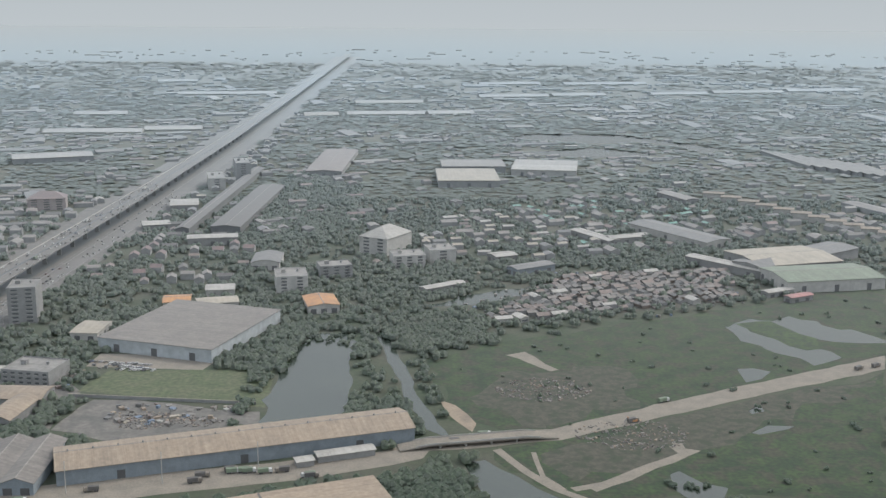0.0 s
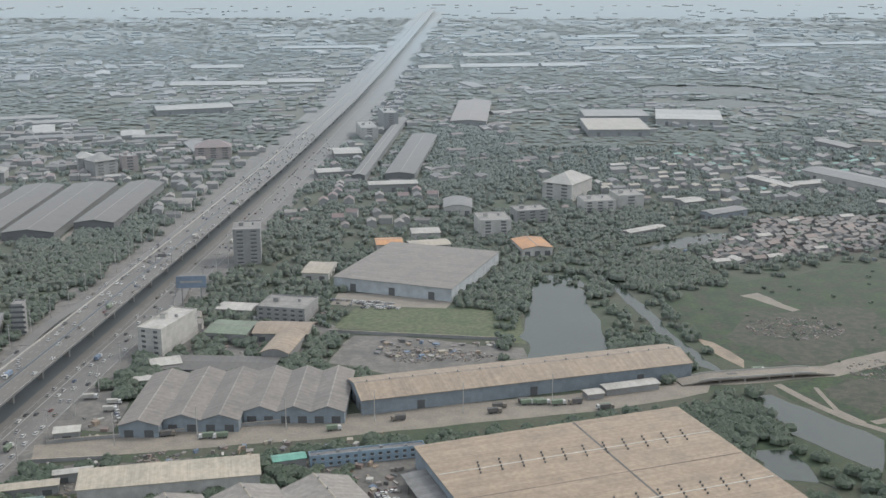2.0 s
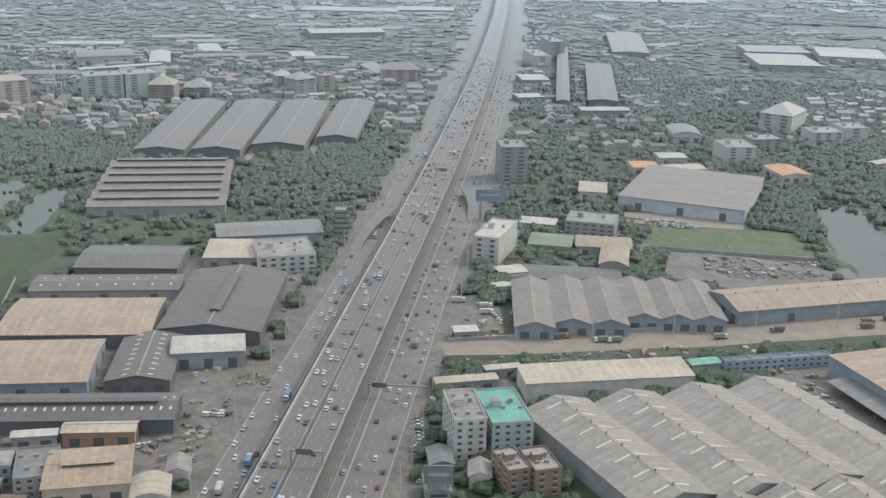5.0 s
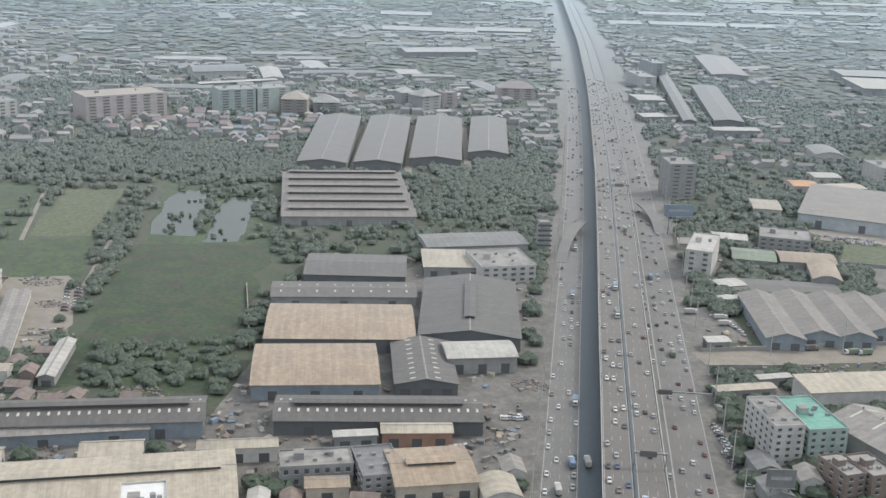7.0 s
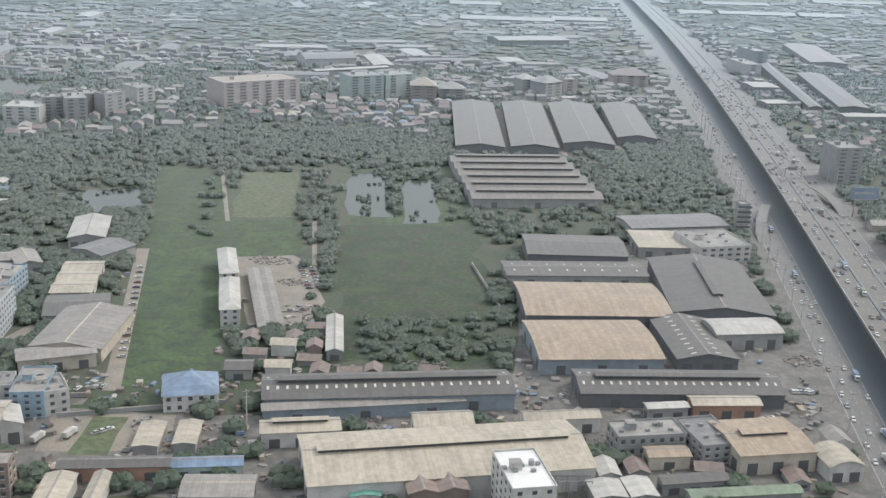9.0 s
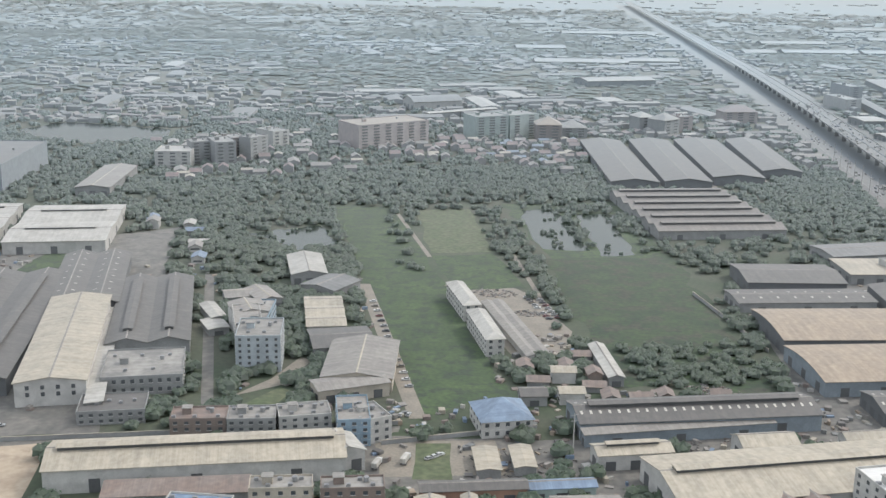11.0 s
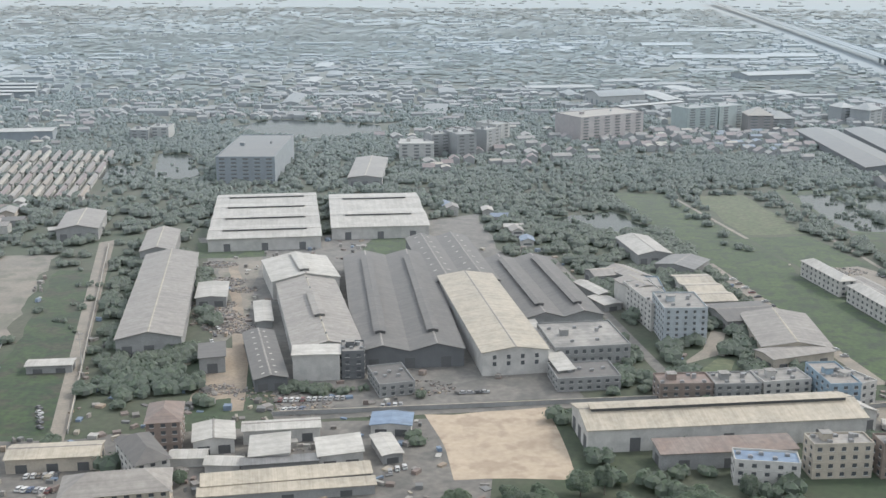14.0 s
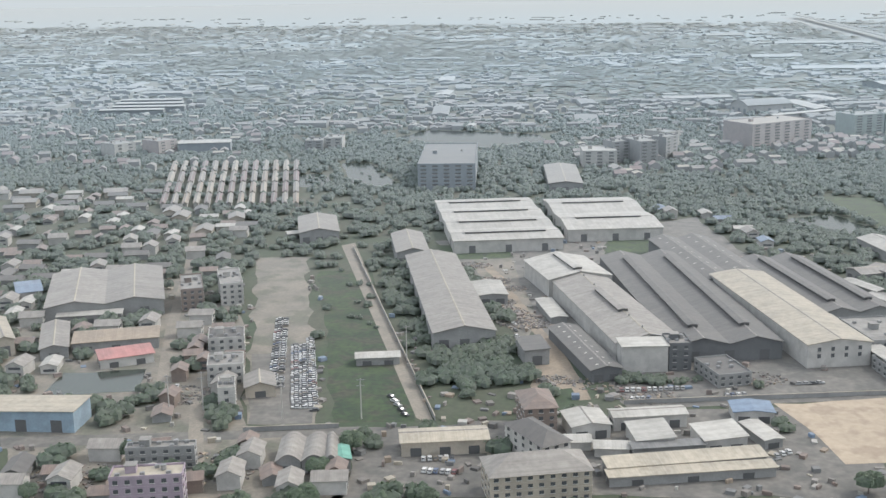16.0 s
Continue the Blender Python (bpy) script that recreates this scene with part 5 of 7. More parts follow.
hall(-1403.7, 817.5, 4.0, 48.7, 16.8, 4.0, rise=1.6, roof='rust', wall='white', doors=0, label='terrace of small houses with faded roofs', name='row_house', group='terraces')
hall(-1421.1, 874.8, 4.2, 54.3, 16.8, 4.0, rise=1.6, roof='cream', wall='white', doors=0, label='terrace of small houses with faded roofs', name='row_house', group='terraces')
hall(-1440.5, 938.9, 4.4, 60.9, 16.8, 4.0, rise=1.6, roof='tan', wall='white', doors=0, label='terrace of small houses with faded roofs', name='row_house', group='terraces')
hall(-1378.5, 767.2, 3.8, 43.9, 16.5, 4.0, rise=1.6, roof='grey', wall='white', doors=0, label='terrace of small houses with faded roofs', name='row_house', group='terraces')
hall(-1393.8, 818.7, 4.0, 48.6, 16.5, 4.0, rise=1.6, roof='red', wall='white', doors=0, label='terrace of small houses with faded roofs', name='row_house', group='terraces')
hall(-1410.9, 876.0, 4.2, 54.2, 16.5, 4.0, rise=1.6, roof='rust', wall='white', doors=0, label='terrace of small houses with faded roofs', name='row_house', group='terraces')
hall(-1430.0, 940.1, 4.4, 60.8, 16.5, 4.0, rise=1.6, roof='cream', wall='white', doors=0, label='terrace of small houses with faded roofs', name='row_house', group='terraces')
hall(-1368.9, 768.3, 3.8, 43.8, 16.2, 4.0, rise=1.6, roof='tan', wall='white', doors=0, label='terrace of small houses with faded roofs', name='row_house', group='terraces')
hall(-1384.0, 819.9, 4.0, 48.6, 16.2, 4.0, rise=1.6, roof='grey', wall='white', doors=0, label='terrace of small houses with faded roofs', name='row_house', group='terraces')
hall(-1400.8, 877.2, 4.2, 54.2, 16.2, 4.0, rise=1.6, roof='red', wall='white', doors=0, label='terrace of small houses with faded roofs', name='row_house', group='terraces')
hall(-1419.6, 941.3, 4.4, 60.8, 16.2, 4.0, rise=1.6, roof='rust', wall='white', doors=0, label='terrace of small houses with faded roofs', name='row_house', group='terraces')
hall(-1798.5, 1389.3, 91.8, 16.0, 10.4, 9.0, rise=1.5, ridge='x', roof='white', wall='dark', doors=0, label='long pale market hall roof', group='market halls')
hall(-1792.0, 1433.8, 106.7, 16.0, 9.9, 9.0, rise=1.5, ridge='x', roof='white', wall='dark', doors=0, label='long pale market hall roof', group='market halls')
hall(-1809.0, 1478.3, 101.0, 16.0, 10.3, 9.0, rise=1.5, ridge='x', roof='white', wall='dark', doors=0, label='long pale market hall roof', group='market halls')
hall(-1826.8, 1525.2, 95.0, 16.0, 10.8, 9.0, rise=1.5, ridge='x', roof='white', wall='dark', doors=0, label='long pale market hall roof', group='market halls')
hall(-1559.2, 1053.2, 57.5, 27.6, 15.1, 12.0, rise=1.2, ridge='x', roof='white', wall='blue', doors=0, label='long white-roofed blue-walled hall')
block(-1650.0, 1021.7, 27.4, 27.1, 58.4, 14.0, wall='white', roof='slab', label='white apartment block')
block(-1606.0, 1033.9, 26.3, 27.9, 63.2, 16.0, wall='pink', roof='slab', label='pale apartment block')
block(-1416.9, 1086.5, 20.4, 27.7, 6.4, 14.0, wall='white', roof='slab', label='white apartment block')
block(-1436.4, 1075.7, 20.3, 27.0, 6.4, 12.0, wall='grey', roof='slab', label='grey apartment block')
block(-1097.5, 1015.8, 20.5, 22.1, 29.3, 22.0, wall='grey', roof='slab', label='grey apartment block')
block(-1073.5, 1012.6, 20.9, 38.5, 28.5, 24.0, wall='grey', roof='slab', label='grey apartment block')
block(-746.2, 1223.1, 29.1, 30.8, 6.2, 20.0, wall='brown', roof='tan', style='hip', label='brown block with pale hipped roofs')
hall(268.9, 1268.7, 127.7, 37.4, -57.6, 8.0, rise=2, ridge='x', roof='steel', wall='white', label='long pale green-grey shed')
hall(317.1, 1508.1, 66.3, 21.5, -66.3, 7.0, rise=1.5, ridge='x', roof='grey', wall='grey', label='long grey shed')
hall(172.4, 1253.7, 70.1, 15.0, -60.1, 6.0, rise=1.2, ridge='x', roof='white', wall='grey', label='long pale low shed')
hall(202.6, 1241.1, 37.8, 16.2, 20.4, 7.0, rise=1.2, ridge='x', roof='white', wall='grey', label='pale low shed')
hall(89.2, 1100.0, 46.4, 17.9, 33.0, 7.0, rise=1.2, ridge='x', roof='steel', wall='blue', label='blue-grey flat shed')
hall(63.3, 1148.3, 25.0, 20.1, 26.4, 7.0, rise=1.2, ridge='x', roof='white', wall='grey', label='white low shed')
hall(1.6, 1027.9, 44.7, 10.9, 36.3, 5.0, rise=1, ridge='x', roof='white', wall='grey', label='long white low roof')
hall(287.1, 1112.3, 90.3, 16.1, -48.0, 8.0, rise=1.2, ridge='x', roof='white', wall='grey', label='long white low roof')
hall(310.2, 1016.4, 31.9, 9.7, 28.4, 5.0, rise=1, ridge='x', roof='white', wall='grey', label='white low roof')
hall(323.8, 997.7, 26.2, 9.9, 28.6, 5.0, rise=1, ridge='x', roof='pink', wall='grey', label='faded pink low roof')
hall(573.8, 1885.9, 182.6, 9.0, -81.2, 6.0, rise=1.5, ridge='x', roof='grey', wall='grey', doors=0, label='row of grey terraced houses in an estate', name='row_house', group='grey rows')
hall(588.1, 1866.5, 178.8, 9.0, -81.5, 6.0, rise=1.5, ridge='x', roof='grey', wall='grey', doors=0, label='row of grey terraced houses in an estate', name='row_house', group='grey rows')
hall(602.2, 1847.4, 175.1, 9.0, -81.8, 6.0, rise=1.5, ridge='x', roof='grey', wall='grey', doors=0, label='row of grey terraced houses in an estate', name='row_house', group='grey rows')
hall(616.0, 1828.6, 171.5, 9.0, -82.1, 6.0, rise=1.5, ridge='x', roof='grey', wall='grey', doors=0, label='row of grey terraced houses in an estate', name='row_house', group='grey rows')
hall(629.5, 1810.3, 168.1, 9.0, -82.5, 6.0, rise=1.5, ridge='x', roof='grey', wall='grey', doors=0, label='row of grey terraced houses in an estate', name='row_house', group='grey rows')
hall(642.7, 1792.3, 164.7, 9.0, -82.8, 6.0, rise=1.5, ridge='x', roof='grey', wall='grey', doors=0, label='row of grey terraced houses in an estate', name='row_house', group='grey rows')
hall(655.7, 1774.6, 161.5, 9.0, -83.1, 6.0, rise=1.5, ridge='x', roof='grey', wall='grey', doors=0, label='row of grey terraced houses in an estate', name='row_house', group='grey rows')
hall(668.4, 1757.3, 158.3, 9.0, -83.5, 6.0, rise=1.5, ridge='x', roof='grey', wall='grey', doors=0, label='row of grey terraced houses in an estate', name='row_house', group='grey rows')
hall(680.9, 1740.3, 155.3, 9.0, -83.8, 6.0, rise=1.5, ridge='x', roof='grey', wall='grey', doors=0, label='row of grey terraced houses in an estate', name='row_house', group='grey rows')
hall(-286.4, 1494.1, 14.8, 462.6, -1.7, 8.0, rise=2, roof='dark', wall='dark', label='long dark market roof beside a car lane')
hall(-241.0, 1418.8, 34.0, 288.5, -2.3, 8.0, rise=2, roof='dark', wall='dark', label='long dark market roof beside a car lane')
hall(-174.2, 1815.0, 54.4, 244.2, -1.5, 8.0, rise=2, roof='rust', wall='grey', label='wide faded flat warehouse roof')
hall(-327.7, 1429.4, 34.5, 44.9, 12.3, 8.0, rise=1, ridge='x', roof='white', wall='grey', label='white roadside shed')
hall(-333.6, 1305.0, 30.7, 25.8, 18.5, 6.0, rise=1, ridge='x', roof='white', wall='grey', label='white roadside shed')
block(-320.3, 1599.5, 23.6, 68.2, 13.5, 16.0, wall='white', roof='slab', label='white roadside block')
block(-296.5, 1675.0, 21.4, 57.7, 14.4, 26.0, wall='grey', roof='slab', label='grey roadside tower block')
block(-630.3, 1322.5, 19.3, 25.0, 25.1, 18.0, wall='grey', roof='white', style='hip', label='grey block with pale roof')
block(-605.2, 1303.4, 28.9, 26.4, 46.8, 18.0, wall='grey', roof='slab', style='hip', label='grey block with pale roof')
block(-581.2, 1333.3, 19.0, 25.0, 25.3, 18.0, wall='pink', roof='slab', label='faded pink block')
block(-498.8, 1420.7, 45.6, 28.2, 12.8, 15.0, wall='pink', roof='red', style='hip', label='pink block with faded red roof')
block(-716.7, 1258.1, 29.9, 27.2, 12.0, 12.0, wall='grey', roof='slab', style='hip', label='grey hall with stepped roof')
hall(-904.7, 1472.3, 72.3, 40.0, 28.9, 12.0, rise=6, style='arch', ridge='x', roof='steel', wall='white', label='great arched hall roof')
hall(-860.6, 1408.5, 108.6, 14.0, 38.1, 7.0, rise=1, ridge='x', roof='white', wall='grey', doors=0, label='long white canopy roof')
hall(-633.6, 1840.2, 122.7, 60.0, 22.2, 9.0, rise=3, ridge='x', roof='white', wall='grey', label='wide pale hipped hall')
hall(-1164.7, 488.2, 17.3, 32.0, 14.9, 6.0, rise=1, roof='white', wall='grey', label='small white-roofed store')
hall(-1125.3, 457.2, 9.0, 38.4, 17.6, 4.0, rise=0.6, roof='white', wall='grey', doors=0, label='narrow white canopy roof', name='carport')
hall(-1103.7, 382.0, 15.4, 70.9, 20.7, 6.0, rise=2, roof='dark', wall='dark', label='dark side shed with skylights', strips=8)
hall(-1129.2, 378.6, 12.4, 21.9, 17.9, 8.0, rise=0.5, style='mono', roof='dark', wall='grey', label='grey two-storey store with louvres')
hall(-202.5, 336.9, 99.0, 100.0, 22.6, 10.0, rise=5, gables=4, roof='grey', wall='grey', strips=7, vents=8, label='second grey multi-gabled warehouse with skylights')
hall(-56.4, 634.6, 34.8, 8.6, 20.5, 4.0, rise=0.6, ridge='x', roof='white', wall='grey', doors=0, label='white site canopy beside the lane', name='canopy')
hall(-79.4, 622.7, 10.1, 7.6, 20.6, 3.5, rise=0.5, ridge='x', roof='white', wall='grey', doors=0, label='small white site canopy', name='canopy')
block(-204.1, 531.5, 60.1, 5.8, 15.7, 6.0, wall='sky', roof='steel', floors=2, tank=False, label='long pale blue two-storey dormitory')
hall(-243.7, 523.1, 16.5, 7.2, 20.0, 5.0, rise=1, ridge='x', roof='teal', wall='grey', label='green-roofed low shed')
hall(-349.1, 503.1, 18.6, 5.1, 19.2, 5.0, rise=0.6, ridge='x', roof='white', wall='grey', label='white roadside canopy', name='canopy')
hall(-366.9, 486.1, 31.6, 6.9, 17.3, 5.0, rise=0.6, ridge='x', roof='cream', wall='grey', label='long pale roadside roof')
hall(-370.6, 553.2, 13.2, 8.4, 15.0, 5.0, rise=0.6, ridge='x', roof='white', wall='grey', label='white truck yard office')
hall(-346.6, 660.6, 18.4, 14.5, 21.7, 5.0, rise=0.6, ridge='x', roof='white', wall='grey', label='white entrance canopy roof', name='canopy')
hall(-351.0, 633.8, 13.9, 8.3, 13.0, 4.0, rise=0.6, ridge='x', roof='white', wall='grey', label='white gate canopy roof', name='canopy')
hall(-281.0, 879.9, 22.1, 33.6, -3.7, 6.0, rise=1, ridge='x', roof='cream', wall='white', label='small cream-roofed building')
hall(-327.0, 779.9, 26.4, 17.1, -7.4, 4.0, rise=0.8, ridge='x', roof='white', wall='grey', doors=0, label='white car shelter roof', name='carport')
hall(-202.1, 1010.0, 25.7, 20.9, 9.8, 6.0, rise=1, ridge='x', roof='white', wall='white', label='white-roofed house', name='house')
hall(-196.1, 964.4, 34.9, 20.6, 16.4, 6.0, rise=1, ridge='x', roof='cream', wall='white', label='cream-roofed house', name='house')
hall(-232.1, 968.6, 23.1, 23.8, 9.6, 6.0, rise=2, ridge='x', roof='orange', wall='white', label='house with a faded orange roof', name='house')
block(-343.4, 390.4, 10.0, 19.4, 22.9, 12.0, wall='brown', roof='slab', label='old brown walk-up block with stained roof')
block(-331.2, 392.2, 11.7, 20.1, 20.5, 12.0, wall='brown', roof='slab', label='old brown walk-up block with stained roof')
hall(-552.8, 402.2, 18.9, 5.8, 14.8, 6.0, rise=1, ridge='x', roof='white', wall='grey', label='white low shed')
block(-909.9, 482.6, 14.9, 45.2, 17.4, 15.0, wall='white', roof='grey', floors=5, tank=False, label='long white office wing with banded floors', name='office_block')
hall(-931.6, 556.5, 23.9, 16.8, 23.2, 6.0, rise=2, ridge='x', roof='grey', wall='grey', label='grey gabled store')
hall(-934.1, 502.0, 11.5, 18.6, 30.0, 4.0, rise=0.6, roof='white', wall='grey', label='small white canopy', name='canopy')
hall(-883.2, 586.4, 25.8, 28.7, -25.3, 6.0, rise=2, roof='steel', wall='grey', label='blue-grey gabled shed')
hall(-941.3, 523.2, 8.4, 29.4, 29.9, 5.0, rise=1, roof='white', wall='grey', label='small white shed')
hall(-1449.5, 459.8, 14.7, 28.3, 32.3, 6.0, rise=1, ridge='x', roof='blue', wall='white', label='blue-roofed house', name='house')
hall(-1386.1, 414.4, 35.7, 12.2, 19.2, 5.0, rise=0.8, ridge='x', roof='white', wall='grey', label='long pale low roof')
hall(-1318.5, 642.1, 38.7, 10.2, 26.3, 4.0, rise=0.8, ridge='x', roof='white', wall='grey', label='narrow white-roofed row')
hall(-1271.0, 241.9, 7.9, 4.3, 20.2, 5.0, rise=1, ridge='x', roof='rust', wall='brown', label='rusty-roofed house', name='house')
hall(-918.9, 553.6, 14.4, 28.2, 33.5, 7.0, rise=2, roof='grey', wall='grey', label='grey shed with patched roof')
hall(-858.4, 482.4, 32.6, 31.7, 17.8, 6.0, rise=2, ridge='x', roof='dark', wall='grey', label='dark patched shed')
hall(-842.1, 415.4, 35.7, 15.3, 26.8, 7.0, rise=1, ridge='x', roof='grey', wall='cream', label='grey-roofed workshop')
block(-826.2, 369.2, 14.6, 19.0, 33.2, 11.0, wall='white', roof='slab', floors=3, label='white narrow apartment block')
block(-906.3, 496.8, 49.2, 10.0, 94.6, 13.0, wall='sky', roof='slab', floors=4, label='pale blue apartment block')
hall(-833.1, 338.7, 15.1, 18.6, 29.2, 9.0, rise=3, roof='white', wall='white', label='white gabled hall')
hall(-583.8, 320.3, 12.2, 13.4, 12.4, 6.0, rise=1, roof='white', wall='grey', label='white-roofed shed')
hall(-571.0, 323.5, 10.1, 14.4, 13.3, 6.0, rise=1, roof='white', wall='grey', label='white-roofed shed')
hall(-649.4, 310.6, 22.6, 16.1, 16.0, 9.0, rise=1.6, roof='rust', wall='brown', gables=2, label='brown house with hipped roofs', name='house')
hall(-676.0, 306.5, 10.6, 11.3, 13.0, 6.0, rise=1, roof='teal', wall='white', label='green-roofed house', name='house')
hall(-548.9, 336.0, 27.4, 6.8, 16.2, 5.0, rise=1, ridge='x', roof='dark', wall='grey', label='low dark shed')
hall(-530.1, 328.1, 45.1, 6.1, 14.0, 5.0, rise=1, ridge='x', roof='green', wall='grey', label='long dull green shed')
block(-466.8, 725.7, 7.5, 10.2, 8.8, 22.0, wall='grey', roof='slab', floors=6, tank=False, label='slender concrete water tower block', name='water_tower', pitch=20)

# ---- small houses ----
HOUSE_KINDS = [("rust", "grey", 8, 11, 3.2, 1.8), ("grey", "white", 9, 13, 6.0, 2.2), ("red", "cream", 10, 12, 5.8, 3.0), ("dark", "grey", 9, 16, 4.0, 2.0), ("white", "white", 8, 14, 4.0, 1.4),
               ("grey", "cream", 12, 20, 5.0, 2.4), ("steel", "grey", 10, 15, 6.4, 1.6), ("cream", "white", 9, 12, 6.2, 1.4), ("blue", "white", 9, 13, 4.2, 1.8), ("rust", "brown", 7, 9, 5.6, 2.0), ("teal", "grey", 8, 12, 3.4, 1.4),
               ("rust", "grey", 5.5, 7, 3.0, 1.1), ("dark", "brown", 5, 8, 3.0, 1.1), ("taupe", "grey", 6, 8, 3.2, 1.2)]
WORDS = {"rust": "rusty tin", "grey": "grey metal", "red": "red tiled", "dark": "dark asbestos", "white": "white metal", "steel": "blue-grey metal", "cream": "cream metal", "blue": "blue metal", "teal": "green metal", "taupe": "grey-brown metal"}
HOUSES = {}


def house(x, y, rot, k):
    m = pose(x, y, 0, 0, 0, rot)
    roof, wall, w, d, h, rise = HOUSE_KINDS[k]
    keep(x, y, w, d, rot)
    if k in HOUSES:
        return copy_thing(HOUSES[k], m)
    o = thing("house", x, y, rot, "small %s house under a %s roof" % (wall, WORDS[roof]), "house", "small houses")
    prof = [(-w / 2, 0), (w / 2, 0), (w / 2, h), (0, h + rise - 0.1), (-w / 2, h)]
    part("wall", prism(bmesh.new(), prof, -d / 2, d / 2), WALLS[wall], o)
    line = [(-w / 2 - 0.7, h - 0.25), (0, h + rise), (w / 2 + 0.7, h - 0.25)]
    part("roof", prism(bmesh.new(), line + [(p, q + 0.2) for p, q in line[::-1]], -d / 2 - 0.7, d / 2 + 0.7), ROOFS[roof], o)
    for z in (1.0, 3.9) if h > 5 else (1.0,):
        part("window", boxed((-w * 0.34, w * 0.34, -d / 2 - 0.05, -d / 2 + 0.1, z, z + 1.3)), GLASS, o)
    HOUSES[k] = o
    return o


# ---- trees ----
rng = np.random.default_rng(7)


def crown_points(n, rx, rz, size, lumps, r, up=0.7):
    """Corners of n small leafy tufts set on several overlapping lumps."""
    c = r.normal(0, 0.42, (lumps, 3)) * (rx, rx, rz)
    pick = c[r.integers(0, lumps, n)]
    way = r.normal(0, 1, (n, 3))
    way /= np.linalg.norm(way, axis=1)[:, None]
    at = pick + way * np.array((rx, rx, rz)) * r.uniform(0.34, 0.56, (n, 1))
    way = way + np.array((0, 0, up))
    way /= np.linalg.norm(way, axis=1)[:, None]
    a = r.normal(0, 1, (n, 3))
    a -= way * np.sum(a * way, axis=1)[:, None]
    a /= np.linalg.norm(a, axis=1)[:, None]
    b = np.cross(a, way)
    b /= np.linalg.norm(b, axis=1)[:, None] + 1e-6
    s = size * r.uniform(0.6, 1.3, (n, 1))
    return np.stack([at - a * s - b * s * 0.7, at + a * s - b * s * 0.7, at + a * s * 0.8 + b * s * 0.7, at - a * s * 0.8 + b * s * 0.7], 1).reshape(-1, 3)


def lumpy_crown(lumps, sides, rings, tufts, rx, rz, size, r):
    """A crown of several uneven overlapping humps, covered in small leafy tufts that stand proud of them."""
    out = []
    for k in range(lumps):
        a = 2 * math.pi * k / lumps + r.uniform(-0.5, 0.5)
        c = np.array((math.cos(a), math.sin(a), 0)) * rx * (0.5 if lumps > 1 else 0) + np.array((0, 0, r.uniform(-0.25, 0.25) * rz))
        w, h = rx * r.uniform(0.5, 0.7), rz * r.uniform(0.75, 1.1)
        grid = []
        for q in range(rings + 1):
            e = math.radians(-25 + 108 * q / rings)
            bulge = r.uniform(0.82, 1.16, sides)
            grid.append([c + np.array((math.cos(e) * math.cos(2 * math.pi * u / sides) * w * bulge[u], math.cos(e) * math.sin(2 * math.pi * u / sides) * w * bulge[u], math.sin(e) * h * bulge[u])) for u in range(sides)])
        for q in range(rings):
            for u in range(sides):
                v = (u + 1) % sides
                out += [grid[q][u], grid[q][v], grid[q + 1][v], grid[q + 1][u]]
        n = tufts // lumps
        e, f = np.radians(r.uniform(0, 85, n)), r.uniform(0, 2 * math.pi, n)
        way = np.stack([np.cos(e) * np.cos(f), np.cos(e) * np.sin(f), np.sin(e)], 1)
        at = c + way * np.array((w, w, h)) * r.uniform(0.95, 1.18, (n, 1))
        way = way + np.array((0, 0, 0.5)) + r.normal(0, 0.25, (n, 3))
        way /= np.linalg.norm(way, axis=1)[:, None]
        t = np.cross(way, r.normal(0, 1, (n, 3)))
        t /= np.linalg.norm(t, axis=1)[:, None]
        b = np.cross(t, way)
        z = size * r.uniform(0.6, 1.3, (n, 1))
        out += list(np.stack([at - t * z - b * z * 0.7, at + t * z - b * z * 0.6, at + t * z * 0.7 + b * z * 0.7, at - t * z * 0.8 + b * z * 0.6], 1).reshape(-1, 3))
    return np.array(out)


def quads_mesh(name, verts, material):
    me = bpy.data.meshes.new(name)
    n = len(verts) // 4
    me.vertices.add(n * 4)
    me.vertices.foreach_set("co", np.asarray(verts, dtype=np.float32).ravel())
    me.loops.add(n * 4)
    me.loops.foreach_set("vertex_index", np.arange(n * 4, dtype=np.int32))
    me.polygons.add(n)
    me.polygons.foreach_set("loop_start", np.arange(0, n * 4, 4, dtype=np.int32))
    me.update(calc_edges=True)
    me.materials.append(material)
    return me


TREES = {}


def tree(x, y, k, s):
    if k in TREES:
        return copy_thing(TREES[k], pose(x, y, 0, 0, 0, random.uniform(0, 360)) @ Matrix.Scale(s, 4))
    rx, rz, th = ((3.6, 2.8, 3.4), (2.6, 3.2, 4.0), (4.6, 3.0, 4.2), (3.0, 2.2, 2.6))[k]
    o = thing("tree", x, y, 0, "broad-leaved tree with a dense dusty green crown", "tree", "trees")
    bm = bmesh.new()
    bmesh.ops.create_cone(bm, cap_ends=True, segments=7, radius1=0.3, radius2=0.16, depth=th, matrix=Matrix.Translation((0, 0, th / 2)))
    for j in range(5):
        turn = Matrix.Translation((0, 0, th * 0.85)) @ pose(0, 0, 0, 0, 38, 72 * j)
        bmesh.ops.create_cone(bm, cap_ends=True, segments=5, radius1=0.13, radius2=0.05, depth=rx * 0.9, matrix=turn @ Matrix.Translation((0, 0, rx * 0.4)))
    part("trunk", bm, BARK, o)
    v = lumpy_crown(7, 8, 3, 980, rx * 1.15, rz, 0.34, rng) + np.array((0, 0, th + rz * 0.4))
    c = new("crown", quads_mesh("crown", v, LEAF))
    c.parent = o
    TREES[k] = o
    return o


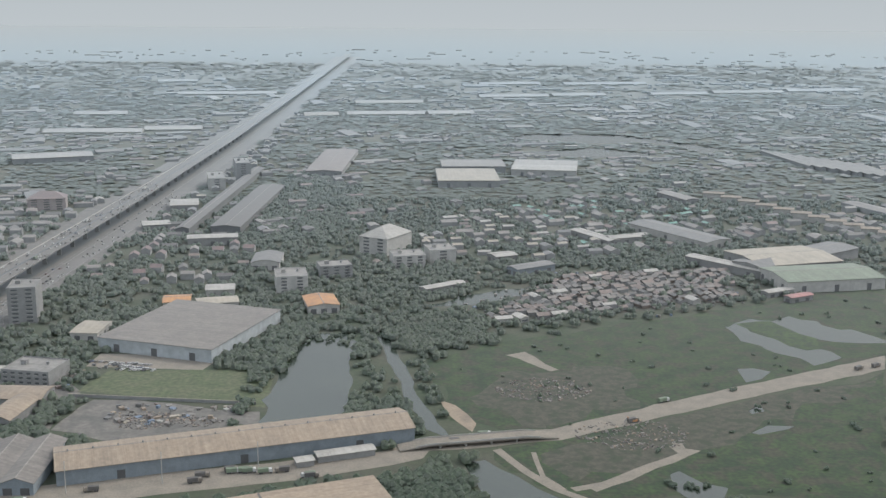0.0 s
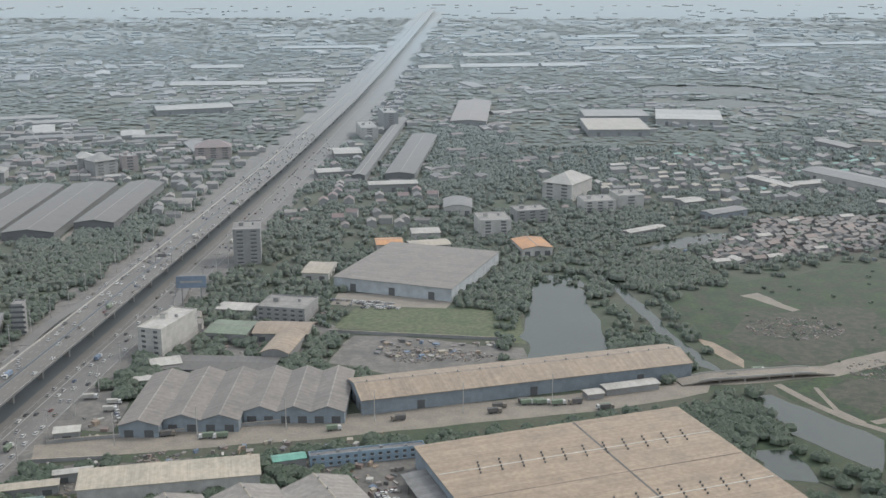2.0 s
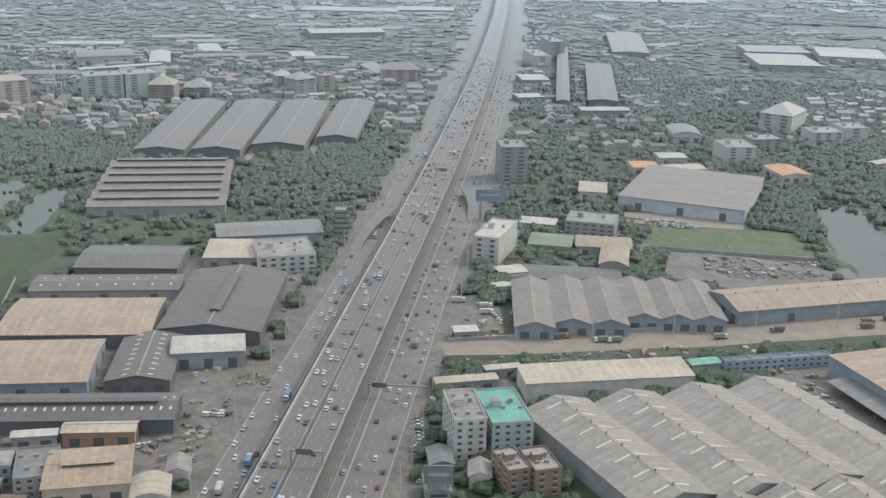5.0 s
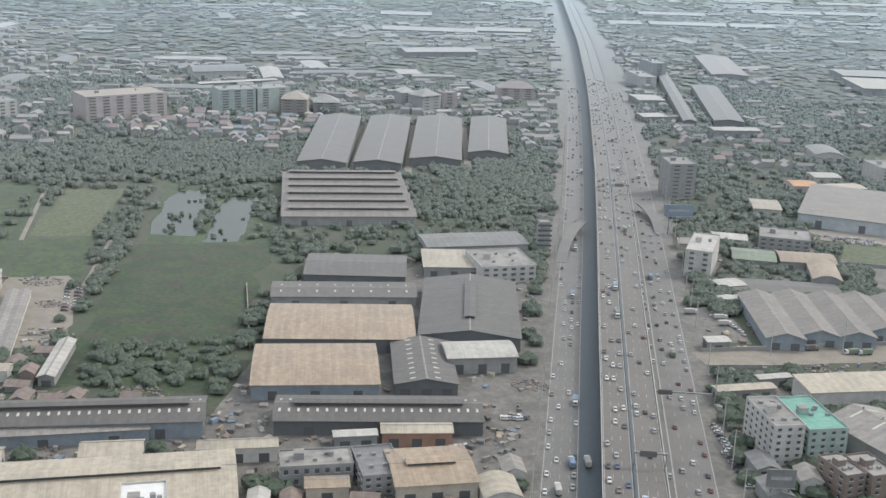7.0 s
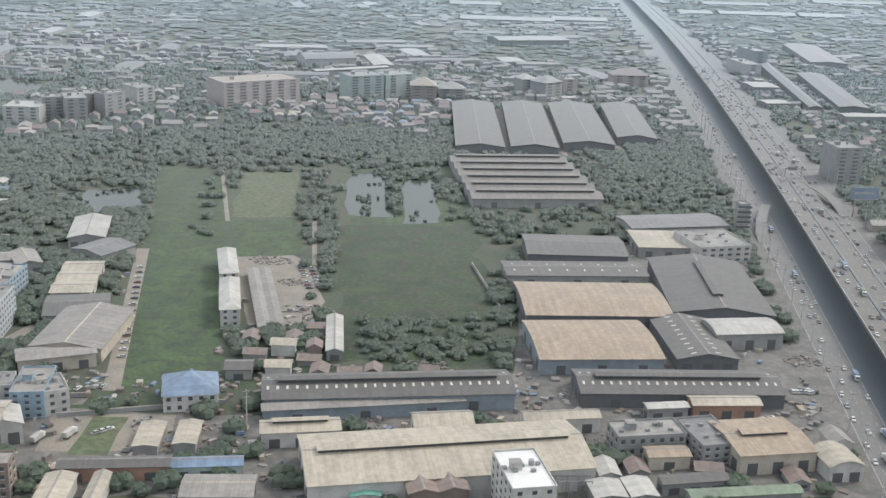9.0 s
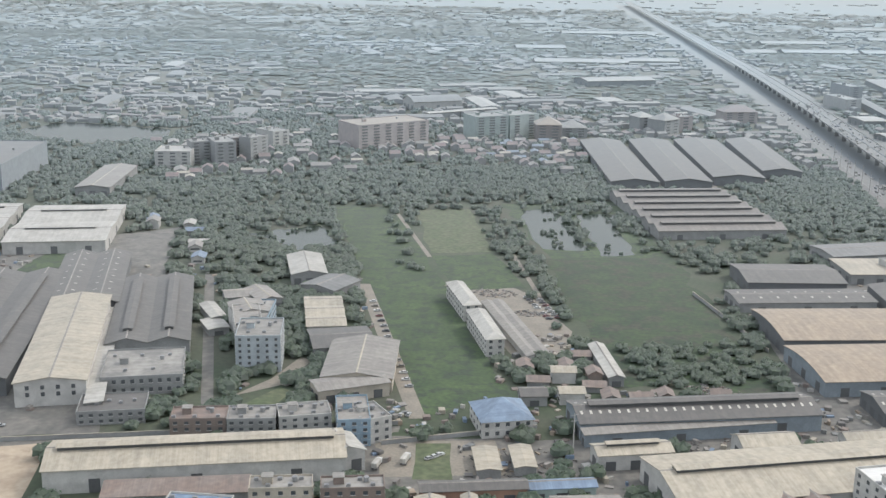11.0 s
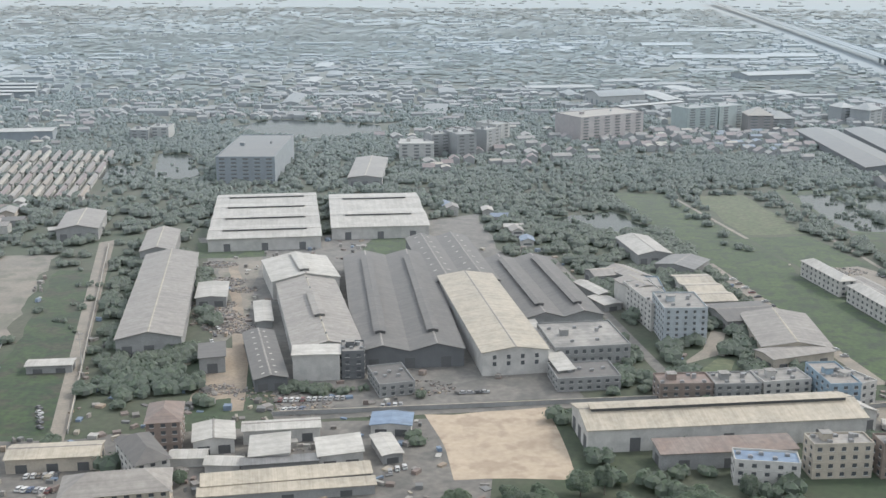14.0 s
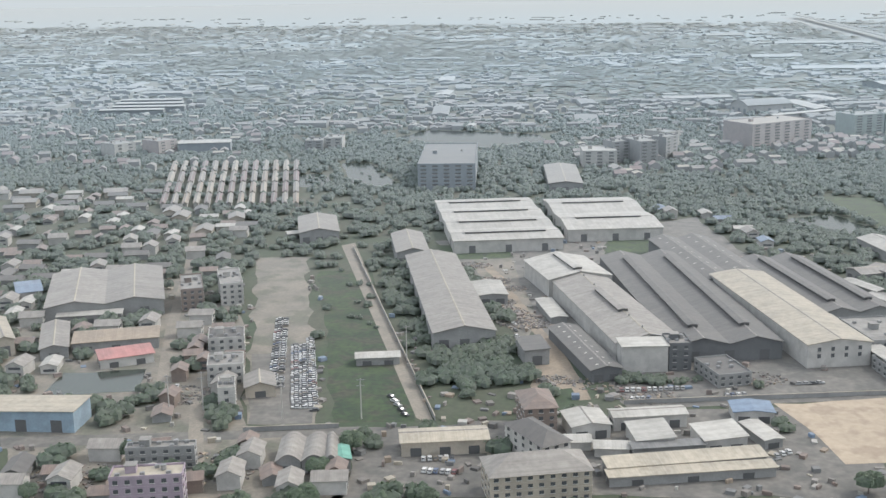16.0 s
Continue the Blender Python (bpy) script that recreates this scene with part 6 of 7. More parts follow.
def inside(x, y, pts):
    hit = False
    for i, (x1, y1) in enumerate(pts):
        x2, y2 = pts[i - 1]
        if (y1 > y) != (y2 > y) and x < (x2 - x1) * (y - y1) / (y2 - y1) + x1:
            hit = not hit
    return hit


def open_ground(x, y, r):
    if not is_free(x, y, r):
        return False
    near = [p for p in PATCHES if p[0][0] - 900 < x < p[0][0] + 900]
    return not any(inside(x + a, y + b, p) for p in near for a, b in ((0, 0), (r * 1.5, 0), (-r * 1.5, 0), (0, r * 2.0), (0, 13.0)))


spare_houses = [300]
roof_v, roof_f, roof_m = [], [], []
FAR_ROOFS = ("white", "grey", "cream", "dark", "rust", "steel", "tan", "red", "blue", "teal", "taupe")


def far_house(x, y, rot, w, d, h, rise, k, wall=0):
    c, s = math.cos(rot), math.sin(rot)
    i = len(roof_v)
    for p, q, z in ((-w, -d, 0), (w, -d, 0), (w, d, 0), (-w, d, 0), (-w, -d, h), (w, -d, h), (w, d, h), (-w, d, h), (0, -d, h + rise), (0, d, h + rise)):
        roof_v.append((x + (p * c - q * s) / 2, y + (p * s + q * c) / 2, z))
    for f, m in (((0, 1, 5, 8, 4), wall), ((2, 3, 7, 9, 6), wall), ((1, 2, 6, 5), wall), ((3, 0, 4, 7), wall), ((4, 8, 9, 7), k), ((8, 5, 6, 9), k)):
        roof_f.append([i + j for j in f])
        roof_m.append(m)


def settle(pts, n, kinds, rot, gap=1.5):
    """Small houses, roughly in line, over a quarter of town."""
    xs, ys = [p[0] for p in pts], [p[1] for p in pts]
    made = 0
    for _ in range(n * 5):
        if made >= n:
            break
        x, y = random.uniform(min(xs), max(xs)), random.uniform(min(ys), max(ys))
        k = random.choice(kinds)
        if spare_houses[0] <= 0 or y > 1150:
            if inside(x, y, pts) and open_ground(x, y, HOUSE_KINDS[k][3] * 0.42 + gap):
                roof, wall, w, d, h, rise = HOUSE_KINDS[k]
                keep(x, y, w, d, rot)
                far_house(x, y, radians(rot + random.choice((0, 90)) + random.gauss(0, 4)), w, d, h, rise, 1 + FAR_ROOFS.index(roof))
                made += 1
            continue
        if inside(x, y, pts) and open_ground(x, y, HOUSE_KINDS[k][3] * 0.42 + gap):
            house(x, y, rot + random.choice((0, 90, 180, 270)) + random.gauss(0, 4), k)
            spare_houses[0] -= 1
            made += 1


# quarters of small houses
settle([(-1314, 193), (-1187, 210), (-1199, 257), (-1338, 233)], 34, (0, 1, 4, 3, 9), 12, 0.3)
settle([(-1136, 284), (-1026, 324), (-1027, 252), (-1125, 229)], 10, (4, 1), 8, 0.3)
settle([(-588, 324), (-485, 349), (-495, 377), (-584, 363)], 22, (3, 0, 4, 1), 5, 0.5)
settle([(-549, 357), (-475, 365), (-483, 394), (-557, 376)], 12, (4, 7, 1), 5, 0.5)
settle([(-1284, 271), (-1251, 282), (-1296, 412), (-1331, 430)], 26, (0, 1, 3, 9), 12, 0.2)
settle([(-381, 375), (-339, 380), (-344, 420), (-384, 438)], 10, (3, 6, 1), 5, 0.5)
settle([(-1374, 295), (-1348, 306), (-1407, 421), (-1457, 439)], 12, (4, 1, 0), 12, 0.4)
settle([(-692, 404), (-631, 448), (-703, 474), (-737, 438)], 6, (0, 9), 5, 1.5)
settle([(-731, 424), (-696, 434), (-703, 474), (-740, 468)], 10, (0, 9, 2), 5, 1.5)
settle([(-1400, 341), (-1315, 351), (-1375, 530), (-1502, 516)], 34, (1, 4, 0, 5, 3), 12, 0.5)
settle([(-487, 465), (-469, 483), (-470, 533), (-478, 522)], 5, (4, 1), 5, 0.3)
settle([(-747, 416), (-708, 423), (-725, 513), (-771, 598), (-801, 592)], 24, (4, 9, 0, 7), 5, 0.3)
settle([(-1510, 531), (-1344, 428), (-1336, 534), (-1429, 668), (-1559, 615)], 30, (1, 0, 3), 15, 1.5)
settle([(-1047, 668), (-978, 642), (-1014, 747), (-1066, 762)], 20, (4, 1, 8), 12, 1.5)
settle([(-1364, 615), (-1559, 615), (-1664, 795), (-1399, 790)], 50, (1, 4, 0, 5, 3), 12, 0.8)
settle([(-458, 670), (-430, 715), (-421, 853), (-354, 824), (-342, 654)], 14, (1, 4, 5), 8, 1.5)
settle([(28, 914), (107, 941), (267, 1001), (288, 1109), (121, 1082)], 380, (11, 12, 13, 12, 11, 13, 0, 11, 12, 13, 4), 20, -0.4)
settle([(-729, 1006), (-704, 1123), (-707, 1222), (-869, 1155), (-871, 1076)], 50, (2, 2, 1, 9, 8), 12, 1.5)
settle([(-1097, 897), (-920, 970), (-992, 1227), (-1202, 1121)], 45, (1, 5, 7, 2), 15, 1.5)
settle([(-1756, 955), (-1412, 817), (-1544, 1247), (-1948, 1285)], 80, (1, 9, 2, 7), 18, 0.6)
settle([(-381, 1057), (-275, 1043), (-185, 1006), (-200, 1185), (-264, 1311), (-357, 1301)], 30, (2, 0, 3, 1), 8, 1.5)
settle([(-914, 1054), (-707, 1065), (-721, 1318), (-939, 1131)], 60, (2, 1, 7, 9), 14, 1.5)
settle([(-511, 1072), (-455, 1082), (-450, 1394), (-533, 1314)], 26, (1, 5, 3, 6), 8, 1.5)
settle([(-92, 1123), (103, 1128), (227, 1211), (155, 1404), (13, 1399)], 60, (1, 5, 4, 6, 0, 7), 15, 1.5)
settle([(134, 1208), (320, 1214), (342, 1449), (206, 1527), (86, 1440)], 50, (5, 3, 0, 10), 25, 1.5)
settle([(-1825, 1291), (-1370, 1202), (-1574, 1880), (-2115, 1878)], 90, (1, 7, 5, 6), 18, 1.5)
settle([(-374, 1336), (-292, 1346), (-289, 2113), (-352, 2104)], 26, (5, 7, 6, 1), 8, 1.5)

# ---- vehicles ----
CAR_SHAPES = {}


def car_meshes(k):
    if k not in CAR_SHAPES:
        body = [(-2.15, 0.3), (2.15, 0.3), (2.2, 0.75), (1.2, 0.95), (-1.95, 1.0), (-2.2, 0.8)]
        cabin = [(0.95, 0.93), (0.35, 1.42), (-1.25, 1.45), (-1.85, 0.98)]
        bm = prism(bmesh.new(), body[::-1], -0.87, 0.87)
        box(bm, -1.2, 0.3, -0.66, 0.66, 1.4, 1.5)
        for x in (-1.35, 1.3):
            for s in (-0.85, 0.85):
                bmesh.ops.create_cone(bm, cap_ends=True, segments=8, radius1=0.33, radius2=0.33, depth=0.22, matrix=pose(x, s, 0.33, 90))
        CAR_SHAPES[k] = (mesh_of("body", bm, CARS[k]), mesh_of("cabin_glass", prism(bmesh.new(), cabin[::-1], -0.74, 0.74), GLASS))
    return CAR_SHAPES[k]


COLOURS = ("white", "silver", "black", "maroon", "blue", "bronze")
car_count = [0]
parked_v, parked_f, parked_m = [], [], []


def car(x, y, z, rot, k, where):
    car_count[0] += 1
    b, g = car_meshes(k)
    o = thing("car", x, y, rot, "%s car %s" % (COLOURS[k], where), "car", "cars", z)
    for me in (b, g):
        c = new(me.name, me)
        c.parent = o
    return o


def pick():
    return random.choices(range(6), (10, 6, 4, 1, 1, 2))[0]


def lot_car(x, y, rot, k):
    """A parked car of a dense row, kept in one mesh with the others."""
    c, s = math.cos(radians(rot)), math.sin(radians(rot))
    for x0, x1, y0, y1, z0, z1, q0, q1, m in ((-2.15, 2.15, -0.87, 0.87, 0.3, 0.95, 0.0, 0.0, k), (-1.8, 0.95, -0.74, 0.74, 0.95, 1.45, 0.5, 0.55, 6)):
        i = len(parked_v)
        for p, q, z in ((x0, y0, z0), (x1, y0, z0), (x1, y1, z0), (x0, y1, z0), (x0 + q0, y0, z1), (x1 - q1, y0, z1), (x1 - q1, y1, z1), (x0 + q0, y1, z1)):
            parked_v.append((x + p * c - q * s, y + p * s + q * c, z + 0.1))
        for f in ((4, 5, 6, 7), (0, 1, 5, 4), (1, 2, 6, 5), (2, 3, 7, 6), (3, 0, 4, 7)):
            parked_f.append([i + j for j in f])
            parked_m.append(k if f[0] == 4 else m)


def parked(x0, y0, x1, y1, n, turn=90.0):
    """A row of n parked cars between two places, each turned against the row."""
    rot = math.degrees(math.atan2(y1 - y0, x1 - x0)) + turn
    for i in range(n):
        if random.random() < 0.93:
            f = (i + 0.5) / n
            lot_car(x0 + (x1 - x0) * f + random.uniform(-0.2, 0.2), y0 + (y1 - y0) * f + random.uniform(-0.3, 0.3), rot + random.gauss(0, 2), pick())


TRUCK = {}


parked(-760, 592, -744, 545, 9)
parked(-752, 588, -739, 548, 7)


def truck(x, y, rot, tint="green", z=0.15):
    if tint in TRUCK:
        return copy_thing(TRUCK[tint], pose(x, y, z, 0, 0, rot))
    paint = {"green": ROOFS["green"], "white": ROOFS["white"], "dark": ROOFS["dark"], "blue": ROOFS["blue"]}[tint]
    words = {"green": "heavy dump truck with a dull green body", "white": "box truck with a white cargo body", "dark": "loaded dark tipper truck", "blue": "blue lorry with a high cargo body"}[tint]
    o = thing("truck", x, y, rot, words, "truck", "trucks", z)
    part("cargo_body", prism(bmesh.new(), [(-4.2, 1.1), (1.6, 1.1), (1.7, 3.3), (-4.4, 3.3)], -1.2, 1.2), paint, o)
    part("chassis", boxed((-4.2, 3.9, -0.5, 0.5, 0.6, 1.0)), METAL, o)
    cab = part("cab", prism(bmesh.new(), [(2.0, 0.7), (4.1, 0.7), (4.1, 1.7), (3.7, 2.7), (2.0, 2.8)], -1.15, 1.15), CARS[0 if tint != "dark" else 5], o)
    part("windscreen", prism(bmesh.new(), [(3.85, 1.75), (4.16, 1.75), (3.77, 2.6), (3.5, 2.6)], -1.0, 1.0), GLASS, cab)
    for px in (-3.3, -2.1, 3.1):
        for s in (-1.0, 1.0):
            bm = bmesh.new()
            bmesh.ops.create_cone(bm, cap_ends=True, segments=10, radius1=0.5, radius2=0.5, depth=0.35, matrix=pose(px, s, 0.5, 90))
            part("wheel", bm, RUBBER, o)
    TRUCK[tint] = o
    return o


random.seed(11)
for side, lanes, z, where, dense in ((1, (3.0, 6.7, 10.3), 14.08, "on the elevated expressway", 23), (-1, (-3.0, -6.7, -10.3), 14.08, "on the elevated expressway", 22),
                                     (1, (17, 23, 28.5, 34), 0.08, "on the service road", 24), (-1, (-24, -28, -32, -36), 0.08, "on the service road", 34)):
    for s in lanes:
        y = 180 + random.uniform(0, 30)
        while y < 1500:
            y += random.expovariate(1.0 / dense) + 8
            x, turn = mid(y) + s + random.uniform(-0.4, 0.4), math.degrees(math.atan2(20, mid(y + 20) - mid(y))) + (180 if side < 0 else 0)
            if random.random() < 0.045:
                truck(x, y, turn, random.choice(("white", "blue", "green")), z)
            elif y < 950 and car_count[0] < 300:
                car(x, y, z, turn, pick(), where)
            else:
                i = len(parked_v)
                lot_car(x, y, turn, pick())
                parked_v[i:] = [(a, b, c + z - 0.1) for a, b, c in parked_v[i:]]

# ---- roadside things ----
def billboard(x, y, rot, w=22.0, h=9.0, up=14.0, face="blue"):
    o = thing("billboard", x, y, rot, "large roadside billboard on tall steel posts", "billboard")
    part("panel", boxed((-w / 2, w / 2, -0.4, 0.4, up, up + h)), ROOFS[face], o, "blue printed panel with a pale band")
    part("lettering_bar", boxed((-w * 0.36, w * 0.36, -0.5, -0.41, up + h * 0.42, up + h * 0.6)), PAINT, o, "pale bar of unreadable lettering")
    for s in (-w * 0.32, w * 0.32):
        bm = bmesh.new()
        bmesh.ops.create_cone(bm, cap_ends=True, segments=10, radius1=0.6, radius2=0.5, depth=up, matrix=Matrix.Translation((s, 0, up / 2)))
        part("post", bm, METAL, o)
    part("catwalk", boxed((-w / 2, w / 2, -1.3, -0.4, up - 0.3, up - 0.1)), METAL, o)
    return o


POLE = []


def utility_pole(x, y, rot):
    if POLE:
        return copy_thing(POLE[0], pose(x, y, 0, 0, 0, rot))
    o = thing("utility_pole", x, y, rot, "concrete utility pole with steel crossarms", "utility pole", "utility poles")
    bm = bmesh.new()
    bmesh.ops.create_cone(bm, cap_ends=True, segments=8, radius1=0.32, radius2=0.2, depth=19, matrix=Matrix.Translation((0, 0, 9.5)))
    part("pole", bm, PARAPET, o)
    for z in (18.2, 15.5):
        part("crossarm", boxed((-1.8, 1.8, -0.12, 0.12, z, z + 0.22)), METAL, o)
    POLE.append(o)
    return o


def gantry(y, left, right, z):
    o = thing("sign_gantry", mid(y), y, 0, "steel gantry over the lanes with sign panels", "sign gantry")
    for s in (left, right):
        part("post", boxed((s - 0.3, s + 0.3, -0.3, 0.3, z, z + 7)), METAL, o)
    part("beam", boxed((left, right, -0.4, 0.4, z + 6.2, z + 7)), METAL, o)
    part("sign_panel", boxed((left + 2, left + 9, -0.6, -0.42, z + 5.2, z + 7.8)), ROOFS["dark"], o)


for y in range(240, 1150, 32):
    utility_pole(mid(y) - 41, y, 2)
for y in range(260, 1000, 36):
    utility_pole(mid(y) + 45, y, 2)
gantry(470, 14, 42, 0.05)
gantry(372, -0.2, 12.8, 14)
gantry(860, -0.2, 12.8, 14)
# a looping ramp that joins the service road under the deck
for y0, y1, a, b, z in ((700, 790, -37, -24, 6.0), (790, 860, 36, 24, 6.0)):
    o = thing("flyover_ramp", 0, 0, 0, "short concrete turning bridge beside the deck", "bridge")
    for k in range(8):
        f, g2 = k / 8, (k + 1) / 8
        ya, yb = y0 + (y1 - y0) * f, y0 + (y1 - y0) * g2
        xa, xb = mid(ya) + a + (b - a) * (f ** 2), mid(yb) + a + (b - a) * (g2 ** 2)
        za, zb = 0.3 + z * math.sin(f * math.pi / 2), 0.3 + z * math.sin(g2 * math.pi / 2)
        bm = bmesh.new()
        v = [bm.verts.new(p) for p in ((xa - 4, ya, za), (xa + 4, ya, za), (xb + 4, yb, zb), (xb - 4, yb, zb), (xa - 4, ya, za - 0.8), (xa + 4, ya, za - 0.8), (xb + 4, yb, zb - 0.8), (xb - 4, yb, zb - 0.8))]
        for q in ((0, 1, 2, 3), (7, 6, 5, 4), (0, 4, 5, 1), (1, 5, 6, 2), (2, 6, 7, 3), (3, 7, 4, 0)):
            bm.faces.new([v[i] for i in q])
        part("slab", bm, ASPHALT, o)


def fence(x0, y0, x1, y1, h=2.2):
    """A block wall with posts."""
    n = max(2, int(math.hypot(x1 - x0, y1 - y0) / 6))
    rot, l = math.degrees(math.atan2(y1 - y0, x1 - x0)), math.hypot(x1 - x0, y1 - y0)
    o = thing("boundary_wall", x0, y0, rot, "weathered grey block boundary wall", "wall", "boundary walls")
    part("panel", boxed((0, l, -0.12, 0.12, 0, h)), WALLS["grey"], o)
    part("coping", boxed((0, l, -0.2, 0.2, h, h + 0.15)), WALLS["cream"], o)


def rubble(x, y, r, n, label, tones=("taupe", "rust", "dark", "grey", "taupe", "tan", "dark")):
    """A heap of mixed scrap and building waste."""
    bm = bmesh.new()
    for _ in range(int(n * 1.5)):
        a, q = random.uniform(0, 6.28), r * math.sqrt(random.random())
        s = random.uniform(0.25, 1.25)
        m = pose(x + q * math.cos(a), y + q * math.sin(a) * 0.7, s * 0.25, random.gauss(0, 15), random.gauss(0, 15), random.uniform(0, 180))
        bmesh.ops.create_cube(bm, size=1.0, matrix=m @ Matrix.Diagonal((s * random.uniform(0.6, 2.6), s, s * 0.6, 1)))
    me = bpy.data.meshes.new("rubble")
    for f in bm.faces:
        f.material_index = (f.index // 6) % len(tones)
    bm.faces.ensure_lookup_table()
    bm.to_mesh(me)
    bm.free()
    for t in tones:
        me.materials.append(ROOFS[t])
    for p in me.polygons:
        p.material_index = (p.index // 6 * 5) % len(tones)
    return tagged(new("rubble", me), label, "rubble", "", "stuff")


def road_bridge(x0, y0, x1, y1):
    l, rot = math.hypot(x1 - x0, y1 - y0), math.degrees(math.atan2(y1 - y0, x1 - x0))
    o = thing("road_bridge", x0, y0, rot, "concrete truck bridge over the canal with low railings", "bridge")
    prof = [(0, 0.2), (l * 0.18, 2.2), (l * 0.8, 2.2), (l, 0.2), (l, 0.9), (l * 0.8, 3.2), (l * 0.18, 3.2), (0, 0.9)]
    part("deck", prism(bmesh.new(), prof, -5.5, 5.5), DUST, o)
    for s in (-5.6, 5.4):
        part("railing", prism(bmesh.new(), [(l * 0.1, 2.2), (l * 0.18, 3.1), (l * 0.8, 3.1), (l * 0.88, 2.2), (l * 0.88, 3.0), (l * 0.8, 4.1), (l * 0.18, 4.1), (l * 0.1, 3.0)], s, s + 0.2), PARAPET, o)
    for k in range(4):
        part("pier", boxed((l * (0.25 + 0.16 * k) - 0.5, l * (0.25 + 0.16 * k) + 0.5, -4.5, 4.5, 0, 2.2)), PARAPET, o)


def factory_roof(x, y, w, d, rot, h):
    """Sheet joints, pale joint strips and rows of turbine vents on the wide flat roof, and a lean-to along one side."""
    o = thing("roof_vent_array", x, y, rot, "rows of small turbine vents and joint strips on the wide roof", "roof vents", z=h + 0.72)
    bm = bmesh.new()
    bmesh.ops.create_cone(bm, cap_ends=True, segments=8, radius1=0.45, radius2=0.6, depth=0.9, matrix=Matrix.Translation((0, 0, 0.45)))
    me = mesh_of("turbine_vent", bm, ROOFS["dark"])
    rows = [d / 2 - 0.2 * d, d / 2 - 0.52 * d, d / 2 - 0.82 * d]
    for v in rows:
        part("joint_strip", boxed((-w / 2 + 1, w / 2 - 1, v - 0.35, v + 0.35, -0.12, 0.02)), SKYLIGHT, o, "pale joint strip across the roof")
        for i in range(11):
            u = -w * 0.36 + i * w * 0.075
            for q in (-5.5, -2.0, 2.0, 5.5):
                piece("turbine_vent", me, o, u + q * 0.25, v + q, 0)
    for v in (d / 2 - 0.36 * d, d / 2 - 0.68 * d):
        part("joint_strip", boxed((-w / 2 + 1, w / 2 - 1, v - 0.2, v + 0.2, -0.12, 0.01)), ROOFS["rust"], o, "thin rusty joint across the roof")
    part("roof_gutter", boxed((w * 0.08, w * 0.08 + 1.2, -d / 2, d / 2, -0.14, 0.0)), ROOFS["dark"], o, "dark gutter down the roof")
    n = thing("lean_to", x, y, rot, "blue-grey loading canopy along the factory wall", "canopy")
    part("roof", prism(bmesh.new(), [(-w / 2 - 13, 5.2), (-w / 2 - 0.1, 6.4), (-w / 2 - 0.1, 6.6), (-w / 2 - 13, 5.4)], -d / 2, d / 2 - 16), ROOFS["steel"], n)
    for k in range(12):
        part("post", boxed((-w / 2 - 12.6, -w / 2 - 12.3, -d / 2 + k * d / 13, -d / 2 + k * d / 13 + 0.3, 0, 5.3)), METAL, n)


def substation(x, y, rot):
    o = thing("substation", x, y, rot, "small electrical yard of steel posts and beams", "substation")
    me = mesh_of("post", boxed((-0.15, 0.15, -0.15, 0.15, 0, 8)), METAL)
    for i in range(5):
        for j in range(4):
            piece("post", me, o, i * 4.5 - 9, j * 4.5 - 7, 0)
    for i in range(4):
        part("beam", boxed((-9.2, 9.2, i * 4.5 - 7.2, i * 4.5 - 6.9, 7.4, 7.8)), METAL, o)
    for i in range(3):
        part("transformer", boxed((i * 6 - 7, i * 6 - 4.5, -1, 1.2, 0, 2.6)), WALLS["grey"], o)


def earth_digger(x, y, rot):
    o = thing("excavator", x, y, rot, "yellow-brown excavator working beside the earth road", "excavator")
    for s in (-1.2, 1.2):
        part("track", prism(bmesh.new(), [(-2, 0.1), (2, 0.1), (2.3, 0.6), (1.9, 1.0), (-1.9, 1.0), (-2.3, 0.6)], s - 0.3, s + 0.3), RUBBER, o)
    part("cabin", boxed((-2, 1.6, -1.2, 1.2, 1.0, 2.2), (0.2, 1.6, -1.2, 0.2, 2.2, 3.2)), ROOFS["orange"], o)
    part("boom", prism(bmesh.new(), [(1.4, 1.6), (5.0, 4.6), (5.4, 4.3), (1.8, 1.2)], -0.25, 0.25), ROOFS["orange"], o)
    part("bucket_arm", prism(bmesh.new(), [(5.0, 4.6), (7.2, 1.4), (6.7, 1.2), (4.8, 4.2)], -0.2, 0.2), METAL, o)
billboard(-363.8, 793.1, 8)
billboard(-372.5, 372.8, 5, 12, 8, 9, "steel")
road_bridge(-25.3, 647.0, 72.8, 669.4)
factory_roof(-74.8, 472.0, 152.8, 175.0, 22.1, 11.0)
substation(-599.3, 327.9, 8)
earth_digger(125.1, 693.4, 200)
utility_pole(-735.0, 360.3, 30)
utility_pole(-1283.4, 281.2, 15)
utility_pole(-1270.0, 287.7, 15)
utility_pole(-1231.5, 283.1, 15)
utility_pole(-1196.7, 287.5, 15)
utility_pole(-1191.8, 366.2, 15)
utility_pole(-341.9, 544.6, 100)
utility_pole(-299.7, 555.8, 100)
utility_pole(-253.3, 569.1, 100)
utility_pole(-205.3, 581.2, 100)
utility_pole(-155.8, 595.3, 100)
utility_pole(-104.3, 610.9, 100)
parked(-1247.4, 318.3, -1278.6, 430.1, 28, 90)
parked(-1244.1, 318.7, -1275.3, 430.5, 28, 90)
parked(-1228.8, 295.0, -1255.8, 384.2, 34, 90)
parked(-1225.5, 295.4, -1251.3, 384.7, 34, 90)
parked(-1222.7, 295.8, -1248.0, 385.1, 34, 90)
parked(-1219.7, 292.7, -1251.0, 396.5, 34, 90)
parked(-265.4, 810.6, -212.5, 801.1, 14, 60)
parked(-236.9, 791.6, -207.6, 789.6, 9, 70)
parked(-240.7, 801.1, -212.0, 791.9, 14, 70)
parked(-245.8, 803.6, -224.4, 805.5, 8, 70)
parked(-193.3, 496.4, -174.6, 442.2, 26, 90)
